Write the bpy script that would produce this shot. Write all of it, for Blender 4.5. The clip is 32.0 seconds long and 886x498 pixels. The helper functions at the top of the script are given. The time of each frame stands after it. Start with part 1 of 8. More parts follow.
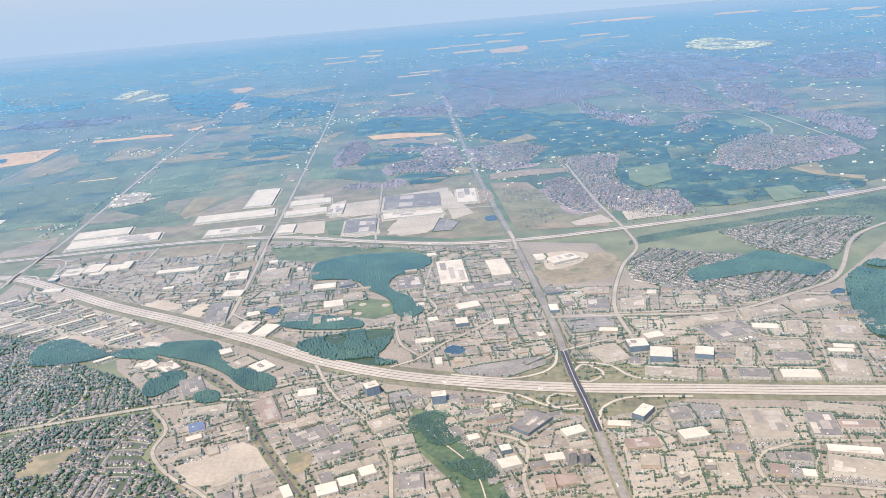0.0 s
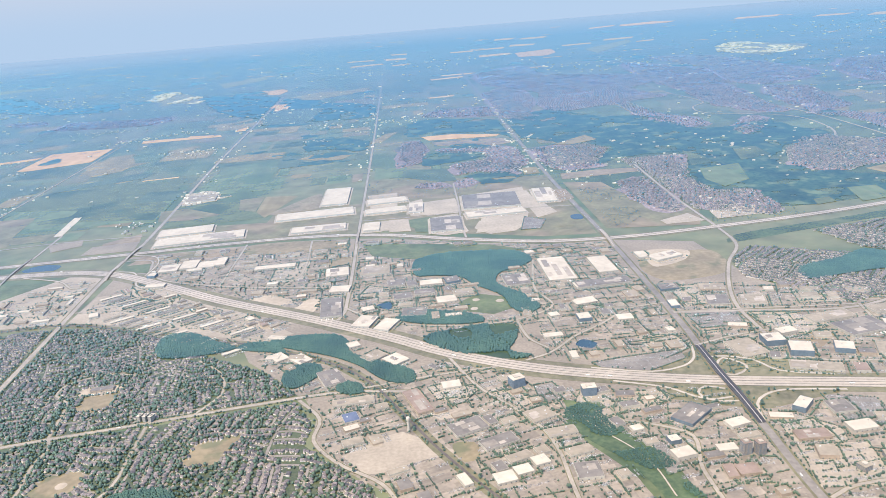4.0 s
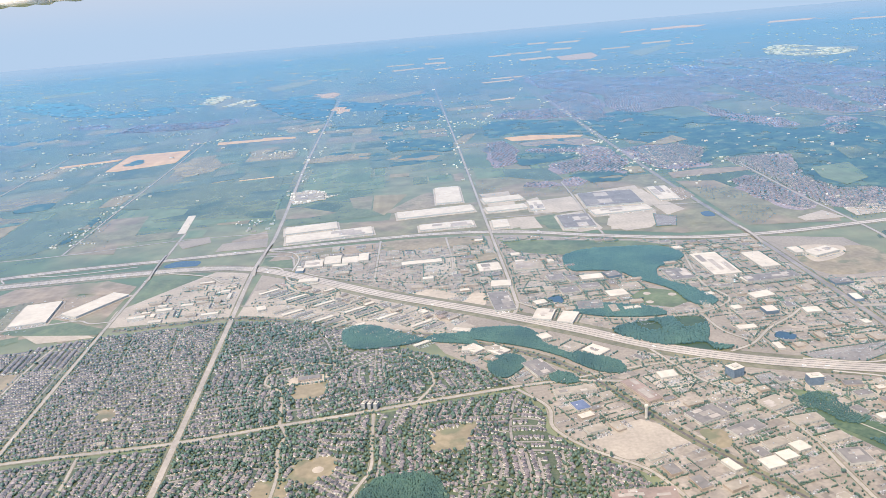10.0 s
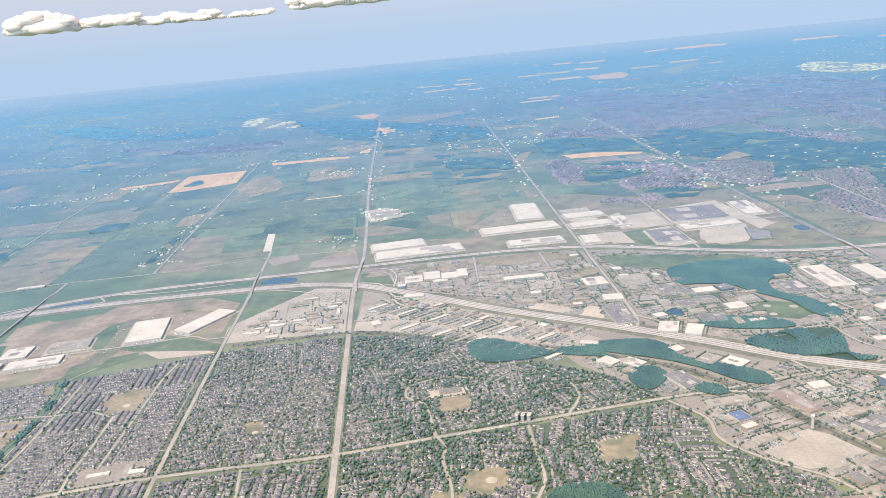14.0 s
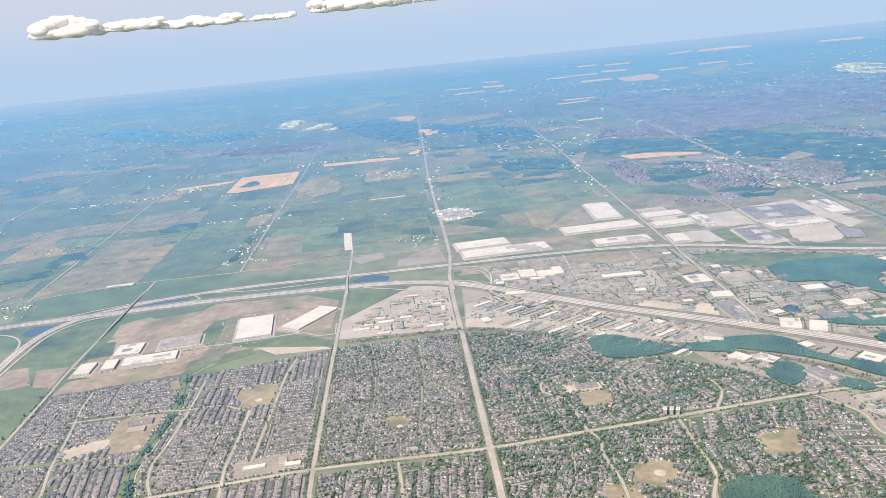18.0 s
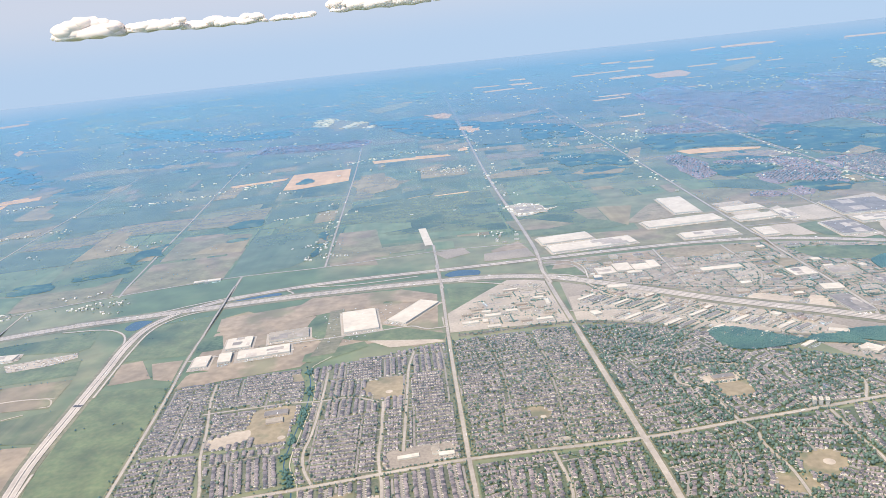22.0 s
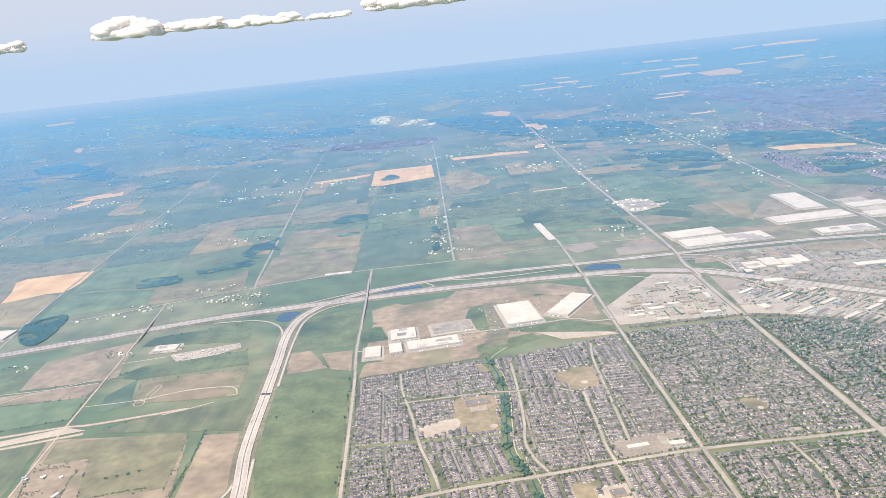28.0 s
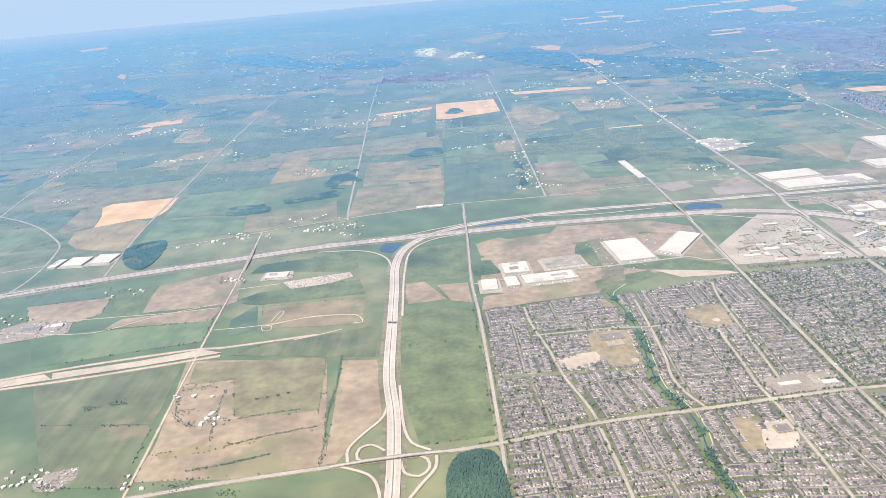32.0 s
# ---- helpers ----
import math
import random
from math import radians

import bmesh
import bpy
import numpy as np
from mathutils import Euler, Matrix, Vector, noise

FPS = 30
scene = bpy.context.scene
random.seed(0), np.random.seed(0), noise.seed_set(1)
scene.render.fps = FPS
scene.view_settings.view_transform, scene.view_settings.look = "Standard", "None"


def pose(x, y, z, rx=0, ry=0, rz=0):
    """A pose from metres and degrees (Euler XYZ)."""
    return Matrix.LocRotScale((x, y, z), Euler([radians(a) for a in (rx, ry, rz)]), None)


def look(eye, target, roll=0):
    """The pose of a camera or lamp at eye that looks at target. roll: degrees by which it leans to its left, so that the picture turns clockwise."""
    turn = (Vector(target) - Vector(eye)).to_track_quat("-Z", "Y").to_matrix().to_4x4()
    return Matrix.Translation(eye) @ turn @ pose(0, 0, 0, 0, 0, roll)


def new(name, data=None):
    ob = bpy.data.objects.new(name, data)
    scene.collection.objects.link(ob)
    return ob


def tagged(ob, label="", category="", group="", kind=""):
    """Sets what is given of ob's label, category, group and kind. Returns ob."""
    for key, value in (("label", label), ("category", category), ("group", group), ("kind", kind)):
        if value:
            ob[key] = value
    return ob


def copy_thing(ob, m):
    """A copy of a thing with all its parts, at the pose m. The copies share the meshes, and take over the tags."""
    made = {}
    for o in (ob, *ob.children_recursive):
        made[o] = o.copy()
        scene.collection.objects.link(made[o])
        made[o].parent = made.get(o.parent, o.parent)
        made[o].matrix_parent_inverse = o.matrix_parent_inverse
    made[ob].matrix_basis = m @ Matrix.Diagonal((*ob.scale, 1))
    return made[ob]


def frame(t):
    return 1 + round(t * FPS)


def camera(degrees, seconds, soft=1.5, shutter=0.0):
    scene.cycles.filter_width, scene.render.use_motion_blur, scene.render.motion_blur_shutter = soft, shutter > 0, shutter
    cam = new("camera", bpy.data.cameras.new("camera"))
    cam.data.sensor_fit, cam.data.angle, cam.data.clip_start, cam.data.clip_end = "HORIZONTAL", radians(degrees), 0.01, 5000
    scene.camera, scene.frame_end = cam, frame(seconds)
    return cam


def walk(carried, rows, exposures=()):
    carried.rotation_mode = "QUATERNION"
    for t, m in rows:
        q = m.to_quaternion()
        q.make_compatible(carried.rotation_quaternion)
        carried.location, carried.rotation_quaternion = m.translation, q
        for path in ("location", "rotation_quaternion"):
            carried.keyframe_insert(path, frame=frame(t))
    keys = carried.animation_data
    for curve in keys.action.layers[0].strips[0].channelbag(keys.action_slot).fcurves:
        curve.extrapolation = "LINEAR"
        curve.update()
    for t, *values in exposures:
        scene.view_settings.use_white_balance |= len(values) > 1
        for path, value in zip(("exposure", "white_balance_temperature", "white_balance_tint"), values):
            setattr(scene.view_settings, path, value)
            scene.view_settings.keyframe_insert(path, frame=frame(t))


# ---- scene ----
from mathutils.geometry import tessellate_polygon

# One metre here stands for ten metres of the land: the camera's clipping and top speed leave no larger scale.
cam = camera(60.0, 32.0, soft=0.4)
PATH = [
    (0.0, 205.98, 0.11, 134.83, 72.073, 4.452, -4.685),
    (0.5, 199.52, 0.18, 134.91, 72.226, 4.426, -4.593),
    (1.0, 193.06, 0.23, 134.99, 72.281, 4.422, -4.540),
    (1.5, 186.59, 0.29, 135.07, 72.274, 4.437, -4.480),
    (2.0, 180.13, 0.33, 135.16, 72.297, 4.436, -4.418),
    (2.5, 173.68, 0.38, 135.25, 72.309, 4.409, -4.369),
    (3.0, 167.22, 0.42, 135.36, 72.382, 4.373, -4.308),
    (3.5, 160.77, 0.46, 135.46, 72.427, 4.374, -4.248),
    (5.5, 134.97, 0.56, 135.95, 72.499, 4.390, -4.005),
    (6.0, 128.52, 0.57, 136.08, 72.551, 4.402, -3.947),
    (6.5, 122.08, 0.58, 136.22, 72.529, 4.381, -3.878),
    (7.0, 115.64, 0.59, 136.37, 72.521, 4.379, -3.828),
    (7.5, 109.20, 0.59, 136.52, 72.514, 4.382, -3.762),
    (8.0, 102.76, 0.59, 136.68, 72.504, 4.400, -3.695),
    (8.5, 96.32, 0.59, 136.85, 72.502, 4.437, -3.639),
    (9.0, 89.89, 0.58, 137.02, 72.534, 4.484, -3.500),
    (9.5, 83.46, 0.56, 137.19, 72.611, 4.510, -3.424),
    (10.0, 77.03, 0.54, 137.37, 72.901, 4.556, -3.276),
    (10.5, 70.60, 0.52, 137.56, 73.187, 4.633, -3.154),
    (11.0, 64.17, 0.50, 137.75, 73.257, 4.691, -3.053),
    (11.5, 57.74, 0.47, 137.95, 73.253, 4.743, -2.993),
    (12.0, 51.32, 0.43, 138.16, 73.287, 4.793, -2.920),
    (12.5, 44.90, 0.39, 138.37, 73.321, 4.859, -2.838),
    (13.0, 38.48, 0.35, 138.58, 73.517, 4.947, -2.742),
    (13.5, 32.06, 0.30, 138.81, 73.983, 5.069, -2.575),
    (14.0, 25.65, 0.25, 139.03, 74.531, 5.182, -2.411),
    (14.5, 19.23, 0.19, 139.27, 74.757, 5.249, -2.301),
    (16.5, -6.41, -0.07, 140.26, 74.804, 5.412, -1.905),
    (17.0, -12.81, -0.15, 140.52, 74.821, 5.346, -1.805),
    (17.5, -19.22, -0.23, 140.79, 74.824, 5.326, -1.704),
    (18.0, -25.62, -0.32, 141.06, 74.842, 5.367, -1.613),
    (18.5, -32.02, -0.40, 141.34, 74.820, 5.452, -1.537),
    (19.0, -38.41, -0.50, 141.62, 74.814, 5.545, -1.475),
    (19.5, -44.81, -0.60, 141.91, 74.808, 5.589, -1.355),
    (20.0, -51.20, -0.70, 142.21, 74.805, 5.619, -1.249),
    (20.5, -57.60, -0.80, 142.51, 74.828, 5.654, -1.170),
    (21.0, -63.99, -0.91, 142.82, 74.830, 5.690, -1.080),
    (21.5, -70.38, -1.03, 143.13, 74.829, 5.736, -0.977),
    (22.0, -76.76, -1.15, 143.45, 74.832, 5.787, -0.893),
    (22.5, -83.15, -1.27, 143.78, 74.847, 5.834, -0.800),
    (23.0, -89.53, -1.40, 144.11, 74.829, 5.871, -0.732),
    (23.5, -95.91, -1.53, 144.44, 74.832, 5.896, -0.603),
    (24.0, -102.29, -1.66, 144.79, 74.877, 5.903, -0.444),
    (24.5, -108.67, -1.80, 145.13, 74.824, 5.897, -0.209),
    (25.0, -115.05, -1.95, 145.49, 74.866, 5.907, -0.025),
    (25.5, -121.42, -2.09, 145.85, 74.910, 5.930, 0.098),
    (27.5, -146.90, -2.73, 147.34, 74.944, 5.983, 0.433),
    (28.0, -153.26, -2.90, 147.73, 74.940, 5.868, 0.594),
    (28.5, -159.63, -3.07, 148.12, 74.916, 5.793, 0.853),
    (29.0, -165.99, -3.25, 148.52, 74.327, 5.656, 1.304),
    (29.5, -172.35, -3.43, 148.93, 73.101, 5.436, 1.623),
    (30.0, -178.70, -3.61, 149.34, 72.362, 5.240, 1.962),
    (30.5, -185.06, -3.80, 149.76, 71.425, 5.041, 1.927),
    (31.0, -191.41, -4.00, 150.18, 70.944, 4.916, 2.104),
    (31.5, -197.77, -4.20, 150.61, 70.667, 4.869, 2.249),
    (32.0, -204.12, -4.40, 151.04, 70.345, 4.868, 2.322),
]

walk(cam, [(t, pose(*p)) for t, *p in PATH], [(0.0, 0.66, 7080, 17), (24.0, 0.67, 7090, 17), (28.5, 0.74, 7060, 17), (32.0, 0.79, 6960, 17)])

# ---- sky, sun ----
SUN_ELEV, SUN_AZ = 57.0, 222.0  # degrees; the sun stands behind the camera, to its left
world = bpy.data.worlds.new("sky")
scene.world = world
world.use_nodes = True
wn, wl = world.node_tree.nodes, world.node_tree.links
wn.clear()
w_out, w_bg, w_sky = wn.new("ShaderNodeOutputWorld"), wn.new("ShaderNodeBackground"), wn.new("ShaderNodeTexSky")
w_sky.sky_type, w_sky.sun_disc = "NISHITA", False
w_sky.sun_elevation, w_sky.sun_rotation = radians(SUN_ELEV), radians(SUN_AZ)
w_sky.altitude, w_sky.air_density, w_sky.dust_density, w_sky.ozone_density = 400, 1.2, 0.8, 1.5
w_bg.inputs["Strength"].default_value = 0.12
w_co, w_sep, w_max, w_com = wn.new("ShaderNodeTexCoord"), wn.new("ShaderNodeSeparateXYZ"), wn.new("ShaderNodeMath"), wn.new("ShaderNodeCombineXYZ")
w_max.operation = "MAXIMUM"
w_max.inputs[1].default_value = 0.0
w_lift, w_high, w_hue = wn.new("ShaderNodeMath"), wn.new("ShaderNodeMapRange"), wn.new("ShaderNodeMix")
w_lift.operation = "ADD"
w_lift.inputs[1].default_value = 0.13  # the haze layer hides the lowest, yellowest sky
w_high.interpolation_type = "SMOOTHSTEP"
w_high.inputs["From Min"].default_value, w_high.inputs["From Max"].default_value = -0.005, 0.085
w_hue.data_type = "RGBA"
w_hue.inputs[6].default_value, w_hue.inputs[7].default_value = (2.1, 3.2, 4.6, 1), (3.05, 3.58, 4.38, 1)  # haze on the horizon, and above it
w_top = wn.new("ShaderNodeMapRange")
w_top.interpolation_type = "SMOOTHSTEP"
w_top.inputs["From Min"].default_value, w_top.inputs["From Max"].default_value = 0.0, 0.6
w_top.inputs["To Min"].default_value, w_top.inputs["To Max"].default_value = 0.9, 0.25
w_tint = wn.new("ShaderNodeMix")
w_tint.data_type = "RGBA"
wl.new(w_co.outputs["Generated"], w_sep.inputs[0])
wl.new(w_sep.outputs[2], w_max.inputs[0])
wl.new(w_sep.outputs[0], w_com.inputs[0])
wl.new(w_sep.outputs[1], w_com.inputs[1])
wl.new(w_max.outputs[0], w_lift.inputs[0])
wl.new(w_lift.outputs[0], w_com.inputs[2])
wl.new(w_sep.outputs[2], w_high.inputs["Value"])
wl.new(w_high.outputs[0], w_hue.inputs[0])
wl.new(w_sep.outputs[2], w_top.inputs["Value"])
wl.new(w_top.outputs[0], w_tint.inputs[0])
wl.new(w_hue.outputs[2], w_tint.inputs[7])
wl.new(w_com.outputs[0], w_sky.inputs[0])
wl.new(w_sky.outputs[0], w_tint.inputs[6])
wl.new(w_tint.outputs[2], w_bg.inputs["Color"])
wl.new(w_bg.outputs[0], w_out.inputs["Surface"])

sun = new("sun", bpy.data.lights.new("sun", "SUN"))
sun.data.energy, sun.data.angle, sun.data.color = 4.2, radians(0.6), (1.0, 0.89, 0.715)
_az, _el = radians(SUN_AZ), radians(SUN_ELEV)
sun.matrix_world = look((0, 0, 300), Vector((0, 0, 300)) - Vector((math.sin(_az) * math.cos(_el), math.cos(_az) * math.cos(_el), math.sin(_el))))

# ---- materials ----
# haze is put into every outdoor surface: a weak blue gloss that grows towards grazing angles and mirrors the low sky
HAZE_GLOSSES = {}


def haze_gloss(rough, share=1.0):
    share = share if isinstance(share, tuple) else (share,) * 3
    if (rough, share) in HAZE_GLOSSES:
        return HAZE_GLOSSES[rough, share]
    group = bpy.data.node_groups.new("grazing_haze", "ShaderNodeTree")
    group.interface.new_socket("Shader", in_out="INPUT", socket_type="NodeSocketShader")
    group.interface.new_socket("Shader", in_out="OUTPUT", socket_type="NodeSocketShader")
    gn, gl = group.nodes, group.links
    g_in, g_out = gn.new("NodeGroupInput"), gn.new("NodeGroupOutput")
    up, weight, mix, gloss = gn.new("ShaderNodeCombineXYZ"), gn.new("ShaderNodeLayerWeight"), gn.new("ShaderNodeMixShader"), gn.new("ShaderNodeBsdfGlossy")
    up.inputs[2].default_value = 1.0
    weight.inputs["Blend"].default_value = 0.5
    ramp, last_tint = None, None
    # haze tints: blue first, paler towards the horizon
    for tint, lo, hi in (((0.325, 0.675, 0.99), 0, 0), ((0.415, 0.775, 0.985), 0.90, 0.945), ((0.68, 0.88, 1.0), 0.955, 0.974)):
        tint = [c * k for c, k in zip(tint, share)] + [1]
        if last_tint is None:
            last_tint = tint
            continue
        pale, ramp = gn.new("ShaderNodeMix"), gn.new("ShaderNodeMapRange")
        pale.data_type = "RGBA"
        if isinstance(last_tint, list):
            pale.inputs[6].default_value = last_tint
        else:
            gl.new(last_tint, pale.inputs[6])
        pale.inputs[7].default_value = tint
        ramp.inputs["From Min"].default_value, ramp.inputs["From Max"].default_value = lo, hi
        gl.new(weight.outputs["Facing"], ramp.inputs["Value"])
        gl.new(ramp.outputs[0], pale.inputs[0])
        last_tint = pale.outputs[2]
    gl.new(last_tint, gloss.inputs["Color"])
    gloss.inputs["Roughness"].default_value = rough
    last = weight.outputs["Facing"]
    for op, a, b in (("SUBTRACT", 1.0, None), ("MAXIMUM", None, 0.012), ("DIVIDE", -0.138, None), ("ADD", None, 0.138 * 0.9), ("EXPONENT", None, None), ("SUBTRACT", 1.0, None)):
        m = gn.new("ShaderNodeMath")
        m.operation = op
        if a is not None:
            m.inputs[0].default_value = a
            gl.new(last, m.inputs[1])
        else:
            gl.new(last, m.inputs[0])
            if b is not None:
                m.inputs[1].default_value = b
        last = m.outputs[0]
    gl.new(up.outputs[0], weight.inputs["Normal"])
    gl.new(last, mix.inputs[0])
    gl.new(g_in.outputs[0], mix.inputs[1])
    gl.new(gloss.outputs[0], mix.inputs[2])
    gl.new(mix.outputs[0], g_out.inputs[0])
    HAZE_GLOSSES[rough, share] = group
    return group


def surface(name, a, b, scale=0.5, coarse=0.03, spread=0.35, rough=0.85, vary="", metal=0.0, bump=0.0, far=None, far_scale=0.004, far_from=0.45, streak=None, gloss=0.22, share=1.0, amp=0.4):
    """A rough outdoor surface: colours a and b mixed by fine noise, a slow stain on top, per-piece variation, and haze
    as gloss.
    """
    mat = bpy.data.materials.new(name)
    mat.use_nodes = True
    n, l = mat.node_tree.nodes, mat.node_tree.links
    n.clear()
    out, bsdf, geo = n.new("ShaderNodeOutputMaterial"), n.new("ShaderNodeBsdfPrincipled"), n.new("ShaderNodeNewGeometry")
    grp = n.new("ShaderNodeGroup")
    # gloss that stands in for haze; share scales its tint
    grp.node_tree = haze_gloss(gloss, share)
    t1, t2 = n.new("ShaderNodeTexNoise"), n.new("ShaderNodeTexNoise")
    t1.inputs["Scale"].default_value, t1.inputs["Detail"].default_value = scale, 4
    t2.inputs["Scale"].default_value, t2.inputs["Detail"].default_value = coarse, 3
    src = geo.outputs["Position"]
    if streak:
        mp = n.new("ShaderNodeMapping")
        mp.inputs["Rotation"].default_value = (0, 0, radians(streak[0]))
        mp.inputs["Scale"].default_value = (1, streak[1], 1)
        l.new(src, mp.inputs["Vector"])
        l.new(mp.outputs[0], t1.inputs["Vector"])
    else:
        l.new(src, t1.inputs["Vector"])
    l.new(src, t2.inputs["Vector"])
    ramp = n.new("ShaderNodeMapRange")
    ramp.inputs["From Min"].default_value, ramp.inputs["From Max"].default_value = 0.32, 0.68
    l.new(t1.outputs["Fac"], ramp.inputs["Value"])
    mix = n.new("ShaderNodeMix")
    mix.data_type = "RGBA"
    mix.inputs[6].default_value, mix.inputs[7].default_value = (*a, 1), (*b, 1)
    l.new(ramp.outputs[0], mix.inputs[0])
    col = mix.outputs[2]
    if far:
        t3, r3, m3 = n.new("ShaderNodeTexNoise"), n.new("ShaderNodeMapRange"), n.new("ShaderNodeMix")
        t3.inputs["Scale"].default_value, t3.inputs["Detail"].default_value = far_scale, 5
        r3.inputs["From Min"].default_value, r3.inputs["From Max"].default_value = far_from, far_from + 0.08
        m3.data_type = "RGBA"
        m3.inputs[7].default_value = (*far, 1)
        l.new(src, t3.inputs["Vector"])
        l.new(t3.outputs["Fac"], r3.inputs["Value"])
        l.new(r3.outputs[0], m3.inputs[0])
        l.new(col, m3.inputs[6])
        col = m3.outputs[2]
    hsv = n.new("ShaderNodeHueSaturation")
    val = n.new("ShaderNodeMapRange")
    val.inputs["From Min"].default_value, val.inputs["From Max"].default_value = 0.3, 0.7
    val.inputs["To Min"].default_value, val.inputs["To Max"].default_value = 1 - spread, 1 + spread
    l.new(t2.outputs["Fac"], val.inputs["Value"])
    level = val.outputs[0]
    if vary:
        if vary == "piece":
            rnd = n.new("ShaderNodeObjectInfo").outputs["Random"]
        else:
            rnd = geo.outputs["Random Per Island"]
        r2, mul = n.new("ShaderNodeMapRange"), n.new("ShaderNodeMath")
        r2.inputs["To Min"].default_value, r2.inputs["To Max"].default_value = 1 - amp, 1 + amp
        mul.operation = "MULTIPLY"
        l.new(rnd, r2.inputs["Value"])
        l.new(r2.outputs[0], mul.inputs[0])
        l.new(level, mul.inputs[1])
        level = mul.outputs[0]
    l.new(level, hsv.inputs["Value"])
    l.new(col, hsv.inputs["Color"])
    l.new(hsv.outputs[0], bsdf.inputs["Base Color"])
    bsdf.inputs["Roughness"].default_value, bsdf.inputs["Metallic"].default_value = rough, metal
    bsdf.inputs["Specular IOR Level"].default_value = 0.2
    if bump:
        bp = n.new("ShaderNodeBump")
        bp.inputs["Strength"].default_value, bp.inputs["Distance"].default_value = bump, 0.2
        l.new(t1.outputs["Fac"], bp.inputs["Height"])
        l.new(bp.outputs[0], bsdf.inputs["Normal"])
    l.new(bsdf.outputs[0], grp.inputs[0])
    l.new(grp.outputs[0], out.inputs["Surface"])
    return mat


COPSE = dict(far=(0.062, 0.10, 0.048), far_scale=0.016, far_from=0.55)  # dark thickets scattered over the farmland
M_land = surface("open_land", (0.155, 0.185, 0.098), (0.205, 0.215, 0.118), 0.08, 0.05, 0.2, far=(0.10, 0.15, 0.072), far_scale=0.006)
M_grass = surface("rough_grass", (0.102, 0.145, 0.065), (0.148, 0.175, 0.083), 0.45, 0.09, 0.24, **COPSE)
M_crop = surface("green_crop", (0.122, 0.185, 0.09), (0.168, 0.215, 0.112), 0.16, 0.06, 0.2, streak=(0, 0.05), far=(0.10, 0.158, 0.076), far_scale=0.02, far_from=0.52)
M_pasture = surface("pasture", (0.165, 0.168, 0.09), (0.225, 0.208, 0.115), 0.3, 0.08, 0.24, far=(0.245, 0.205, 0.13), far_scale=0.022, far_from=0.53)
M_maize = surface("dark_maize", (0.092, 0.14, 0.086), (0.118, 0.165, 0.102), 0.16, 0.05, 0.2, streak=(0, 0.05), far=(0.07, 0.112, 0.066), far_scale=0.02, far_from=0.58)
M_meadow = surface("streaky_meadow", (0.108, 0.138, 0.068), (0.152, 0.168, 0.09), 0.3, 0.07, 0.24, streak=(0, 0.06), far=(0.17, 0.155, 0.095), far_scale=0.035, far_from=0.56)
M_hay = surface("dry_field", (0.22, 0.19, 0.105), (0.28, 0.24, 0.14), 0.15, 0.05, 0.25, streak=(0, 0.05), share=(1.25, 1.05, 0.95))
M_wheat = surface("ripe_wheat", (0.52, 0.36, 0.195), (0.60, 0.43, 0.245), 0.12, 0.06, 0.16, streak=(0, 0.05), share=(1.9, 1.1, 0.92))
M_soil = surface("bare_soil", (0.245, 0.20, 0.135), (0.315, 0.262, 0.182), 0.2, 0.05, 0.2, far=(0.20, 0.19, 0.11), far_scale=0.03, far_from=0.56)
M_wood = surface("leafy_canopy", (0.042, 0.08, 0.042), (0.068, 0.112, 0.055), 0.9, 0.06, 0.3, vary="island", bump=0.3, gloss=0.85, share=(0.46, 0.7, 0.76), amp=0.12)
# for woods: distance haze tinted into the gloss through share
M_farwood = surface("haze_tinted_canopy", (0.035, 0.066, 0.032), (0.06, 0.098, 0.045), 0.35, 0.03, 0.25, vary="island", gloss=0.6, amp=0.12, share=(0.6, 0.76, 0.88))
M_woodfloor = surface("wood_seen_far_off", (0.04, 0.075, 0.035), (0.065, 0.105, 0.048), 0.25, 0.03, 0.3, share=(0.62, 0.78, 0.9))
M_leaf = surface("tree_leaves", (0.058, 0.086, 0.045), (0.095, 0.128, 0.064), 1.2, 0.08, 0.3, vary="island", gloss=0.7, share=(0.7, 0.77, 0.74), amp=0.3)
M_asphalt = surface("worn_asphalt", (0.20, 0.19, 0.175), (0.27, 0.255, 0.235), 0.6, 0.08, 0.18)
M_newasphalt = surface("fresh_asphalt", (0.05, 0.052, 0.058), (0.075, 0.075, 0.08), 0.8, 0.1, 0.2)
M_concrete = surface("highway_concrete", (0.47, 0.435, 0.385), (0.55, 0.51, 0.455), 0.5, 0.05, 0.14)
M_plaza = surface("pale_plaza_paving", (0.325, 0.295, 0.25), (0.405, 0.368, 0.315), 0.8, 0.06, 0.15, share=(1.32, 1.09, 0.95))
M_scrub = surface("bushy_rough_ground", (0.05, 0.09, 0.042), (0.10, 0.14, 0.065), 0.5, 0.06, 0.3, far=(0.13, 0.16, 0.08), far_scale=0.02, far_from=0.55)
M_roofpatch = surface("weathered_roof_patch", (0.30, 0.28, 0.25), (0.38, 0.355, 0.32), 0.6, 0.1, 0.15, vary="piece", amp=0.35)
M_slab = surface("pale_concrete_yard", (0.355, 0.322, 0.272), (0.445, 0.408, 0.352), 0.6, 0.06, 0.14, share=(1.5, 1.15, 0.98))
M_barley = surface("ripe_barley", (0.55, 0.42, 0.26), (0.64, 0.50, 0.33), 0.1, 0.05, 0.14, share=(2.0, 1.14, 0.9))
M_ramp = surface("worn_ramp_concrete", (0.40, 0.37, 0.325), (0.48, 0.45, 0.395), 0.5, 0.06, 0.14)
M_street = surface("street_asphalt", (0.31, 0.285, 0.25), (0.385, 0.36, 0.315), 0.6, 0.06, 0.15)
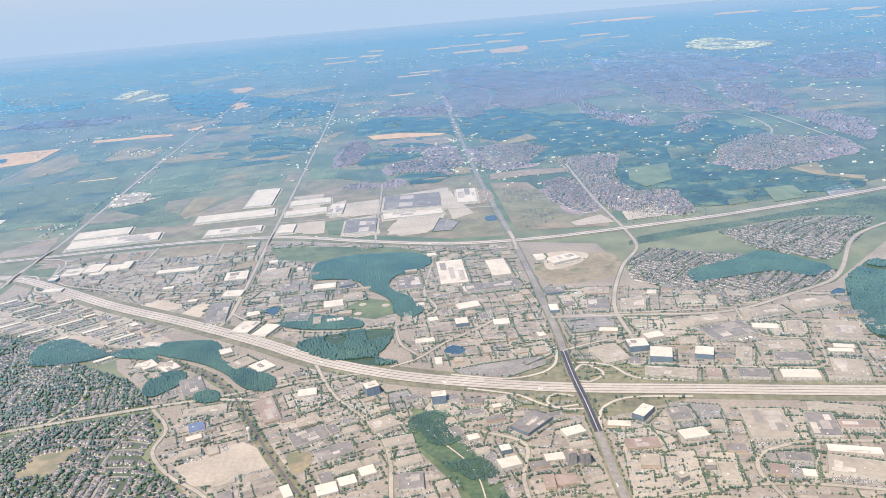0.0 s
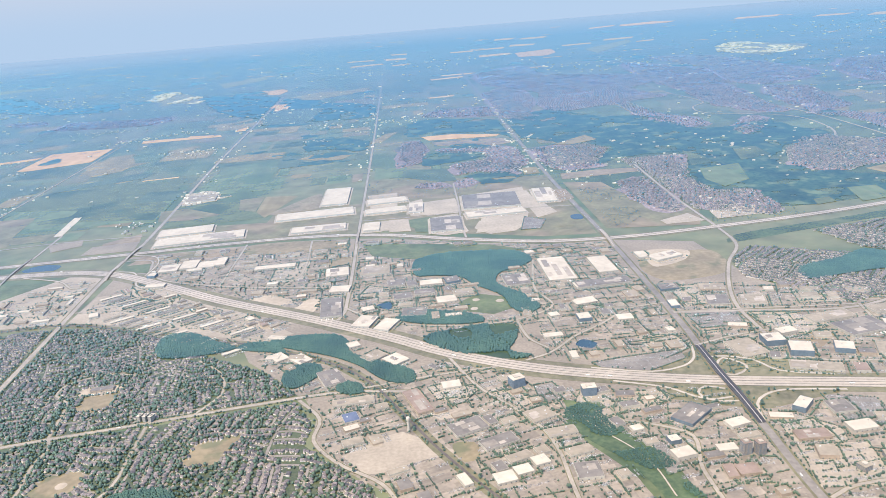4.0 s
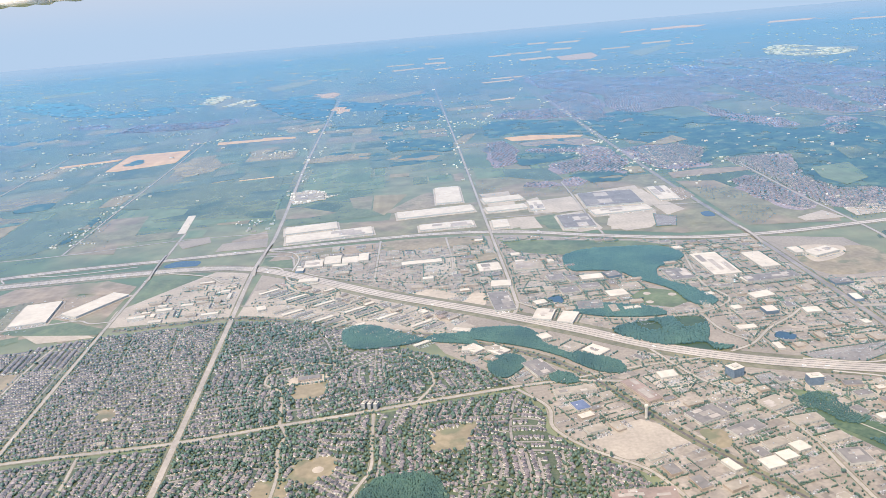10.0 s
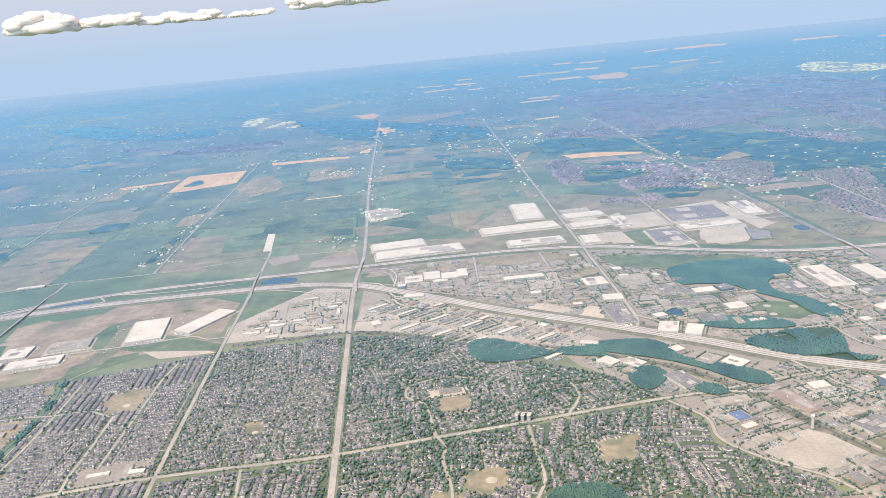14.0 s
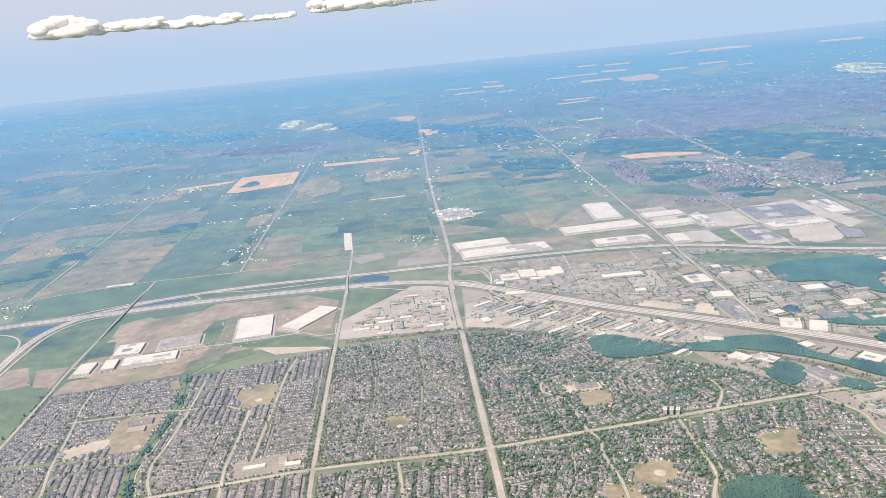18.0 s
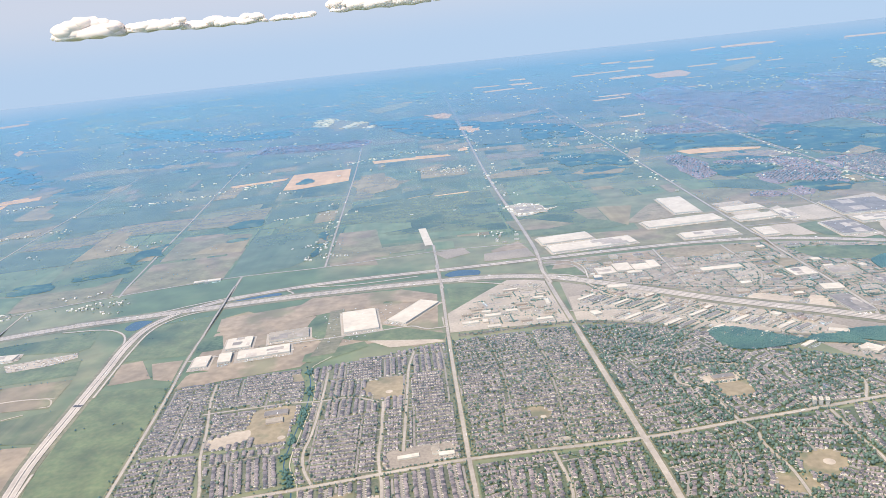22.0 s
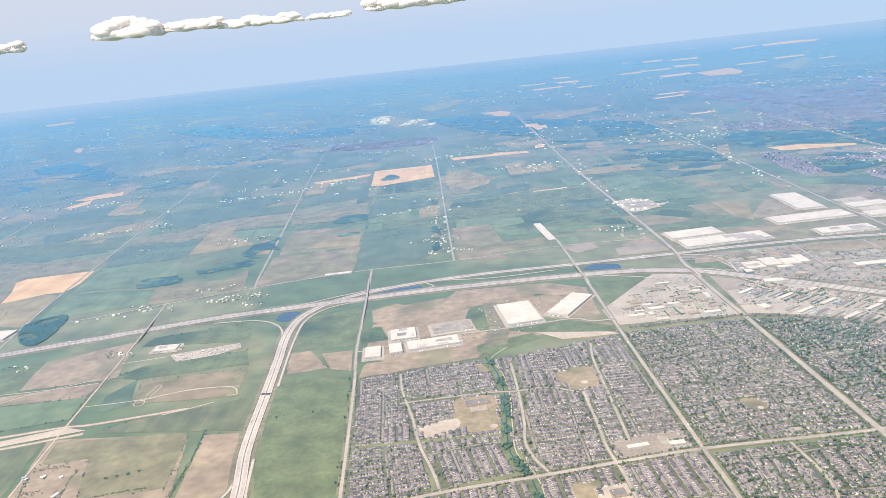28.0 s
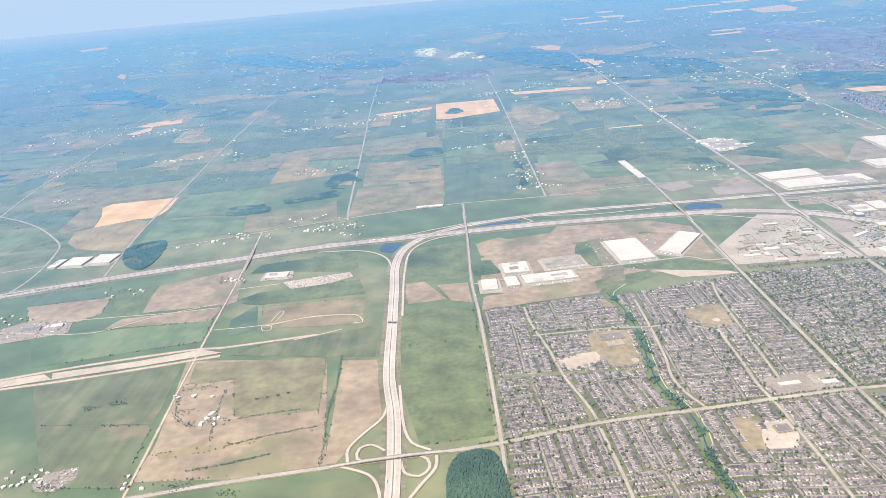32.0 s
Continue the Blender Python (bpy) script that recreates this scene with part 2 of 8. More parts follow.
M_lot = surface("pale_parking_lot", (0.235, 0.21, 0.175), (0.315, 0.283, 0.24), 0.9, 0.05, 0.14, share=(1.3, 1.08, 0.95))
M_gravel = surface("pale_gravel", (0.38, 0.34, 0.28), (0.47, 0.42, 0.35), 0.5, 0.06, 0.15, share=(1.3, 1.08, 0.95))
M_yard = surface("garden_lawn", (0.085, 0.11, 0.052), (0.17, 0.168, 0.112), 0.9, 0.04, 0.25)
M_drygrass = surface("dry_playing_field", (0.225, 0.195, 0.12), (0.30, 0.255, 0.165), 0.4, 0.08, 0.18, far=(0.17, 0.175, 0.10), far_scale=0.09, far_from=0.55)
M_white = surface("white_membrane_roof", (0.50, 0.475, 0.42), (0.60, 0.57, 0.51), 0.35, 0.08, 0.10, rough=0.6, gloss=0.22, share=(1.7, 1.2, 1.0))
M_tanroof = surface("tan_gravel_roof", (0.275, 0.252, 0.21), (0.355, 0.325, 0.272), 0.5, 0.1, 0.12, share=(1.3, 1.08, 0.95))
M_greyroof = surface("grey_gravel_roof", (0.165, 0.158, 0.15), (0.225, 0.215, 0.202), 0.5, 0.1, 0.15, share=(1.12, 1.02, 0.98))
M_brownroof = surface("brown_flat_roof", (0.24, 0.19, 0.16), (0.30, 0.24, 0.21), 0.5, 0.1, 0.15)
M_wallpale = surface("pale_precast_wall", (0.42, 0.385, 0.335), (0.50, 0.465, 0.41), 0.8, 0.1, 0.1, gloss=0.6, share=0.75)
M_walltan = surface("tan_brick_wall", (0.34, 0.26, 0.19), (0.42, 0.33, 0.25), 1.2, 0.2, 0.12, gloss=0.6, share=0.75)
M_walldark = surface("dark_glazed_wall", (0.11, 0.145, 0.18), (0.15, 0.19, 0.23), 0.8, 0.2, 0.1, rough=0.2, gloss=0.6, share=0.75)
M_door = surface("dark_dock_door", (0.08, 0.08, 0.085), (0.12, 0.12, 0.125), 1.0, 0.2, 0.1, gloss=0.6, share=0.75)
M_unit = surface("galvanised_unit", (0.45, 0.46, 0.47), (0.6, 0.6, 0.6), 1.5, 0.2, 0.1, rough=0.5, vary="piece", gloss=0.6, share=0.75)
M_shingle = surface("house_shingles", (0.118, 0.098, 0.102), (0.215, 0.183, 0.182), 1.5, 0.05, 0.15, vary="island", gloss=0.6, share=0.75, amp=0.6)
M_brick = surface("house_brick", (0.50, 0.44, 0.39), (0.72, 0.66, 0.60), 1.5, 0.05, 0.12, vary="island", gloss=0.6, share=0.78)
M_barnroof = surface("pale_barn_roof", (0.5, 0.48, 0.45), (0.65, 0.63, 0.6), 1.0, 0.1, 0.2, vary="island", gloss=0.92, share=(1.1, 0.8, 0.68))
M_farwhite = surface("white_shed_far_off", (0.6, 0.57, 0.52), (0.72, 0.69, 0.63), 0.8, 0.05, 0.15, vary="island", gloss=0.92, share=(1.25, 0.85, 0.68))
M_water = surface("pond_water", (0.03, 0.07, 0.11), (0.04, 0.09, 0.135), 0.2, 0.05, 0.1, rough=0.1)
M_rail = surface("rail_ballast", (0.10, 0.088, 0.078), (0.15, 0.132, 0.118), 0.8, 0.1, 0.15)
M_track = surface("earth_track", (0.40, 0.34, 0.26), (0.48, 0.41, 0.32), 0.5, 0.1, 0.15)


# ---- builders ----
def mesh_object(name, verts, faces, mats, parent=None, index=None, smooth=False):
    me = bpy.data.meshes.new(name)
    me.from_pydata(verts, [], faces)
    for m in (mats if isinstance(mats, (list, tuple)) else [mats]):
        me.materials.append(m)
    if index is not None:
        me.polygons.foreach_set("material_index", index)
    if smooth:
        me.polygons.foreach_set("use_smooth", [True] * len(me.polygons))
    me.update()
    ob = new(name, me)
    ob.parent = parent
    return ob


def spline(pts, step=8.0, closed=False):
    """Evenly spaced points on a smooth curve through pts."""
    p = np.array(pts, float)
    if len(p) == 2:
        n = max(2, int(np.hypot(*(p[1] - p[0])) / (step * 4)) + 1)
        return p[0] + (p[1] - p[0]) * np.linspace(0, 1, n)[:, None]
    ext = np.vstack([p[-1], p, p[0], p[1]]) if closed else np.vstack([2 * p[0] - p[1], p, 2 * p[-1] - p[-2]])
    out = []
    for i in range(1, len(ext) - 2):
        a, b, c, d = ext[i - 1:i + 3]
        l0, l1, l2 = np.hypot(*(b - a)), np.hypot(*(c - b)), np.hypot(*(d - c))
        ma, mb = (c - a) / (l0 + l1) * l1, (d - b) / (l1 + l2) * l1
        n = max(2, int(l1 / step) + 1)
        t = np.linspace(0, 1, n, endpoint=False)[:, None]
        out.append((2 * t ** 3 - 3 * t ** 2 + 1) * b + (t ** 3 - 2 * t ** 2 + t) * ma + (3 * t ** 2 - 2 * t ** 3) * c + (t ** 3 - t ** 2) * mb)
    return np.vstack(out + [ext[-2:-1]])


def offset(p, d):
    """A curve moved sideways by d, to the right of its direction."""
    t = np.gradient(p, axis=0)
    t /= np.maximum(np.hypot(t[:, 0], t[:, 1]), 1e-6)[:, None]
    return p + d * np.stack([t[:, 1], -t[:, 0]], 1)


def ribbon_geo(p, width, z, thick, h=None):
    """Vertices and faces of a slab along the curve p; h: heights along it."""
    a, b = offset(p, -width / 2), offset(p, width / 2)
    n = len(p)
    zz = np.full(n, z) if h is None else z + np.asarray(h)
    top = np.vstack([np.column_stack([a, zz]), np.column_stack([b, zz])])
    v = np.vstack([top, top - (0, 0, thick)])
    f = []
    for i in range(n - 1):
        f.append((i, n + i, n + i + 1, i + 1))
        f.append((n + i, 3 * n + i, 3 * n + i + 1, n + i + 1))
        f.append((i + 1, 2 * n + i + 1, 2 * n + i, i))
    return v.tolist(), f


def ribbon(name, pts, width, z, mat, parent=None, thick=0.06, step=8.0, h=None):
    v, f = ribbon_geo(spline(pts, step), width, z, thick, h)
    return mesh_object(name, v, f, mat, parent)


def sheet(name, pts, z, mat, smooth_edge=False, step=6.0):
    p = spline(pts, step, True)[:-1] if smooth_edge else np.array(pts, float)
    v = [Vector((x, y, z)) for x, y in p]
    f = []
    for a, b, c in tessellate_polygon([v]):
        n = (v[b] - v[a]).cross(v[c] - v[a]).z
        f.append((a, b, c) if n > 0 else (a, c, b))
    return mesh_object(name, [tuple(q) for q in v], f, mat)


def inside(pts, poly):
    """Which of pts lie in the polygon."""
    p, x, y = np.array(poly, float), pts[:, 0], pts[:, 1]
    r = np.zeros(len(pts), bool)
    for (x0, y0), (x1, y1) in zip(p, np.roll(p, -1, 0)):
        hit = (y0 > y) != (y1 > y)
        with np.errstate(divide="ignore", invalid="ignore"):
            r ^= hit & (x < (x1 - x0) * (y - y0) / (y1 - y0) + x0)
    return r


def gap_to(pts, curve):
    """Distance of each point to a densely sampled curve."""
    d = np.full(len(pts), 1e9)
    for i in range(0, len(curve), 64):
        c = curve[i:i + 64]
        d = np.minimum(d, np.hypot(pts[:, None, 0] - c[None, :, 0], pts[:, None, 1] - c[None, :, 1]).min(1))
    return d


class Batch:
    """Many small solids gathered in one mesh."""

    def __init__(self):
        self.v, self.f, self.m, self.n = [], [], [], 0

    def add(self, verts, faces, m=0):
        self.v.append(np.asarray(verts, float))
        self.f.extend([tuple(i + self.n for i in f) for f in faces])
        self.m.extend([m] * len(faces) if isinstance(m, int) else m)
        self.n += len(verts)

    def make(self, name, mats, parent=None):
        return mesh_object(name, np.vstack(self.v).tolist(), self.f, mats, parent, self.m)


BOX_F = [(0, 1, 5, 4), (1, 2, 6, 5), (2, 3, 7, 6), (3, 0, 4, 7), (4, 5, 6, 7)]


def box_v(x0, x1, y0, y1, z0, z1):
    return [(x0, y0, z0), (x1, y0, z0), (x1, y1, z0), (x0, y1, z0), (x0, y0, z1), (x1, y0, z1), (x1, y1, z1), (x0, y1, z1)]


def placed(verts, x, y, rot, z=0.0, s=1.0):
    c, k = math.cos(rot), math.sin(rot)
    v = np.asarray(verts, float) * s
    return np.column_stack([x + v[:, 0] * c - v[:, 1] * k, y + v[:, 0] * k + v[:, 1] * c, z + v[:, 2]])


def fast_mesh(name, verts, tris, mats, index=None, parent=None):
    """A mesh of triangles from arrays, for what nobody could count."""
    me = bpy.data.meshes.new(name)
    nv, nt = len(verts), len(tris)
    me.vertices.add(nv)
    me.vertices.foreach_set("co", np.ascontiguousarray(verts, np.float32).ravel())
    me.loops.add(nt * 3)
    me.loops.foreach_set("vertex_index", np.ascontiguousarray(tris, np.int32).ravel())
    me.polygons.add(nt)
    me.polygons.foreach_set("loop_start", np.arange(0, nt * 3, 3, dtype=np.int32))
    me.polygons.foreach_set("loop_total", np.full(nt, 3, np.int32))
    for m in (mats if isinstance(mats, (list, tuple)) else [mats]):
        me.materials.append(m)
    if index is not None:
        me.polygons.foreach_set("material_index", np.ascontiguousarray(index, np.int32))
    me.update(calc_edges=True)
    ob = new(name, me)
    ob.parent = parent
    return ob


_g = (1 + 5 ** 0.5) / 2
ICO_V = np.array([(-1, _g, 0), (1, _g, 0), (-1, -_g, 0), (1, -_g, 0), (0, -1, _g), (0, 1, _g), (0, -1, -_g), (0, 1, -_g), (_g, 0, -1), (_g, 0, 1), (-_g, 0, -1), (-_g, 0, 1)]) / 1.9
ICO_F = np.array([(0, 11, 5), (0, 5, 1), (0, 1, 7), (0, 7, 10), (0, 10, 11), (1, 5, 9), (5, 11, 4), (11, 10, 2), (10, 7, 6), (7, 1, 8), (3, 9, 4), (3, 4, 2), (3, 2, 6), (3, 6, 8), (3, 8, 9), (4, 9, 5), (2, 4, 11), (6, 2, 10), (8, 6, 7), (9, 8, 1)])
rng = np.random.default_rng(7)


def crowns(pts, size, tall=1.15, low=0.75):
    """Uneven leaf clumps at pts; size: radius, one or each."""
    n = len(pts)
    r = np.broadcast_to(size, (n,)) * rng.uniform(0.7, 1.25, n)
    j = rng.uniform(0.7, 1.3, (n, 12, 1))
    a = rng.uniform(0, 6.28, n)
    c, s = np.cos(a)[:, None], np.sin(a)[:, None]
    b = ICO_V[None] * j
    x, y = b[..., 0] * c - b[..., 1] * s, b[..., 0] * s + b[..., 1] * c
    v = np.stack([x, y, b[..., 2] * tall], -1) * r[:, None, None]
    v[..., 0] += pts[:, 0, None]
    v[..., 1] += pts[:, 1, None]
    v[..., 2] += (r * low * tall)[:, None] + 0.05
    f = (ICO_F[None] + 12 * np.arange(n)[:, None, None]).reshape(-1, 3)
    return v.reshape(-1, 3), f


def grove(name, pts, size, label, mat=None, tall=1.15):
    v, f = crowns(np.asarray(pts, float), size, tall)
    return tagged(fast_mesh(name, v, f, mat or M_leaf), label, "trees", kind="stuff")


def scatter(poly, step, jitter=0.5):
    """Jittered points inside a polygon."""
    p = np.array(poly, float)
    (x0, y0), (x1, y1) = p.min(0), p.max(0)
    g = np.stack(np.meshgrid(np.arange(x0, x1, step), np.arange(y0, y1, step)), -1).reshape(-1, 2)
    g = g + rng.uniform(-jitter, jitter, g.shape) * step
    return g[inside(g, p)]


def woods(poly, step=0.52, size=0.4, label="dense dark green broadleaf wood with an uneven canopy", gaps=-0.9, mat=None, under=None):
    outline = spline(poly, 5.0, True)[:-1]
    pts = scatter(outline, step)
    keep = np.array([noise.noise((x * 0.07, y * 0.07, 3.0)) for x, y in pts]) > gaps
    sheet("woodland_floor", poly, 0.092, under or M_woodfloor, True)["kind"] = "structure"
    # woods farther off take the canopy with the stronger haze tint
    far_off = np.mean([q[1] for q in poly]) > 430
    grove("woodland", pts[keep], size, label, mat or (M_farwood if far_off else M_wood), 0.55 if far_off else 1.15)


# ---- the land ----
def ground_sheet():
    xs = np.concatenate([np.linspace(-5400, -600, 13), np.linspace(-500, 600, 12), np.linspace(800, 5400, 12)])
    ys = np.concatenate([np.linspace(-2500, 0, 6), np.linspace(150, 900, 8), np.linspace(1200, 5600, 12)])
    v = [(x, y, 0.0) for y in ys for x in xs]
    w = len(xs)
    f = [(j * w + i, j * w + i + 1, (j + 1) * w + i + 1, (j + 1) * w + i) for j in range(len(ys) - 1) for i in range(w - 1)]
    return tagged(mesh_object("ground", v, f, M_land), "green open farmland reaching to the hazy horizon", "ground", kind="structure")


ground_sheet()

# centre lines of the roads that the whole plan hangs on
C_wcb = [(-11, 60), (-14, 216), (-15, 245), (-19, 354), (-22, 448), (-20, 512), (-30, 778), (-38, 1161), (-60, 2493), (-85, 4600)]
C_tenth = [(-70, 60), (-77, 223), (-78, 240), (-82, 336), (-86, 461), (-90, 545)]
C_ninth = [(-200, 60), (-205, 190), (-206, 219), (-213, 322), (-217, 365), (-220, 438), (-224, 512)]
C_f1 = [(-166, 514), (-173, 667), (-184, 925), (-203, 1291), (-261, 2633)]
C_a = [(-302, 490), (-305, 510), (-323, 706), (-353, 1024), (-410, 1780), (-520, 3200)]
C_b = [(-322, 90), (-330, 199), (-339, 285), (-350, 404), (-358, 478)]
C_b2 = [(-436, 410), (-450, 498), (-463, 622), (-480, 786), (-540, 1500), (-640, 2700)]
C_c = [(261, 60), (261, 177), (263, 213), (264, 253), (267, 289), (271, 423), (272, 580), (282, 921), (305, 1697), (354, 3374)]
C_d = [(119, 335), (122, 346), (124, 477), (129, 845), (147, 2701)]
C_e = [(347, 612), (339, 498), (336, 405), (332, 385), (317, 361), (298, 312), (295, 276)]
C_p = [(500, 395), (472, 386), (443, 368), (404, 318), (375, 304), (342, 293), (300, 300), (268, 306)]
C_derry = [(-470, 165), (-324, 199), (-283, 207), (-244, 213), (-207, 219), (-174, 228), (-134, 234), (-80, 242), (-15, 245), (21, 250), (51, 254), (100, 261), (127, 263), (150, 258)]
C_steel = [(-560, 415), (-396, 463), (-314, 491), (-231, 511), (-167, 514), (-87, 526), (-24, 524)]
C_upper = [(760, 520), (517, 454), (407, 431), (335, 423), (284, 420), (236, 426), (186, 447), (140, 471), (95, 482), (40, 484), (-20, 481), (-93, 478), (-149, 476), (-204, 466), (-239, 450), (-256, 427), (-260, 399), (-257, 359), (-254, 320), (-250, 269), (-245, 239), (-241, 193), (-235, 60)]
C_lower = [(480, 192), (362, 217), (306, 231), (259, 243), (220, 257), (195, 269), (167, 288), (144, 309), (105, 341), (57, 377), (15, 414), (-20, 441), (-52, 452), (-104, 455), (-172, 453), (-215, 449), (-259, 444), (-307, 438), (-370, 422), (-430, 406), (-600, 352)]
C_rail = [(-78, 361), (-16, 363), (20, 347), (44, 335), (68, 323), (84, 316), (99, 304), (116, 292), (127, 281), (138, 264), (145, 248), (151, 234), (158, 218), (170, 195), (176, 185), (210, 120)]


M_verge = surface("dry_verge", (0.145, 0.15, 0.085), (0.225, 0.21, 0.135), 0.4, 0.05, 0.25)


N_LAID = [0]


def road(name, pts, width, mat, label, z=0.10, verge=None, step=8.0):
    N_LAID[0] += 1
    z += 0.0007 * (N_LAID[0] % 50)
    ob = ribbon(name, pts, width, z, mat, None, 0.09, step)
    tagged(ob, label, "road", kind="structure")
    if verge:
        tagged(ribbon("verge", pts, width + verge, z - 0.03, M_verge, None, 0.06, step), "grassy road verge", "verge", kind="structure")
    return ob


M_barrier = surface("median_barrier", (0.16, 0.155, 0.14), (0.24, 0.23, 0.20), 1.0, 0.1, 0.1)


def freeway(name, pts, half, gap, label, z=0.16):
    """Two concrete carriageways with a median barrier, painted edges and worn shoulders."""
    tagged(ribbon("verge", pts, 2 * half + gap + (7.0 if half > 2.5 else 4.0), z - 0.08, M_verge, None, 0.06), "mown grass beside the freeway", "verge", kind="structure")
    base = ribbon(name, pts, 2 * half + gap, z, M_concrete, None, 0.12)
    tagged(base, label, "freeway", kind="structure")
    p = spline(pts, 8.0)
    v, f = ribbon_geo(p, 0.3, z + 0.12, 0.12)
    mesh_object("median_barrier", v, f, M_barrier, base)
    for s in (-1, 1):
        for c, w in (((0.5, 0.62),) if half < 2.5 else ((0.24, 0.36), (0.78, 0.34))):
            v, f = ribbon_geo(offset(p, s * (gap / 2 + half * c)), half * w, z + 0.02, 0.02)
            mesh_object("lanes", v, f, M_lanes, base)
        if half > 2.5:
            v, f = ribbon_geo(offset(p, s * (gap / 2 + half * 0.51)), 0.22, z + 0.08, 0.08)
            mesh_object("collector_barrier", v, f, M_barrier, base)
        v, f = ribbon_geo(offset(p, s * (gap / 2 + half + 0.12)), 0.1, z + 0.1, 0.1)
        mesh_object("guard_rail", v, f, M_barrier, base)
    return base


M_lanes = surface("tyre_darkened_lanes", (0.39, 0.36, 0.32), (0.46, 0.425, 0.38), 0.5, 0.05, 0.12)

freeway("freeway_north", C_upper, 2.0, 0.9, "pale concrete toll freeway curving through farmland")
freeway("freeway_south", C_lower, 3.1, 0.8, "wide pale multi-lane freeway with collector lanes", 0.17)
road("road_one", C_wcb, 2.2, M_street, "wide grey arterial road between housing estates", verge=1.6)
road("road_two", C_tenth, 1.5, M_street, "grey arterial road between housing estates", verge=1.0)
road("road_three", C_ninth, 1.2, M_street, "straight two-lane road beside fields", verge=1.2)
road("road_four", C_f1, 1.2, M_street, "straight country road between fields", verge=1.0)
road("road_five", C_a, 1.2, M_street, "straight country road between fields", verge=1.0)
road("road_six", C_b, 0.8, M_track, "pale unpaved farm road", verge=0.8)
road("road_seven", C_b2, 1.2, M_street, "country road between fields", verge=0.8)
road("road_eight", C_c, 2.6, M_asphalt, "wide grey arterial road crossing two freeways", verge=1.6)
road("road_nine", C_d, 1.6, M_street, "straight arterial road past warehouses", verge=1.2)
road("road_ten", C_e, 1.6, M_street, "winding arterial road beside houses", verge=1.2)
road("road_eleven", C_p, 1.8, M_street, "curving arterial road at the edge of an estate", verge=1.2)
road("road_twelve", C_derry, 1.7, M_street, "grey cross road through housing estates", 0.11, verge=1.4)
road("road_thirteen", C_steel, 1.1, M_street, "straight cross road along farmland", 0.11, verge=1.0)
tagged(ribbon("railway_verge", C_rail, 4.4, 0.075, M_verge, None, 0.05, 4.0), "scrubby green strip along the railway", "verge", kind="structure")
tagged(ribbon("railway", C_rail, 1.0, 0.12, M_rail, None, 0.1), "railway line on brown ballast", "railway", kind="structure")

# land use
Z_biz1 = [(-15, 452), (-17, 364), (20, 352), (85, 315), (120, 290), (132, 272), (110, 263), (117, 246), (116, 230), (126, 213), (142, 196), (156, 60), (620, 60), (560, 330), (480, 380), (400, 312), (340, 296), (318, 340), (314, 400), (276, 416), (236, 420), (186, 440), (140, 464), (95, 474), (40, 476), (-20, 474)]
sheet("business_park_ground", Z_biz1, 0.03, M_lot)["kind"] = "structure"
sheet("warehouse_park_ground", [(-22, 490), (40, 490), (140, 482), (236, 436), (268, 432), (270, 600), (130, 640), (126, 560), (60, 560), (58, 530), (-22, 540)], 0.03, M_pasture)["kind"] = "structure"
sheet("railway_lot_ground", [(78, 315), (98, 303), (117, 290), (136, 264), (120, 262), (108, 264), (98, 280), (84, 298)], 0.034, M_lot)["kind"] = "structure"
Z_biz2 = [(-84, 366), (-20, 366), (-24, 446), (-45, 444), (-60, 425), (-86, 390)]
sheet("strip_park_ground", [(-15, 402), (-17, 366), (20, 354), (85, 318), (100, 324), (60, 370), (15, 408)], 0.064, M_plaza)["kind"] = "structure"
sheet("retail_park_ground", Z_biz2, 0.064, M_plaza)["kind"] = "structure"
sheet("warehouse_estate_ground", [(-212, 350), (-190, 345), (-150, 352), (-88, 375), (-88, 410), (-110, 425), (-212, 400)], 0.03, M_soil)["kind"] = "structure"

# ---- housing estates ----
HOUSE_V = np.array(box_v(-0.5, 0.5, -0.5, 0.5, 0, 1) + [(-0.56, -0.56, 0.97), (0.56, -0.56, 0.97), (0.56, 0.56, 0.97), (-0.56, 0.56, 0.97), (-0.2, 0, 1.5), (0.2, 0, 1.5)])
HOUSE_F = np.array([(0, 1, 5), (0, 5, 4), (1, 2, 6), (1, 6, 5), (2, 3, 7), (2, 7, 6), (3, 0, 4), (3, 4, 7), (8, 9, 13), (8, 13, 12), (9, 10, 13), (10, 11, 12), (10, 12, 13), (11, 8, 12)])
HOUSE_M = np.array([0] * 8 + [1] * 6)


def house_mesh(name, x, y, rot, label, shingle):
    """Two-block houses with hipped roofs at arrays of places, in one mesh."""
    n = len(x)
    V, F, I = [], [], []
    base = 0
    for k in range(2):
        w, d, h = rng.uniform(0.82, 1.0, n), rng.uniform(1.0, 1.35, n), rng.uniform(0.5, 0.66, n)
        ox, oy = np.zeros(n), np.zeros(n)
        if k:
            w, d, h = w * 0.55, d * 0.5, h * 0.72
            ox, oy = rng.choice([-0.24, 0.24], n), np.full(n, -0.62)
        v = HOUSE_V[None] * np.stack([w, d, h], -1)[:, None, :]
        lx, ly = v[..., 0] + ox[:, None], v[..., 1] + oy[:, None]
        c, s = np.cos(rot)[:, None], np.sin(rot)[:, None]
        V.append(np.stack([x[:, None] + lx * c - ly * s, y[:, None] + lx * s + ly * c, v[..., 2] + 0.04], -1).reshape(-1, 3))
        F.append((HOUSE_F[None] + 14 * np.arange(n)[:, None, None]).reshape(-1, 3) + base)
        I.append(np.tile(HOUSE_M, n))
        base += 14 * n
    return tagged(fast_mesh(name, np.vstack(V), np.vstack(F), [M_brick, shingle], np.concatenate(I)), label, "houses", kind="stuff")


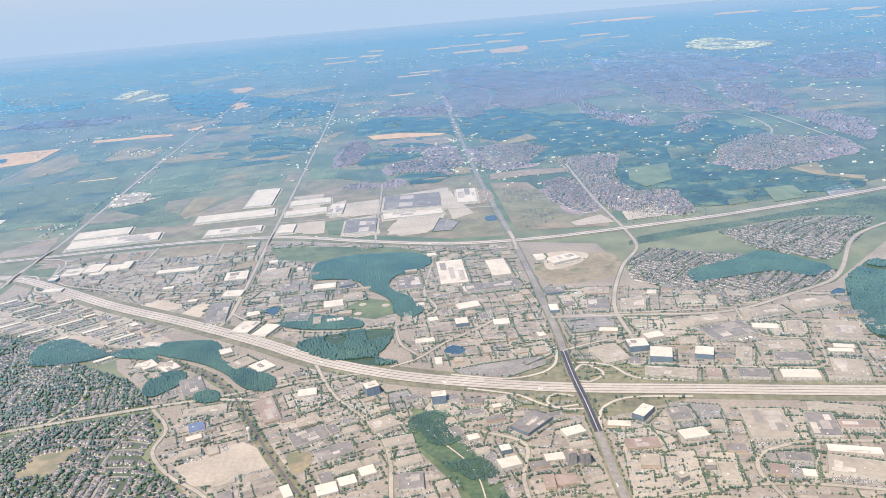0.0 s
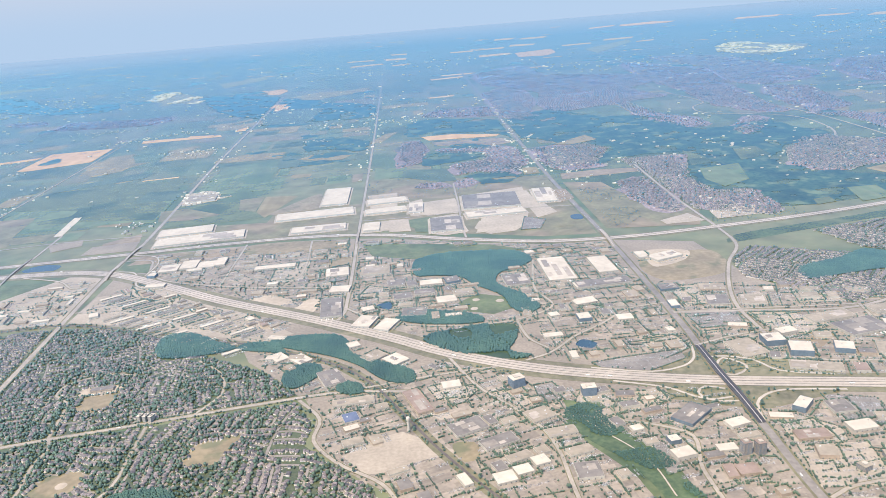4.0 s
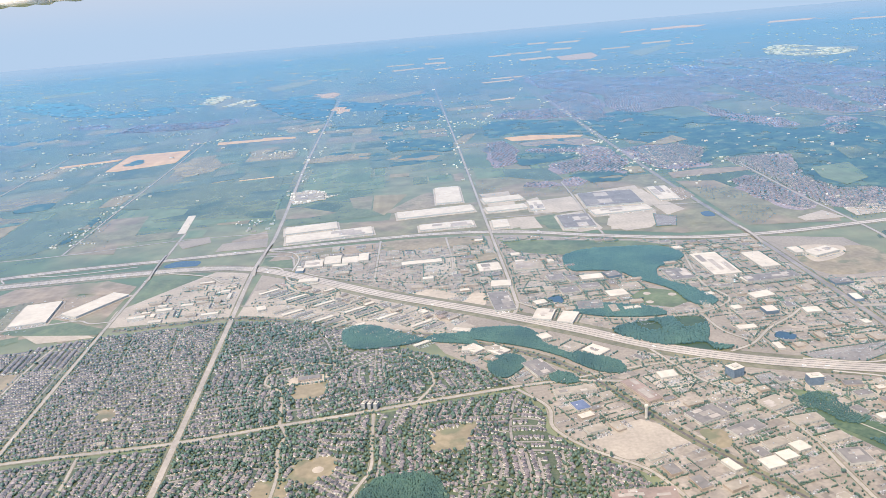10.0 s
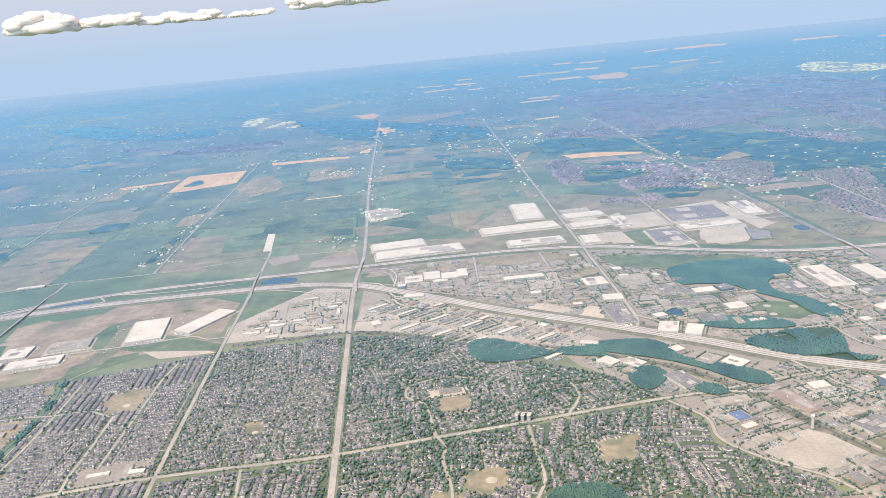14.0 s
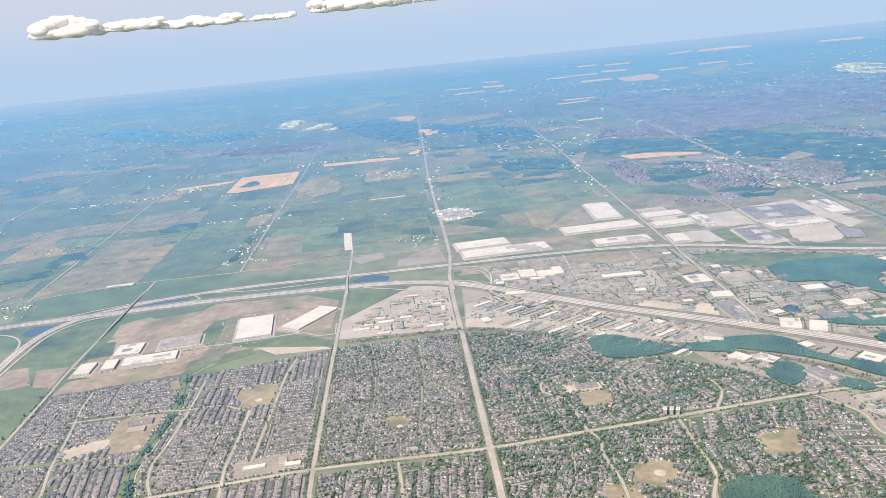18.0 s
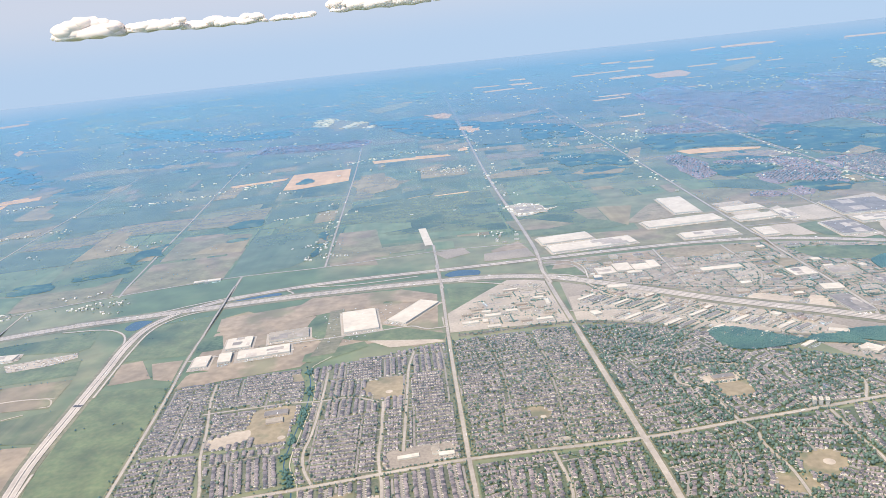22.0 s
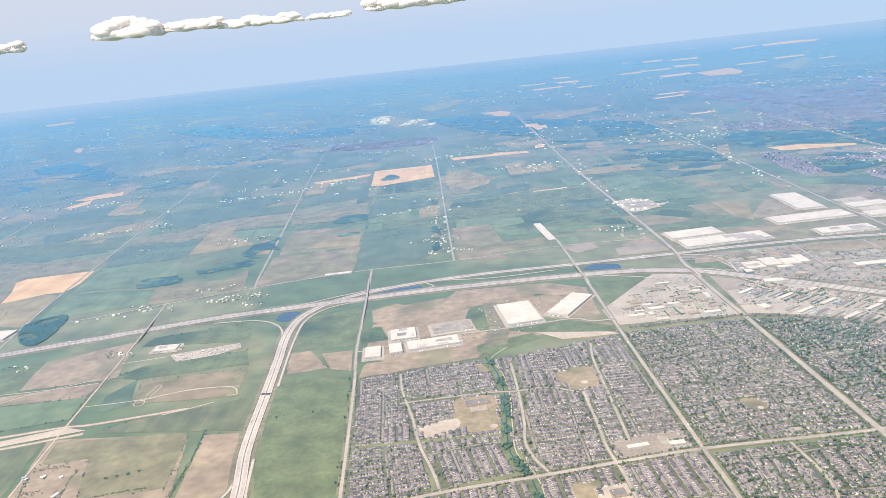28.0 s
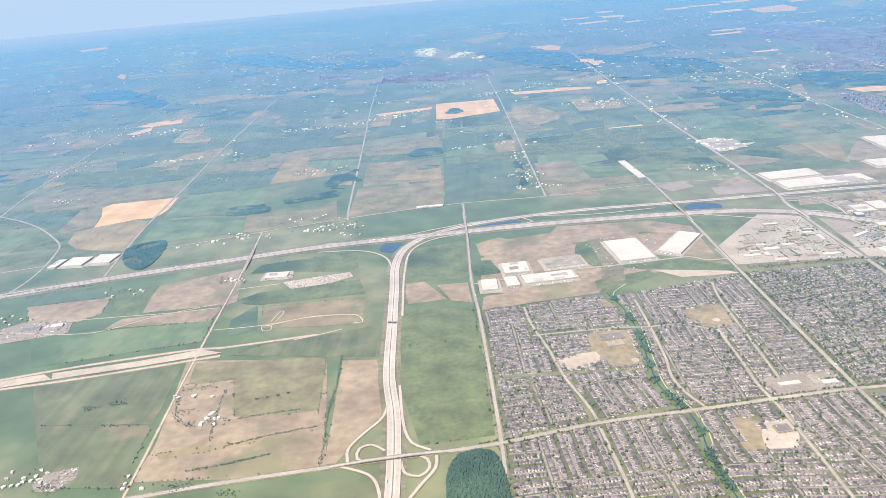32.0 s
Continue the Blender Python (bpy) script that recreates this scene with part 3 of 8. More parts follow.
KEEP_OUT = [(spline(c, 2.5), w) for c, w in ((C_wcb, 2.6), (C_tenth, 2.0), (C_ninth, 2.2), (C_derry, 1.5), (C_rail, 1.6), (C_lower, 6.0), (C_p, 2.2), (C_e, 2.0), (C_upper, 5.0), (C_c, 3.0), (C_d, 2.2))]
NEAR_HOUSES, NEAR_TREES = [], []


def clear_of(pts, extra=0.0, holes=()):
    ok = np.ones(len(pts), bool)
    lo, hi = pts.min(0) - 10, pts.max(0) + 10
    for c, w in KEEP_OUT:
        c = c[((c > lo) & (c < hi)).all(1)]
        if len(c):
            ok &= gap_to(pts, c) > w + extra
    for h in holes:
        ok &= ~inside(pts, h)
    return ok


def split(u0, u1, v0, v1, big, out, r):
    """Cut a rectangle into housing blocks no larger than big."""
    if u1 - u0 < big and v1 - v0 < big:
        out.append((u0, u1, v0, v1))
    elif u1 - u0 > v1 - v0:
        c = u0 + (u1 - u0) * r.uniform(0.38, 0.62)
        split(u0, c, v0, v1, big, out, r)
        split(c, u1, v0, v1, big, out, r)
    else:
        c = v0 + (v1 - v0) * r.uniform(0.38, 0.62)
        split(u0, u1, v0, c, big, out, r)
        split(u0, u1, c, v1, big, out, r)


def estate(poly, angle, spacing, step, bend, trees, label, shingle, holes=(), near=0.0, tree_size=0.5, big=38.0, along=0.5, seed=1, yard=None, loose=0.0, lane=0.7):
    """Blocks of houses along gently bent streets, with gardens, drives and trees."""
    P = np.array(poly, float)
    r = random.Random(seed)
    sheet("estate_ground", poly, 0.045, yard or M_yard)["kind"] = "structure"
    ctr, ext = P.mean(0), np.hypot(*(P.max(0) - P.min(0))) * 0.62
    a = radians(angle)
    amp, wave, ph = bend

    def warp(u, v):
        v2 = v + amp * np.sin(u / wave + ph) + 0.5 * amp * np.sin(u / wave * 2.3 + v / wave * 1.4)
        u2 = u + amp * np.sin(v / wave * 0.8 + 2 * ph)
        return np.stack([ctr[0] + u2 * math.cos(a) - v2 * math.sin(a), ctr[1] + u2 * math.sin(a) + v2 * math.cos(a)], -1)

    hx, hr, curves, blocks = [], [], [], []
    split(-ext, ext, -ext, ext, big, blocks, r)
    for u0, u1, v0, v1 in blocks:
        turn = r.random() > along
        L, Wd = (v1 - v0, u1 - u0) if turn else (u1 - u0, v1 - v0)

        def uv(s, t):
            return warp(u0 + t, v0 + s) if turn else warp(u0 + s, v0 + t)

        s = np.linspace(0, L, max(4, int(L / 2)))
        curves.append((uv(s, np.zeros_like(s)), lane + 0.1))
        t = np.linspace(0, Wd, max(4, int(Wd / 2)))
        curves.append((uv(np.zeros_like(t), t), lane + 0.1))
        n = max(1, round(Wd / spacing))
        sp = Wd / n
        for k in range(n):
            tk = (k + 0.5) * sp
            dead = r.random() < 0.35
            s = np.arange(0.0, L - (3 if dead else 0), 1.8)
            curves.append((uv(s, np.full_like(s, tk)), lane))
            for side in (-1, 1):
                s = np.arange(1.5, L - 1.2, step)
                s = s + rng.uniform(-0.1, 0.1, len(s)) * step
                s = s[rng.random(len(s)) > 0.04 + 0.3 * loose]
                tt = tk + side * (sp * 0.26 + rng.uniform(-0.12 - 0.5 * loose, 0.12 + 0.5 * loose, len(s)))
                p, q = uv(s, tt), uv(s + 0.5, tt)
                hx.append(p)
                hr.append(np.arctan2(q[:, 1] - p[:, 1], q[:, 0] - p[:, 0]) + (0 if (side > 0) != turn else math.pi) + rng.normal(0, 0.05 + 0.4 * loose, len(s)))
    hx, hr = np.vstack(hx), np.concatenate(hr)
    ok = inside(hx, P) & clear_of(hx, 0.8, holes)
    hx, hr = hx[ok], hr[ok]
    B = Batch()
    for c, w in curves:
        ok = inside(c, P) & clear_of(c, -0.8, holes)
        run = []
        for i in range(len(c) + 1):
            if i < len(c) and ok[i]:
                run.append(c[i])
            else:
                if len(run) > 2:
                    v, f = ribbon_geo(np.array(run), w, 0.07, 0.05)
                    B.add(v, f)
                run = []
    if B.n:
        tagged(B.make("estate_streets", [M_lane]), "pale narrow residential streets", "street", kind="structure")
    n = len(hx)
    dv = np.array([(-0.42, -1.75, 0.066), (0.05, -1.75, 0.066), (0.05, -0.5, 0.066), (-0.42, -0.5, 0.066)])
    c, s = np.cos(hr)[:, None], np.sin(hr)[:, None]
    V = np.stack([hx[:, 0, None] + dv[:, 0] * c - dv[:, 1] * s, hx[:, 1, None] + dv[:, 0] * s + dv[:, 1] * c, np.broadcast_to(dv[:, 2], (n, 4))], -1).reshape(-1, 3)
    F = (np.array([(0, 1, 2), (0, 2, 3)])[None] + 4 * np.arange(n)[:, None, None]).reshape(-1, 3)
    tagged(fast_mesh("driveways", V, F, M_drive), "pale concrete driveways", "driveway", kind="stuff")
    close = (hx[:, 1] < near) & (hx[:, 1] > near - 22)
    for p, rr in zip(hx[close], hr[close]):
        NEAR_HOUSES.append((p[0], p[1], rr, shingle))
    house_mesh("houses", hx[~close, 0], hx[~close, 1], hr[~close], label, shingle)
    t = scatter(poly, trees)
    dens = np.array([noise.noise((x * 0.05, y * 0.05, 9.0)) for x, y in t])
    t = t[(rng.random(len(t)) < 0.75 + (1.5 if loose > 0.5 else 0.9) * dens - (0.06 if loose > 0.5 else 0)) & clear_of(t, -0.2, holes)]
    if len(hx):
        d = np.array([np.hypot(hx[:, 0] - x, hx[:, 1] - y).min() for x, y in t]) if len(t) else np.zeros(0)
        t = t[d > 0.62]
        if len(t) and curves:
            t = t[gap_to(t, np.vstack([c for c, _ in curves])) > lane * 0.5 + 0.12]
    if len(t):
        grove("garden_trees", t, tree_size * rng.uniform(0.6, 1.35, len(t)), "small dark green garden and street trees")
    return hx


M_lane = surface("residential_street", (0.23, 0.212, 0.192), (0.29, 0.27, 0.243), 0.6, 0.06, 0.15)
M_drive = surface("concrete_drive", (0.33, 0.305, 0.275), (0.46, 0.43, 0.392), 0.8, 0.1, 0.15, vary="island")
M_shingle_new = surface("new_house_shingles", (0.125, 0.105, 0.11), (0.21, 0.178, 0.178), 1.5, 0.05, 0.15, vary="island", gloss=0.6, share=0.75, amp=0.6)

creek_line = [(-143, 350), (-151, 338), (-147, 322), (-145, 300), (-146, 270), (-146, 250), (-141, 236), (-139, 222), (-140, 205), (-138, 185), (-134, 150)]
_c = spline(creek_line, 6.0)
creek = [tuple(q) for q in np.vstack([offset(_c, -2.3 + 0.6 * np.sin(1.7))[:], offset(_c, 2.3)[::-1]])]
def note(plan, *item):
    """Enter one road, lot or field in its plan."""
    plan.append(item if len(item) > 1 else item[0])


PARKS = []
note(PARKS, "park_school", [(-168, 297), (-149, 298), (-149, 268), (-160, 268), (-167, 281)], M_drygrass)
note(PARKS, "park_two", [(-119, 317), (-105, 319), (-104, 299), (-114, 297), (-122, 308)], M_drygrass)
note(PARKS, "park_strip", [(-157, 332), (-151, 333), (-150, 323), (-155, 323)], M_drygrass)
note(PARKS, "plaza_ground", [(-108, 252), (-84, 255), (-82, 245), (-107, 240)], M_lot)
note(PARKS, "school_yard", [(-181, 275), (-166, 281), (-165, 273), (-178, 267)], M_gravel)
note(PARKS, "park_south", [(-127, 226), (-118, 228), (-122, 208), (-128, 208)], M_drygrass)
note(PARKS, "park_south_yard", [(-117, 224), (-108, 224), (-112, 209), (-121, 209)], M_gravel)
note(PARKS, "park_green", [(-53, 276), (-47, 276), (-44, 270), (-48, 266), (-53, 268)], M_drygrass)
note(PARKS, "school_field", [(23, 281), (36, 283), (35, 269), (23, 269)], M_drygrass)
note(PARKS, "school_lot", [(20, 289), (36, 289), (33, 282), (20, 282)], M_gravel)
note(PARKS, "ball_park", [(31, 225), (42, 226), (44, 218), (36, 211), (28, 215)], M_drygrass)
note(PARKS, "ball_park_two", [(18, 215), (29, 214), (29, 204), (18, 205)], M_drygrass)
note(PARKS, "east_field", [(77, 236), (92, 239), (86, 223), (75, 223)], M_drygrass)
for n_park, (nm, pts, m) in enumerate(PARKS):
    tagged(sheet(nm, pts, 0.05 + 0.0013 * n_park, m, True, 2.0), "dry yellow park grass and pale paved yard", "park", kind="structure")
WOOD_HOLES = [[(40, 336), (52, 336), (67, 322), (76, 314), (64, 310), (45, 311), (39, 321)], [(100, 281), (104, 290), (114, 289), (116, 281), (112, 275), (107, 270), (103, 271)], [(57, 210), (69, 212), (77, 206), (78, 180), (48, 180), (51, 200)]]
COLLECTORS = []
note(COLLECTORS, [(-172, 229), (-174, 240), (-180, 261), (-184, 284), (-190, 312), (-192, 330)])
note(COLLECTORS, [(-104, 60), (-106, 180), (-108, 219), (-109, 233), (-111, 249), (-111, 265), (-112, 295)])
note(COLLECTORS, [(-133, 234), (-138, 246), (-140, 258), (-139, 271), (-139, 301), (-140, 331)])
note(COLLECTORS, [(-190, 299), (-170, 301), (-151, 302), (-140, 301), (-126, 302), (-114, 295)])
note(COLLECTORS, [(-102, 252), (-102, 264), (-102, 293), (-102, 328), (-100, 346)])
note(COLLECTORS, [(40, 60), (46, 180), (49, 201), (55, 216), (55, 230), (55, 254)])
note(COLLECTORS, [(22, 180), (25, 215), (23, 233), (24, 244), (21, 251), (20, 260), (17, 278), (10, 285), (12, 295), (27, 300), (40, 296)])
note(COLLECTORS, [(70, 256), (78, 272), (74, 290), (62, 305)])
note(COLLECTORS, [(-172, 226), (-168, 190), (-160, 60)])
note(COLLECTORS, [(-48, 243), (-46, 215), (-52, 190), (-48, 60)])
for n_col, c in enumerate(COLLECTORS):
    road("collector_road", c, 1.0, M_street, "pale residential collector road", 0.088 + 0.0011 * n_col, verge=0.7, step=5.0)
    KEEP_OUT.append((spline(c, 2.5), 1.1))
HOLES = [creek] + [p for _, p, _ in PARKS] + WOOD_HOLES
# gardens full of trees: their shade is put into the lawn colour
M_yard_old = surface("shade_painted_garden", (0.058, 0.09, 0.04), (0.115, 0.125, 0.07), 0.9, 0.04, 0.25)
estate([(-139, 236), (-145, 262), (-144, 300), (-148, 337), (-145, 337), (-90, 352), (-82, 356), (-78, 243), (-133, 235.5)], 3, 6.0, 1.08, (0.8, 26, 0.4), 2.2, "rows of grey-brown roofed new brick houses", M_shingle_new, HOLES, tree_size=0.36, along=0.86, seed=3)
estate([(-209, 266), (-213, 329), (-191, 332), (-155, 338), (-149, 338), (-147, 300), (-148, 266)], 5, 5.8, 1.06, (0.7, 24, 0.8), 2.4, "rows of grey-brown roofed new brick houses", M_shingle_new, HOLES, tree_size=0.34, along=0.8, seed=19)
estate([(-207, 222), (-209, 264), (-181, 264), (-175, 230)], 6, 6.0, 1.1, (1.0, 20, 1.8), 2.0, "rows of grey-brown roofed new brick houses", M_shingle_new, HOLES, tree_size=0.36, along=0.9, seed=21)
estate([(-173, 230.5), (-179, 264), (-148, 264), (-142, 238)], 8, 6.2, 1.1, (1.6, 16, 1.8), 2.0, "rows of grey-brown roofed new brick houses", M_shingle_new, HOLES, tree_size=0.38, along=0.1, seed=22)
estate([(-205, 217), (-174, 226), (-134, 232), (-79, 240), (-70, 100), (-200, 100)], 4, 6.4, 1.1, (1.4, 20, 1.4), 2.3, "rows of brown roofed brick houses", M_shingle_new, HOLES, near=198, tree_size=0.38, along=0.45, seed=4)
estate([(-76, 242), (-82, 354), (-60, 356), (-22, 358), (-17, 246)], 3, 6.2, 1.12, (2.0, 17, 0.9), 1.4, "rows of brown roofed houses among trees", M_shingle, HOLES, loose=0.3, tree_size=0.4, along=0.93, seed=5)
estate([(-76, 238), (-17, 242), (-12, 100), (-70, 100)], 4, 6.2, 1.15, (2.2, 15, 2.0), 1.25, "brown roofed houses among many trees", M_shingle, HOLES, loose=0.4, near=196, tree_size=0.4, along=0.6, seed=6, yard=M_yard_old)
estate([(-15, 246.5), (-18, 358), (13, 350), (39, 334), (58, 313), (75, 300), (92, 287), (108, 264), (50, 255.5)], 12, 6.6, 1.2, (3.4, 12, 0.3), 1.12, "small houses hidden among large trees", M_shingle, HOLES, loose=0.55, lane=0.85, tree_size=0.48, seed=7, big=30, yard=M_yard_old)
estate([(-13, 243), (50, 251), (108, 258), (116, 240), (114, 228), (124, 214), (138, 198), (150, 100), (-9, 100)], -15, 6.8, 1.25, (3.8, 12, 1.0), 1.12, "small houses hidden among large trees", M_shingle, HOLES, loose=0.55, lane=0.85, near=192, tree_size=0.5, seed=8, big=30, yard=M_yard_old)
WOOD_M = [(345, 344), (372, 353), (390, 361), (405, 338), (408, 329), (395, 321), (384, 332), (362, 331), (342, 329)]
estate([(320, 369), (339, 383), (376, 361), (400, 345), (410, 325), (402, 319), (384, 307), (346, 299), (330, 321), (316, 340)], 40, 6.4, 1.15, (1.5, 15, 0.5), 1.5, "dense rows of grey roofed houses", M_shingle_new, [WOOD_M], tree_size=0.4, seed=9, yard=M_yard_old)
estate([(383, 400), (438, 410), (475, 400), (455, 376), (430, 352), (412, 340), (390, 366)], 30, 6.4, 1.15, (1.5, 15, 0.5), 1.5, "dense rows of grey roofed houses", M_shingle_new, tree_size=0.4, seed=10, yard=M_yard_old)
estate([(318, 560), (343, 561), (338, 471), (324, 460), (314, 499)], 60, 6.4, 1.15, (2.0, 25, 0.5), 2.6, "dense rows of grey roofed houses", M_shingle_new, tree_size=0.4, seed=11)
estate([(342, 635), (386, 636), (386, 592), (369, 561), (371, 505), (394, 501), (389, 443), (378, 436), (340, 462), (340, 518), (342, 586)], 70, 6.8, 1.2, (2.0, 25, 0.5), 2.6, "dense rows of grey roofed houses", M_shingle_new, tree_size=0.4, seed=12)
estate([(483, 626), (537, 658), (562, 625), (544, 578), (483, 528), (461, 544), (457, 572)], 30, 7.0, 1.3, (2.0, 25, 0.5), 3.0, "far rows of grey roofed houses", M_shingle_new, tree_size=0.5, seed=13)
estate([(290, 710), (335, 723), (347, 689), (321, 630), (281, 625)], 10, 7.0, 1.3, (2.0, 25, 0.5), 3.0, "far rows of grey roofed houses", M_shingle_new, tree_size=0.5, seed=14)

# ---- woods ----
for w in WOOD_HOLES:
    woods([(x, max(y, 120)) for x, y in w])
woods([(90, 317), (98, 321), (119, 318), (125, 309), (127, 297), (141, 285), (152, 275), (152, 265), (142, 268), (130, 285), (117, 297), (98, 309)])
woods([(123, 270), (127, 271), (132, 267), (133, 261), (128, 260), (123, 264)])
woods([(76, 313), (92, 306), (99, 303), (92, 316), (80, 318)])
woods([(158, 411), (170, 420), (190, 420), (215, 413), (222, 396), (214, 386), (202, 379), (198, 363), (209, 344), (213, 326), (205, 322), (200, 330), (198, 346), (186, 366), (181, 378), (168, 384), (158, 386)])
woods([(158, 306), (175, 312), (198, 311), (197, 296), (192, 284), (200, 278), (194, 276), (176, 284), (160, 298)], 0.75, 0.5, gaps=-0.15)
woods([(146, 330), (153, 337), (168, 334), (185, 323), (185, 316), (160, 320)])
woods(WOOD_M)
woods([(-221, 213), (-210, 215), (-205, 199), (-205, 170), (-217, 170), (-224, 195)])
woods([(405, 312), (420, 326), (433, 335), (440, 300), (410, 240), (385, 250), (388, 275)], 0.8, 0.55, gaps=-0.15)
woods([(-444, 461), (-425, 474), (-415, 450), (-416, 418), (-431, 428)], 0.9, 0.55, gaps=-0.2, mat=M_wood, under=M_scrub)
woods([(216, 236), (204, 234), (202, 226), (206, 214), (214, 200), (219, 184), (224, 150), (236, 150), (229, 186), (228, 198), (220, 214)], 0.55, 0.3, gaps=-0.05, mat=M_wood, under=M_scrub)
tagged(ribbon("footpath", [(200, 238), (207, 228), (213, 216), (219, 205), (222, 195), (223, 180)], 0.45, 0.125, M_gravel, None, 0.03, 3.0), "pale footpath through a green strip", "path", kind="structure")
tagged(ribbon("creek_meadow", creek_line, 5.2, 0.075, M_grass, None, 0.03, 4.0), "green grassy strip along a creek", "meadow", kind="structure")
tagged(ribbon("creek", creek_line[1:], 0.5, 0.082, M_water, None, 0.02, 4.0), "narrow creek in a grassy strip", "creek", kind="structure")
tagged(ribbon("footpath", [(x + 2.2, y) for x, y in creek_line[:-1]], 0.4, 0.09, M_gravel, None, 0.02, 4.0), "pale footpath beside a creek", "path", kind="structure")


def creek_trees():
    r = np.random.default_rng(77)
    c = spline(creek_line[1:], 0.45)
    q = np.vstack([c + r.normal(0, 0.95, c.shape) for _ in range(3)])
    q = q[np.array([noise.noise((x * 0.12, y * 0.12, 6.0)) for x, y in q]) > -0.12]
    grove("creek_trees", q[clear_of(q, 0.4)], 0.42 * r.uniform(0.6, 1.3, int(clear_of(q, 0.4).sum())), "bushes and small trees along the creek", M_wood)


creek_trees()


# ---- farmland ----
M_burb = surface("far_suburb", (0.16, 0.14, 0.142), (0.33, 0.28, 0.285), 0.5, 0.02, 0.25, far=(0.075, 0.10, 0.07), far_scale=0.022, far_from=0.56, gloss=0.22, share=(1.12, 1.0, 1.0))
M_farbrick = surface("distant_house_wall", (0.48, 0.40, 0.40), (0.68, 0.60, 0.58), 1.5, 0.05, 0.2, vary="island", gloss=0.9, share=(0.85, 0.78, 0.8), amp=0.3)


def ragged(poly, size, seed):
    """An outline with a wandering edge."""
    p = spline(poly, size, True)[:-1]
    q = offset(np.vstack([p, p[:1]]), 1.0)[:-1] - p
    w = np.array([noise.noise((x / (3.2 * size), y / (3.2 * size), seed)) + 0.6 * noise.noise((x / size, y / size, seed + 5)) for x, y in p])
    return p + q * (w * size * 0.9)[:, None]


SUBURB_HOUSES = []


def suburb(poly, angle, rise=0.06):
    """A distant estate: brown ground and rows of roofs."""
    tagged(sheet("suburb", ragged(poly, 9.0, rise * 900), rise, M_burb), "distant brown suburb of dense roofs", "suburb", kind="structure")
    P = np.array(poly, float)
    if P[:, 1].mean() > 1500:
        return
    c, ext, a = P.mean(0), np.hypot(*(P.max(0) - P.min(0))) / 2, radians(angle)
    u, v = np.meshgrid(np.arange(-ext, ext, 1.7), np.arange(-ext, ext, 3.3))
    wave = np.array([[noise.noise((p * 0.02, q * 0.02, rise * 50)) for p, q in zip(pu, pv)] for pu, pv in zip(u, v)])
    v, u = v + 7.0 * wave, u + 5.0 * wave
    q = np.column_stack([c[0] + (u * math.cos(a) - v * math.sin(a)).ravel(), c[1] + (u * math.sin(a) + v * math.cos(a)).ravel()])
    q = q + rng.uniform(-0.6, 0.6, q.shape)
    q = q[inside(q, P) & (rng.random(len(q)) < 0.62) & (np.array([noise.noise((x * 0.03, y * 0.03, 2.0)) for x, y in q]) > -0.25)]
    t = scatter(poly, 3.6, 0.6)
    t = t[clear_of(t, 0.2) & (rng.random(len(t)) < 0.5)]
    if len(t):
        grove("suburb_trees", t, 0.62 * rng.uniform(0.6, 1.4, len(t)), "garden trees of a distant suburb", M_farwood, 0.9)
    SUBURB_HOUSES.append(np.column_stack([q, a + rng.choice((0, 1.57), len(q))]))


for n_patch, c in enumerate(([(632, 1279), (617, 1115), (586, 887), (589, 759), (578, 621), (572, 561)], [(543, 1237), (527, 1069), (532, 927), (505, 890), (501, 841), (562, 777), (560, 697), (535, 645), (489, 612)], [(482, 1831), (449, 1275), (437, 969), (430, 865)])):
    road("far_road", c, 2.0, M_street, "pale arterial road through distant suburbs", 0.145 + 0.0012 * n_patch)

# open country, far woods and outlying estates
tagged(sheet("scrubland", [(300, 445), (345, 470), (400, 450), (480, 462), (560, 492), (640, 560), (640, 720), (560, 800), (420, 830), (330, 790), (290, 700), (288, 560)], 0.0385, M_scrub, True, 12.0), "dark bushy ground between woods and estates", "scrub", kind="structure")
tagged(sheet("scrubland", [(340, 405), (420, 420), (520, 444), (600, 460), (560, 400), (480, 402), (440, 412), (380, 402), (330, 392)], 0.0395, M_scrub, True, 12.0), "dark bushy ground between woods and estates", "scrub", kind="structure")
FAR_LAND = []
note(FAR_LAND, "wood", [(-51, 1265), (-36, 1398), (56, 1277), (125, 1196), (117, 1054), (48, 1060), (-19, 1138)])
note(FAR_LAND, "wood", [(-210, 1568), (-56, 1451), (-30, 1333), (-33, 1144), (-76, 1175), (-162, 1371)])
note(FAR_LAND, "wood", [(53, 890), (80, 903), (127, 844), (115, 790), (76, 820), (57, 809)])
note(FAR_LAND, "wood", [(-902, 1991), (-740, 1946), (-493, 1579), (-402, 1601), (-358, 1442), (-470, 1465), (-647, 1621)])
note(FAR_LAND, "wood", [(-942, 1395), (-881, 1423), (-721, 1229), (-687, 1131), (-812, 1223)])
note(FAR_LAND, "burb", [(314, 1263), (344, 1284), (361, 1139), (333, 993), (296, 922), (290, 967)])
note(FAR_LAND, "burb", [(190, 1012), (217, 1063), (287, 1056), (285, 959), (215, 989)])
note(FAR_LAND, "burb", [(-365, 1214), (-369, 1301), (-249, 1266), (-205, 1277), (-188, 1222), (-212, 1174), (-311, 1190)])
note(FAR_LAND, "burb", [(-503, 1371), (-432, 1351), (-411, 1302), (-463, 1303)])
note(FAR_LAND, "works", [(-341, 1595), (-349, 1715), (-329, 1772), (-223, 1580), (-203, 1519), (-197, 1446), (-263, 1491), (-307, 1547)])
note(FAR_LAND, "hay", [(-596, 1195), (-529, 1199), (-439, 1190), (-418, 1155), (-491, 1151), (-575, 1153)])
note(FAR_LAND, "hay", [(-22, 1362), (28, 1426), (103, 1464), (111, 1422), (68, 1378), (-1, 1326)])
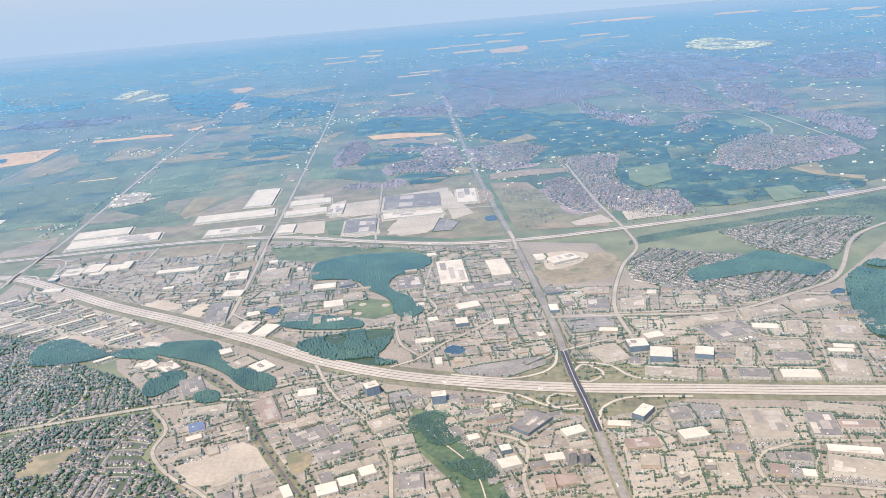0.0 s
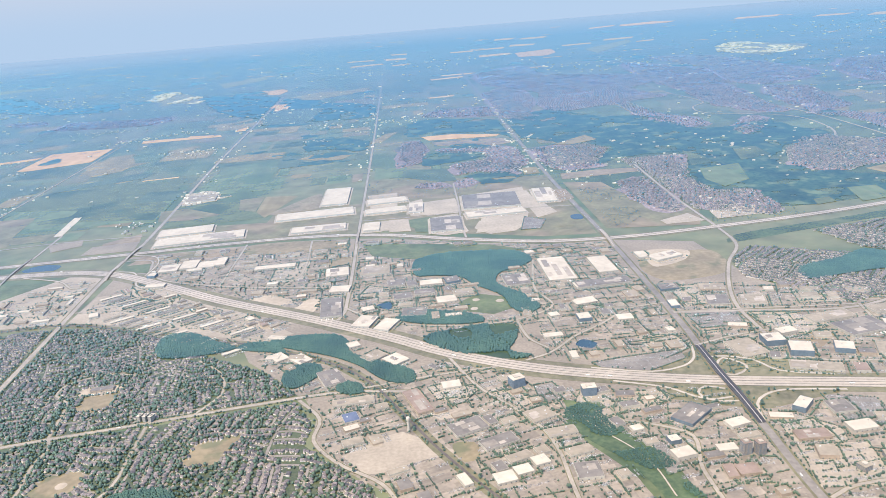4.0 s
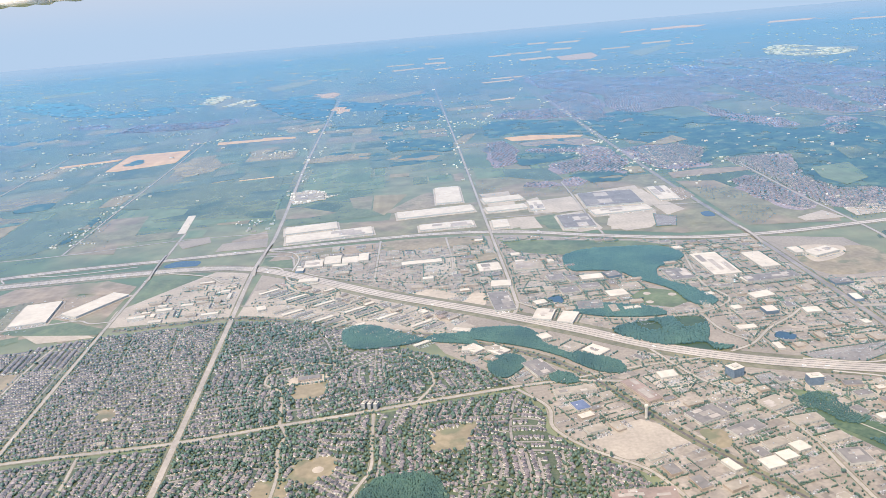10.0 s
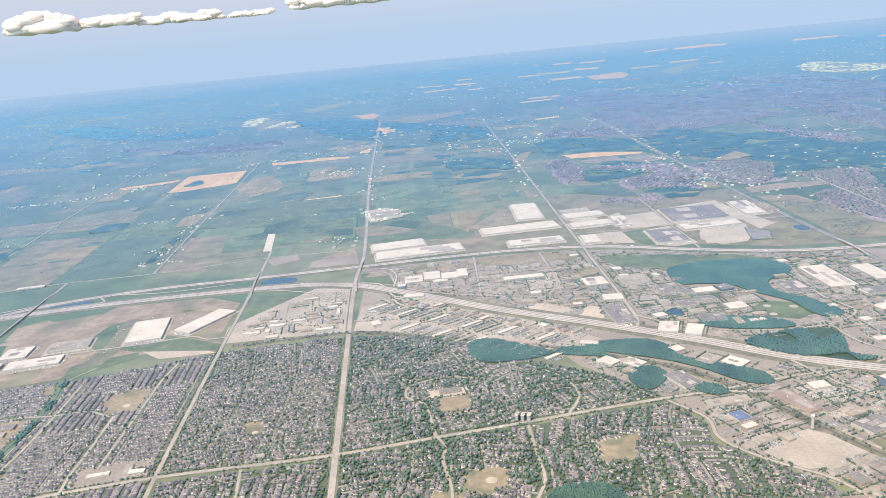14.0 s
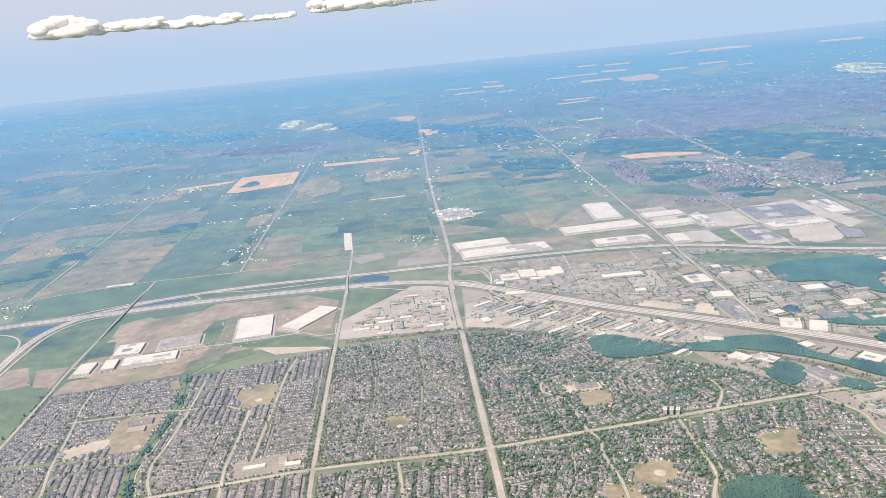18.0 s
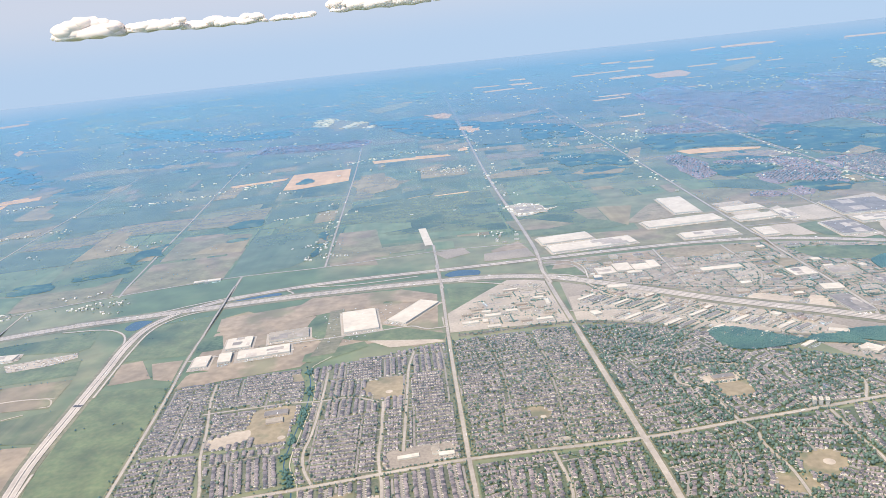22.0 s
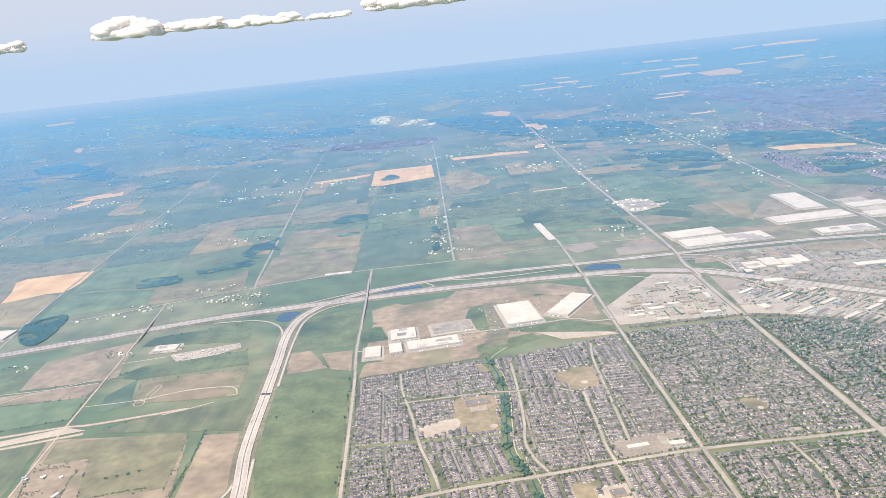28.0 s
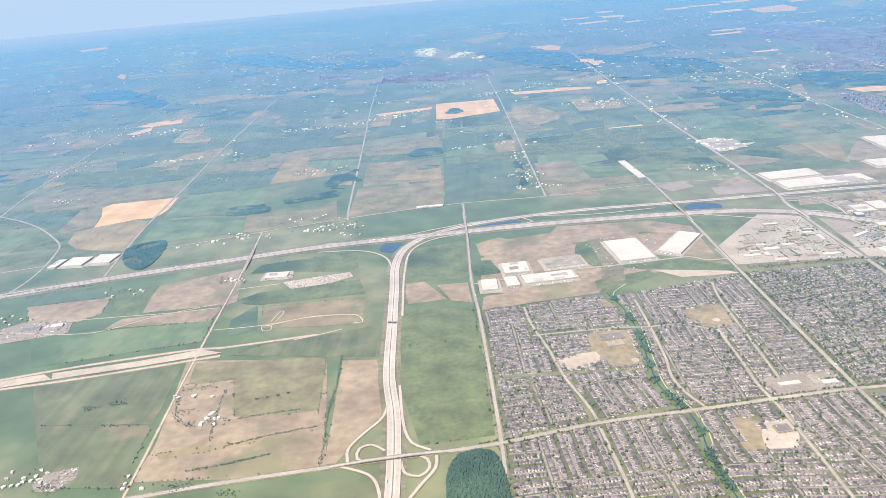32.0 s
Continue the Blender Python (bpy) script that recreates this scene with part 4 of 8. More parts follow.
note(FAR_LAND, "wheat", [(-93, 1586), (-65, 1607), (-48, 1554), (-58, 1484), (-83, 1508)])
note(FAR_LAND, "wheat", [(-35, 1270), (-13, 1276), (-12, 1205), (-32, 1221)])
note(FAR_LAND, "hay", [(-93, 1093), (-65, 1092), (-22, 1117), (-17, 1088), (-57, 1041), (-84, 1043)])
note(FAR_LAND, "meadow", [(-131, 598), (-102, 609), (-34, 612), (-32, 569), (-79, 582), (-125, 588)])
note(FAR_LAND, "hay", [(64, 791), (104, 787), (108, 772), (99, 752), (71, 757)])
note(FAR_LAND, "barley", [(44, 2130), (134, 2174), (139, 2100), (56, 2053)])
note(FAR_LAND, "barley", [(139, 2371), (206, 2331), (202, 2205), (143, 2234)])
note(FAR_LAND, "barley", [(160, 2584), (215, 2565), (210, 2443), (164, 2480)])
note(FAR_LAND, "barley", [(159, 2053), (210, 2075), (213, 2028), (164, 1985)])
note(FAR_LAND, "barley", [(230, 1546), (297, 1571), (296, 1531), (233, 1506)])
note(FAR_LAND, "barley", [(209, 1230), (253, 1244), (249, 1214), (212, 1204)])
note(FAR_LAND, "barley", [(341, 2431), (415, 2444), (405, 2328), (341, 2334)])
note(FAR_LAND, "barley", [(418, 2439), (517, 2485), (502, 2365), (417, 2372)])
note(FAR_LAND, "barley", [(566, 3072), (648, 3066), (607, 2861), (548, 2884)])
note(FAR_LAND, "barley", [(657, 2980), (755, 2989), (713, 2783), (630, 2809)])
note(FAR_LAND, "barley", [(398, 2161), (488, 2193), (476, 2070), (393, 2038)])
note(FAR_LAND, "wheat", [(494, 2124), (606, 2183), (588, 2031), (546, 1938), (479, 1964)])
note(FAR_LAND, "barley", [(550, 2590), (624, 2528), (603, 2403), (530, 2423)])
note(FAR_LAND, "barley", [(827, 2458), (925, 2481), (894, 2348), (803, 2327)])
note(FAR_LAND, "barley", [(1020, 3362), (1162, 3522), (1115, 3332), (986, 3175)])
note(FAR_LAND, "barley", [(1173, 3470), (1337, 3584), (1398, 3384), (1319, 3172), (1120, 3194)])
note(FAR_LAND, "barley", [(1591, 3247), (1765, 3206), (1671, 2967), (1509, 3002)])
note(FAR_LAND, "barley", [(1754, 2911), (1860, 2828), (1768, 2670), (1667, 2728)])
note(FAR_LAND, "barley", [(1886, 2800), (1936, 2646), (1803, 2442), (1752, 2543)])
note(FAR_LAND, "barley", [(1572, 2231), (1640, 2170), (1577, 2074), (1543, 2169)])
note(FAR_LAND, "barley", [(665, 2322), (755, 2342), (741, 2249), (655, 2230)])
note(FAR_LAND, "barley", [(855, 2213), (916, 2250), (893, 2169), (845, 2152)])
note(FAR_LAND, "barley", [(31, 2358), (116, 2353), (108, 2273), (34, 2293)])
note(FAR_LAND, "barley", [(260, 1631), (330, 1629), (316, 1577), (255, 1587)])
note(FAR_LAND, "hay", [(-107, 897), (-81, 928), (-80, 893), (-102, 877)])
note(FAR_LAND, "hay", [(-34, 812), (-6, 832), (36, 825), (35, 810), (1, 802), (-30, 795)])
note(FAR_LAND, "hay", [(-174, 897), (-147, 905), (-142, 839), (-123, 839), (-128, 796), (-150, 776), (-172, 804)])
note(FAR_LAND, "pasture", [(-167, 610), (-135, 606), (-134, 535), (-128, 506), (-163, 515)])
note(FAR_LAND, "wheat", [(-652, 984), (-615, 1004), (-607, 976), (-630, 969)])
note(FAR_LAND, "hay", [(-657, 1163), (-643, 1220), (-547, 1211), (-519, 1176), (-579, 1169), (-632, 1124)])
note(FAR_LAND, "wheat", [(-1009, 1686), (-1031, 1759), (-1000, 1717), (-960, 1615)])
note(FAR_LAND, "hay", [(-855, 1216), (-816, 1230), (-790, 1265), (-767, 1207), (-804, 1172)])
note(FAR_LAND, "hay", [(-1060, 1602), (-1016, 1588), (-981, 1511), (-1016, 1526)])
note(FAR_LAND, "wheat", [(-1721, 2924), (-1648, 2999), (-1574, 2861), (-1638, 2784)])
note(FAR_LAND, "hay", [(-963, 2301), (-813, 2318), (-781, 2230), (-905, 2178)])
note(FAR_LAND, "hay", [(-1111, 2284), (-1051, 2306), (-1008, 2202), (-1068, 2198)])
note(FAR_LAND, "wheat", [(-512, 569), (-509, 579), (-476, 583), (-456, 585), (-451, 549), (-453, 530), (-468, 529), (-493, 515), (-501, 544)])
note(FAR_LAND, "hay", [(-496, 482), (-503, 507), (-493, 515), (-468, 529), (-455, 522), (-443, 462), (-444, 455), (-461, 460), (-482, 467)])
note(FAR_LAND, "pasture", [(-520, 514), (-528, 565), (-514, 574), (-504, 547), (-494, 518), (-506, 511), (-509, 499)])
note(FAR_LAND, "pasture", [(-599, 615), (-572, 641), (-527, 632), (-467, 634), (-458, 592), (-511, 583), (-535, 570), (-568, 570)])
note(FAR_LAND, "maize", [(-565, 542), (-582, 570), (-550, 563), (-529, 565), (-518, 510), (-549, 534)])
note(FAR_LAND, "maize", [(-650, 682), (-634, 714), (-618, 667), (-622, 635)])
note(FAR_LAND, "maize", [(-573, 652), (-492, 671), (-473, 649), (-529, 636)])
note(FAR_LAND, "maize", [(-584, 752), (-540, 766), (-535, 722), (-560, 702)])
note(FAR_LAND, "maize", [(-463, 623), (-461, 662), (-391, 661), (-384, 600), (-449, 590)])
note(FAR_LAND, "maize", [(-478, 807), (-373, 815), (-359, 747), (-402, 734), (-454, 724)])
note(FAR_LAND, "maize", [(-446, 914), (-348, 818), (-375, 781), (-418, 803)])
note(FAR_LAND, "crop", [(-451, 588), (-428, 594), (-386, 595), (-373, 534), (-380, 517), (-413, 527), (-446, 525)])
note(FAR_LAND, "crop", [(-446, 521), (-411, 521), (-379, 514), (-373, 477), (-405, 472), (-440, 468)])
note(FAR_LAND, "pasture", [(-461, 666), (-460, 694), (-399, 720), (-392, 666)])
note(FAR_LAND, "hay", [(-396, 708), (-373, 704), (-366, 664), (-335, 624), (-362, 613), (-387, 607)])
note(FAR_LAND, "pasture", [(-379, 516), (-332, 524), (-319, 543), (-310, 494), (-327, 485), (-371, 478)])
note(FAR_LAND, "wheat", [(-645, 912), (-629, 960), (-619, 926), (-630, 903)])
note(FAR_LAND, "wheat", [(-657, 964), (-634, 994), (-607, 1003), (-595, 969), (-634, 955)])
note(FAR_LAND, "hay", [(-558, 837), (-568, 906), (-547, 926), (-537, 870), (-515, 846), (-509, 819), (-551, 828)])
note(FAR_LAND, "hay", [(-513, 754), (-481, 783), (-473, 746), (-478, 730), (-504, 731)])
note(FAR_LAND, "hay", [(-534, 712), (-518, 738), (-515, 760), (-500, 768), (-506, 737), (-514, 706)])
note(FAR_LAND, "hay", [(-518, 692), (-500, 706), (-496, 689)])
note(FAR_LAND, "hay", [(-634, 1019), (-601, 1057), (-594, 1027), (-617, 987)])
note(FAR_LAND, "hay", [(-852, 1250), (-789, 1260), (-778, 1213), (-838, 1232)])
note(FAR_LAND, "hay", [(-612, 655), (-614, 678), (-592, 669), (-599, 656)])
note(FAR_LAND, "hay", [(-689, 854), (-692, 906), (-665, 882), (-669, 835)])
note(FAR_LAND, "hay", [(-632, 748), (-623, 770), (-618, 756), (-620, 730)])
note(FAR_LAND, "pasture", [(-303, 496), (-307, 570), (-241, 577), (-237, 509), (-260, 504)])
note(FAR_LAND, "pasture", [(-304, 577), (-309, 630), (-296, 659), (-246, 645), (-241, 582)])
note(FAR_LAND, "hay", [(-285, 591), (-272, 619), (-244, 622), (-242, 584)])
note(FAR_LAND, "pasture", [(-321, 731), (-252, 759), (-248, 686), (-273, 683), (-317, 686)])
note(FAR_LAND, "hay", [(-334, 880), (-329, 908), (-314, 909), (-310, 835), (-333, 831)])
note(FAR_LAND, "wheat", [(-336, 918), (-268, 940), (-269, 923), (-328, 903)])
note(FAR_LAND, "maize", [(-242, 633), (-194, 634), (-182, 606), (-183, 537), (-193, 522), (-234, 508)])
note(FAR_LAND, "maize", [(-248, 739), (-195, 766), (-186, 715), (-245, 680)])
note(FAR_LAND, "pasture", [(-165, 522), (-167, 613), (-137, 613), (-128, 550), (-121, 528)])
note(FAR_LAND, "hay", [(-181, 870), (-142, 879), (-126, 834), (-154, 779), (-179, 833)])
note(FAR_LAND, "hay", [(-144, 839), (-111, 837), (-128, 810)])
note(FAR_LAND, "hay", [(-111, 904), (-84, 929), (-73, 914), (-102, 895)])
note(FAR_LAND, "meadow", [(-169, 704), (-91, 738), (-107, 626), (-171, 648)])
note(FAR_LAND, "maize", [(-165, 726), (-109, 770), (-86, 772), (-90, 744), (-166, 708)])
note(FAR_LAND, "hay", [(-252, 1892), (-154, 2015), (-143, 1911), (-211, 1746)])
note(FAR_LAND, "hay", [(-306, 1027), (-273, 1049), (-270, 998), (-303, 997)])
note(FAR_LAND, "maize", [(-312, 829), (-260, 841), (-256, 788), (-317, 770)])
note(FAR_LAND, "maize", [(-381, 1066), (-275, 1071), (-273, 1039), (-365, 1009)])
note(FAR_LAND, "wood", [(-398, 526), (-399, 541), (-381, 547), (-365, 537), (-364, 525), (-382, 523), (-391, 518)])
note(FAR_LAND, "wood", [(-365, 552), (-348, 557), (-325, 573), (-321, 551), (-345, 542), (-357, 541)])
note(FAR_LAND, "wood", [(-335, 588), (-336, 615), (-318, 639), (-311, 607), (-309, 580), (-326, 577)])
note(FAR_LAND, "wood", [(-275, 697), (-249, 703), (-248, 671), (-273, 671)])
note(FAR_LAND, "wood", [(-261, 627), (-245, 634), (-245, 626), (-259, 619)])
note(FAR_LAND, "wood", [(-182, 626), (-174, 585), (-179, 544), (-183, 570)])
note(FAR_LAND, "wheat", [(-265, 960), (-193, 963), (-187, 873), (-244, 848), (-259, 851)])
note(FAR_LAND, "crop", [(-15, 764), (33, 782), (39, 726), (38, 661), (20, 658), (-21, 674)])
note(FAR_LAND, "hay", [(-35, 807), (-24, 819), (0, 822), (-5, 853), (4, 827), (36, 799), (34, 789), (-13, 790), (-33, 792)])
note(FAR_LAND, "maize", [(37, 802), (53, 792), (62, 757), (74, 736), (40, 731), (35, 761)])
note(FAR_LAND, "hay", [(52, 774), (70, 791), (94, 794), (92, 773), (69, 763)])
note(FAR_LAND, "pasture", [(25, 611), (44, 614), (44, 566), (30, 577)])
note(FAR_LAND, "hay", [(45, 614), (72, 607), (54, 545), (45, 564)])
note(FAR_LAND, "barley", [(-88, 732), (-88, 726), (-55, 731), (-55, 740)])
note(FAR_LAND, "wheat", [(-112, 1016), (-79, 1007), (-81, 988), (-112, 1000)])
note(FAR_LAND, "hay", [(-108, 1110), (-74, 1122), (-52, 1151), (-49, 1128), (-80, 1088), (-104, 1083)])
note(FAR_LAND, "wheat", [(-41, 1317), (-20, 1305), (-25, 1257), (-46, 1268)])
note(FAR_LAND, "wheat", [(-105, 1602), (-52, 1579), (-60, 1526), (-105, 1553)])
note(FAR_LAND, "hay", [(-32, 1416), (19, 1471), (71, 1458), (120, 1499), (108, 1451), (66, 1417), (-8, 1391)])
note(FAR_LAND, "hay", [(0, 1351), (36, 1374), (37, 1342), (2, 1330)])
note(FAR_LAND, "hay", [(-40, 1027), (17, 1028), (11, 1004), (-38, 1003)])
note(FAR_LAND, "wheat", [(-54, 1044), (-42, 1058), (-42, 1023), (-55, 1022)])
note(FAR_LAND, "hay", [(-110, 897), (-79, 919), (-81, 895), (-106, 894)])
note(FAR_LAND, "meadow", [(-112, 670), (-78, 678), (-34, 621), (-42, 578), (-106, 587)])
note(FAR_LAND, "maize", [(-67, 675), (-33, 670), (-31, 633), (-66, 634)])
note(FAR_LAND, "maize", [(-20, 1236), (49, 1210), (35, 1044), (-26, 1063), (-38, 1174)])
note(FAR_LAND, "hay", [(142, 891), (157, 899), (138, 833), (122, 832)])
note(FAR_LAND, "works", [(-27, 652), (-9, 658), (1, 646), (5, 629), (16, 629), (-8, 609), (-20, 606), (-26, 628)])
note(FAR_LAND, "pasture", [(-33, 594), (-14, 597), (19, 566), (-4, 558), (-27, 562)])
note(FAR_LAND, "wheat", [(181, 846), (188, 818), (260, 809), (265, 819), (216, 847)])
note(FAR_LAND, "soil", [(188, 804), (263, 796), (272, 765), (256, 756), (196, 781)])
note(FAR_LAND, "maize", [(158, 675), (197, 657), (200, 611), (186, 610), (156, 641)])
note(FAR_LAND, "burb", [(193, 758), (254, 750), (270, 719), (266, 654), (247, 613), (223, 636), (203, 632), (199, 672), (230, 690), (237, 717), (196, 737)])
note(FAR_LAND, "burb", [(161, 818), (179, 823), (186, 769), (173, 698), (151, 681)])
note(FAR_LAND, "burb", [(200, 611), (212, 617), (216, 597), (207, 586), (198, 590)])
note(FAR_LAND, "burb", [(170, 612), (186, 610), (192, 592), (178, 588), (166, 597)])
note(FAR_LAND, "hay", [(258, 637), (270, 636), (268, 610), (255, 609)])
note(FAR_LAND, "wood", [(183, 738), (215, 747), (235, 718), (229, 700), (200, 685), (179, 681), (175, 697)])
note(FAR_LAND, "wood", [(207, 775), (225, 780), (251, 748), (241, 740), (210, 756)])
note(FAR_LAND, "wood", [(204, 620), (233, 636), (243, 627), (250, 605), (241, 586), (219, 591), (216, 610)])
note(FAR_LAND, "wood", [(182, 976), (251, 953), (285, 910), (278, 823), (235, 848), (173, 867)])
note(FAR_LAND, "wood", [(-252, 888), (-249, 918), (-236, 920), (-232, 886), (-243, 876)])
note(FAR_LAND, "wood", [(269, 875), (344, 976), (396, 887), (441, 857), (455, 765), (477, 744), (533, 766), (537, 712), (545, 668), (481, 625), (451, 569), (483, 520), (514, 471), (504, 457), (459, 461), (412, 449), (392, 455), (396, 498), (376, 498), (368, 528), (379, 580), (398, 634), (349, 643), (319, 627), (325, 697), (298, 760), (273, 792)])
note(FAR_LAND, "burb", [(294, 1225), (332, 1237), (325, 1051), (330, 932), (317, 890), (288, 933)])
note(FAR_LAND, "burb", [(327, 1583), (436, 1697), (443, 1457), (512, 1384), (575, 1316), (552, 1177), (504, 1131), (515, 1006), (456, 985), (458, 870), (482, 807), (472, 763), (445, 768), (440, 812), (430, 865), (437, 969), (400, 966), (353, 943), (346, 1036), (374, 1159), (345, 1272), (311, 1353)])
note(FAR_LAND, "burb", [(621, 1552), (692, 1312), (629, 1060), (591, 883), (583, 809), (555, 804), (537, 867), (529, 900), (552, 1048), (557, 1223)])
note(FAR_LAND, "burb", [(496, 756), (533, 796), (535, 764), (504, 713), (481, 698), (479, 720)])
note(FAR_LAND, "burb", [(663, 1029), (701, 994), (678, 906), (652, 809), (615, 786), (593, 778), (601, 847), (622, 953)])
note(FAR_LAND, "burb", [(584, 785), (620, 773), (645, 734), (646, 674), (593, 592), (597, 671), (604, 744)])
note(FAR_LAND, "burb", [(511, 658), (540, 664), (552, 620), (584, 632), (577, 574), (530, 542), (496, 536), (477, 524), (454, 546), (455, 567)])
note(FAR_LAND, "burb", [(355, 627), (368, 639), (400, 631), (385, 600), (365, 525), (367, 507), (375, 495), (395, 495), (392, 457), (377, 442), (365, 468), (346, 456), (345, 499), (352, 581)])
note(FAR_LAND, "burb", [(315, 556), (339, 566), (339, 519), (336, 471), (323, 464), (309, 497)])
note(FAR_LAND, "burb", [(281, 720), (324, 719), (344, 687), (320, 644), (324, 617), (294, 608), (278, 627)])
note(FAR_LAND, "meadow", [(401, 649), (408, 614), (405, 591), (386, 588)])
note(FAR_LAND, "meadow", [(441, 637), (462, 640), (458, 601), (428, 591)])
note(FAR_LAND, "crop", [(387, 574), (421, 581), (405, 527), (381, 513), (377, 539)])
note(FAR_LAND, "crop", [(450, 481), (470, 481), (464, 451), (440, 446)])
note(FAR_LAND, "meadow", [(416, 461), (428, 463), (426, 451), (412, 448)])
note(FAR_LAND, "hay", [(492, 528), (518, 537), (506, 502), (525, 488), (518, 478), (498, 502)])
note(FAR_LAND, "soil", [(283, 601), (312, 604), (345, 598), (343, 584), (280, 580)])
note(FAR_LAND, "hay", [(304, 730), (345, 769), (350, 738), (319, 722)])
note(FAR_LAND, "pasture", [(697, 890), (761, 903), (755, 842), (707, 768), (676, 818)])
note(FAR_LAND, "hay", [(615, 786), (642, 802), (626, 774)])
note(FAR_LAND, "works", [(908, 1777), (1004, 1910), (1015, 1719), (1053, 1642), (978, 1520), (869, 1483), (847, 1624)])
note(FAR_LAND, "barley", [(730, 1256), (777, 1189), (806, 1217), (760, 1285)])
note(FAR_LAND, "hay", [(669, 2056), (864, 2308), (838, 2192), (656, 1881)])
note(FAR_LAND, "burb", [(702, 1628), (793, 1577), (812, 1335), (786, 1111), (669, 1040), (642, 1092), (699, 1331)])
note(FAR_LAND, "burb", [(933, 1296), (1021, 1250), (828, 954), (787, 995), (827, 1155)])
SOLID_LAND = [np.array(p, float) for k, p in FAR_LAND if k in ("wood", "burb", "works", "wheat", "barley")]


def far_wood(poly, n):
    """A wood out on the plain: one uneven sheet of canopy with glades and a ragged edge."""
    y = np.mean([q[1] for q in poly])
    edge = ragged(poly, 7.0 if y < 1000 else 14.0, n)
    st = 1.1 if y < 800 else 1.6 if y < 1200 else 2.6
    (x0, y0), (x1, y1) = edge.min(0), edge.max(0)
    nx, ny = int((x1 - x0) / st) + 2, int((y1 - y0) / st) + 2
    g = np.stack(np.meshgrid(x0 + st * np.arange(nx), y0 + st * np.arange(ny)), -1).reshape(-1, 2)
    g = g + rng.uniform(-0.35, 0.35, g.shape) * st
    glade = np.array([noise.noise((a * 0.04, b * 0.04, 3.0)) + 0.55 * noise.noise((a * 0.13, b * 0.13, 8.0)) for a, b in g])
    ok = (inside(g, edge) & (glade > -0.42) & clear_of(g, 0.6)).reshape(ny, nx)
    deep = ok.copy()
    deep[1:-1, 1:-1] &= ok[:-2, 1:-1] & ok[2:, 1:-1] & ok[1:-1, :-2] & ok[1:-1, 2:]
    h = np.where(deep, rng.uniform(0.12, 0.16, (ny, nx)), 0.118)
    v = np.column_stack([g, h.ravel()])
    j, i = np.nonzero(ok[:-1, :-1] & ok[1:, :-1] & ok[:-1, 1:] & ok[1:, 1:])
    k = j * nx + i
    tri = np.vstack([np.column_stack([k, k + 1, k + nx + 1]), np.column_stack([k, k + nx + 1, k + nx])])
    if len(tri):
        tagged(fast_mesh("woodland", v, tri, M_canopy), "dark green wood with an uneven canopy, tinted blue with haze", "trees", kind="stuff")


# green treetops; their blue is haze put into the gloss by share
M_canopy = surface("haze_tinted_treetops", (0.022, 0.05, 0.026), (0.066, 0.112, 0.054), 0.3, 0.05, 0.45, gloss=0.92, share=(0.33, 0.52, 0.64), far=(0.115, 0.155, 0.075), far_scale=0.06, far_from=0.55)
WORKS = []
FAR_KIND = {"maize": (M_maize, "dark blue-green maize field"), "crop": (M_crop, "fresh green crop field"), "soil": (M_soil, "bare tan earth"), "meadow": (M_grass, "green meadow between woods"), "hay": (M_hay, "dry tan field"), "wheat": (M_wheat, "golden ripe wheat field"), "barley": (M_barley, "pale ripe barley strip"), "pasture": (M_pasture, "grey-green pasture")}
for n_far, (kind, poly) in enumerate(FAR_LAND):
    if kind == "wood":
        far_wood(poly, n_far)
    elif kind == "burb":
        suburb(poly, 17 * n_far % 90, 0.05513 + 0.00023 * n_far)
    elif kind == "works":
        WORKS.append(poly)
        tagged(sheet("works_ground", poly, 0.05513 + 0.00023 * n_far, M_slab if poly[0][1] < 1000 else M_hay), "pale paved ground of a distant works", "works", kind="structure")
    else:
        m_far, lab_far = FAR_KIND[kind]
        if kind == "barley":
            mid = sum(y for _, y in poly) / len(poly)
            poly = [(x, mid + 0.6 * (y - mid)) for x, y in poly]
        glade = any(k == "wood" and inside(np.mean(poly, 0)[None], np.array(q, float))[0] for k, q in FAR_LAND)
        tagged(sheet("field", poly, (0.168 if glade else 0.05513) + 0.00023 * n_far, m_far), lab_far, "field", kind="structure")


def in_solid(x, y):
    q = np.array([(x, y)])
    return any(p[:, 0].min() < x < p[:, 0].max() and p[:, 1].min() < y < p[:, 1].max() and inside(q, p)[0] for p in SOLID_LAND)


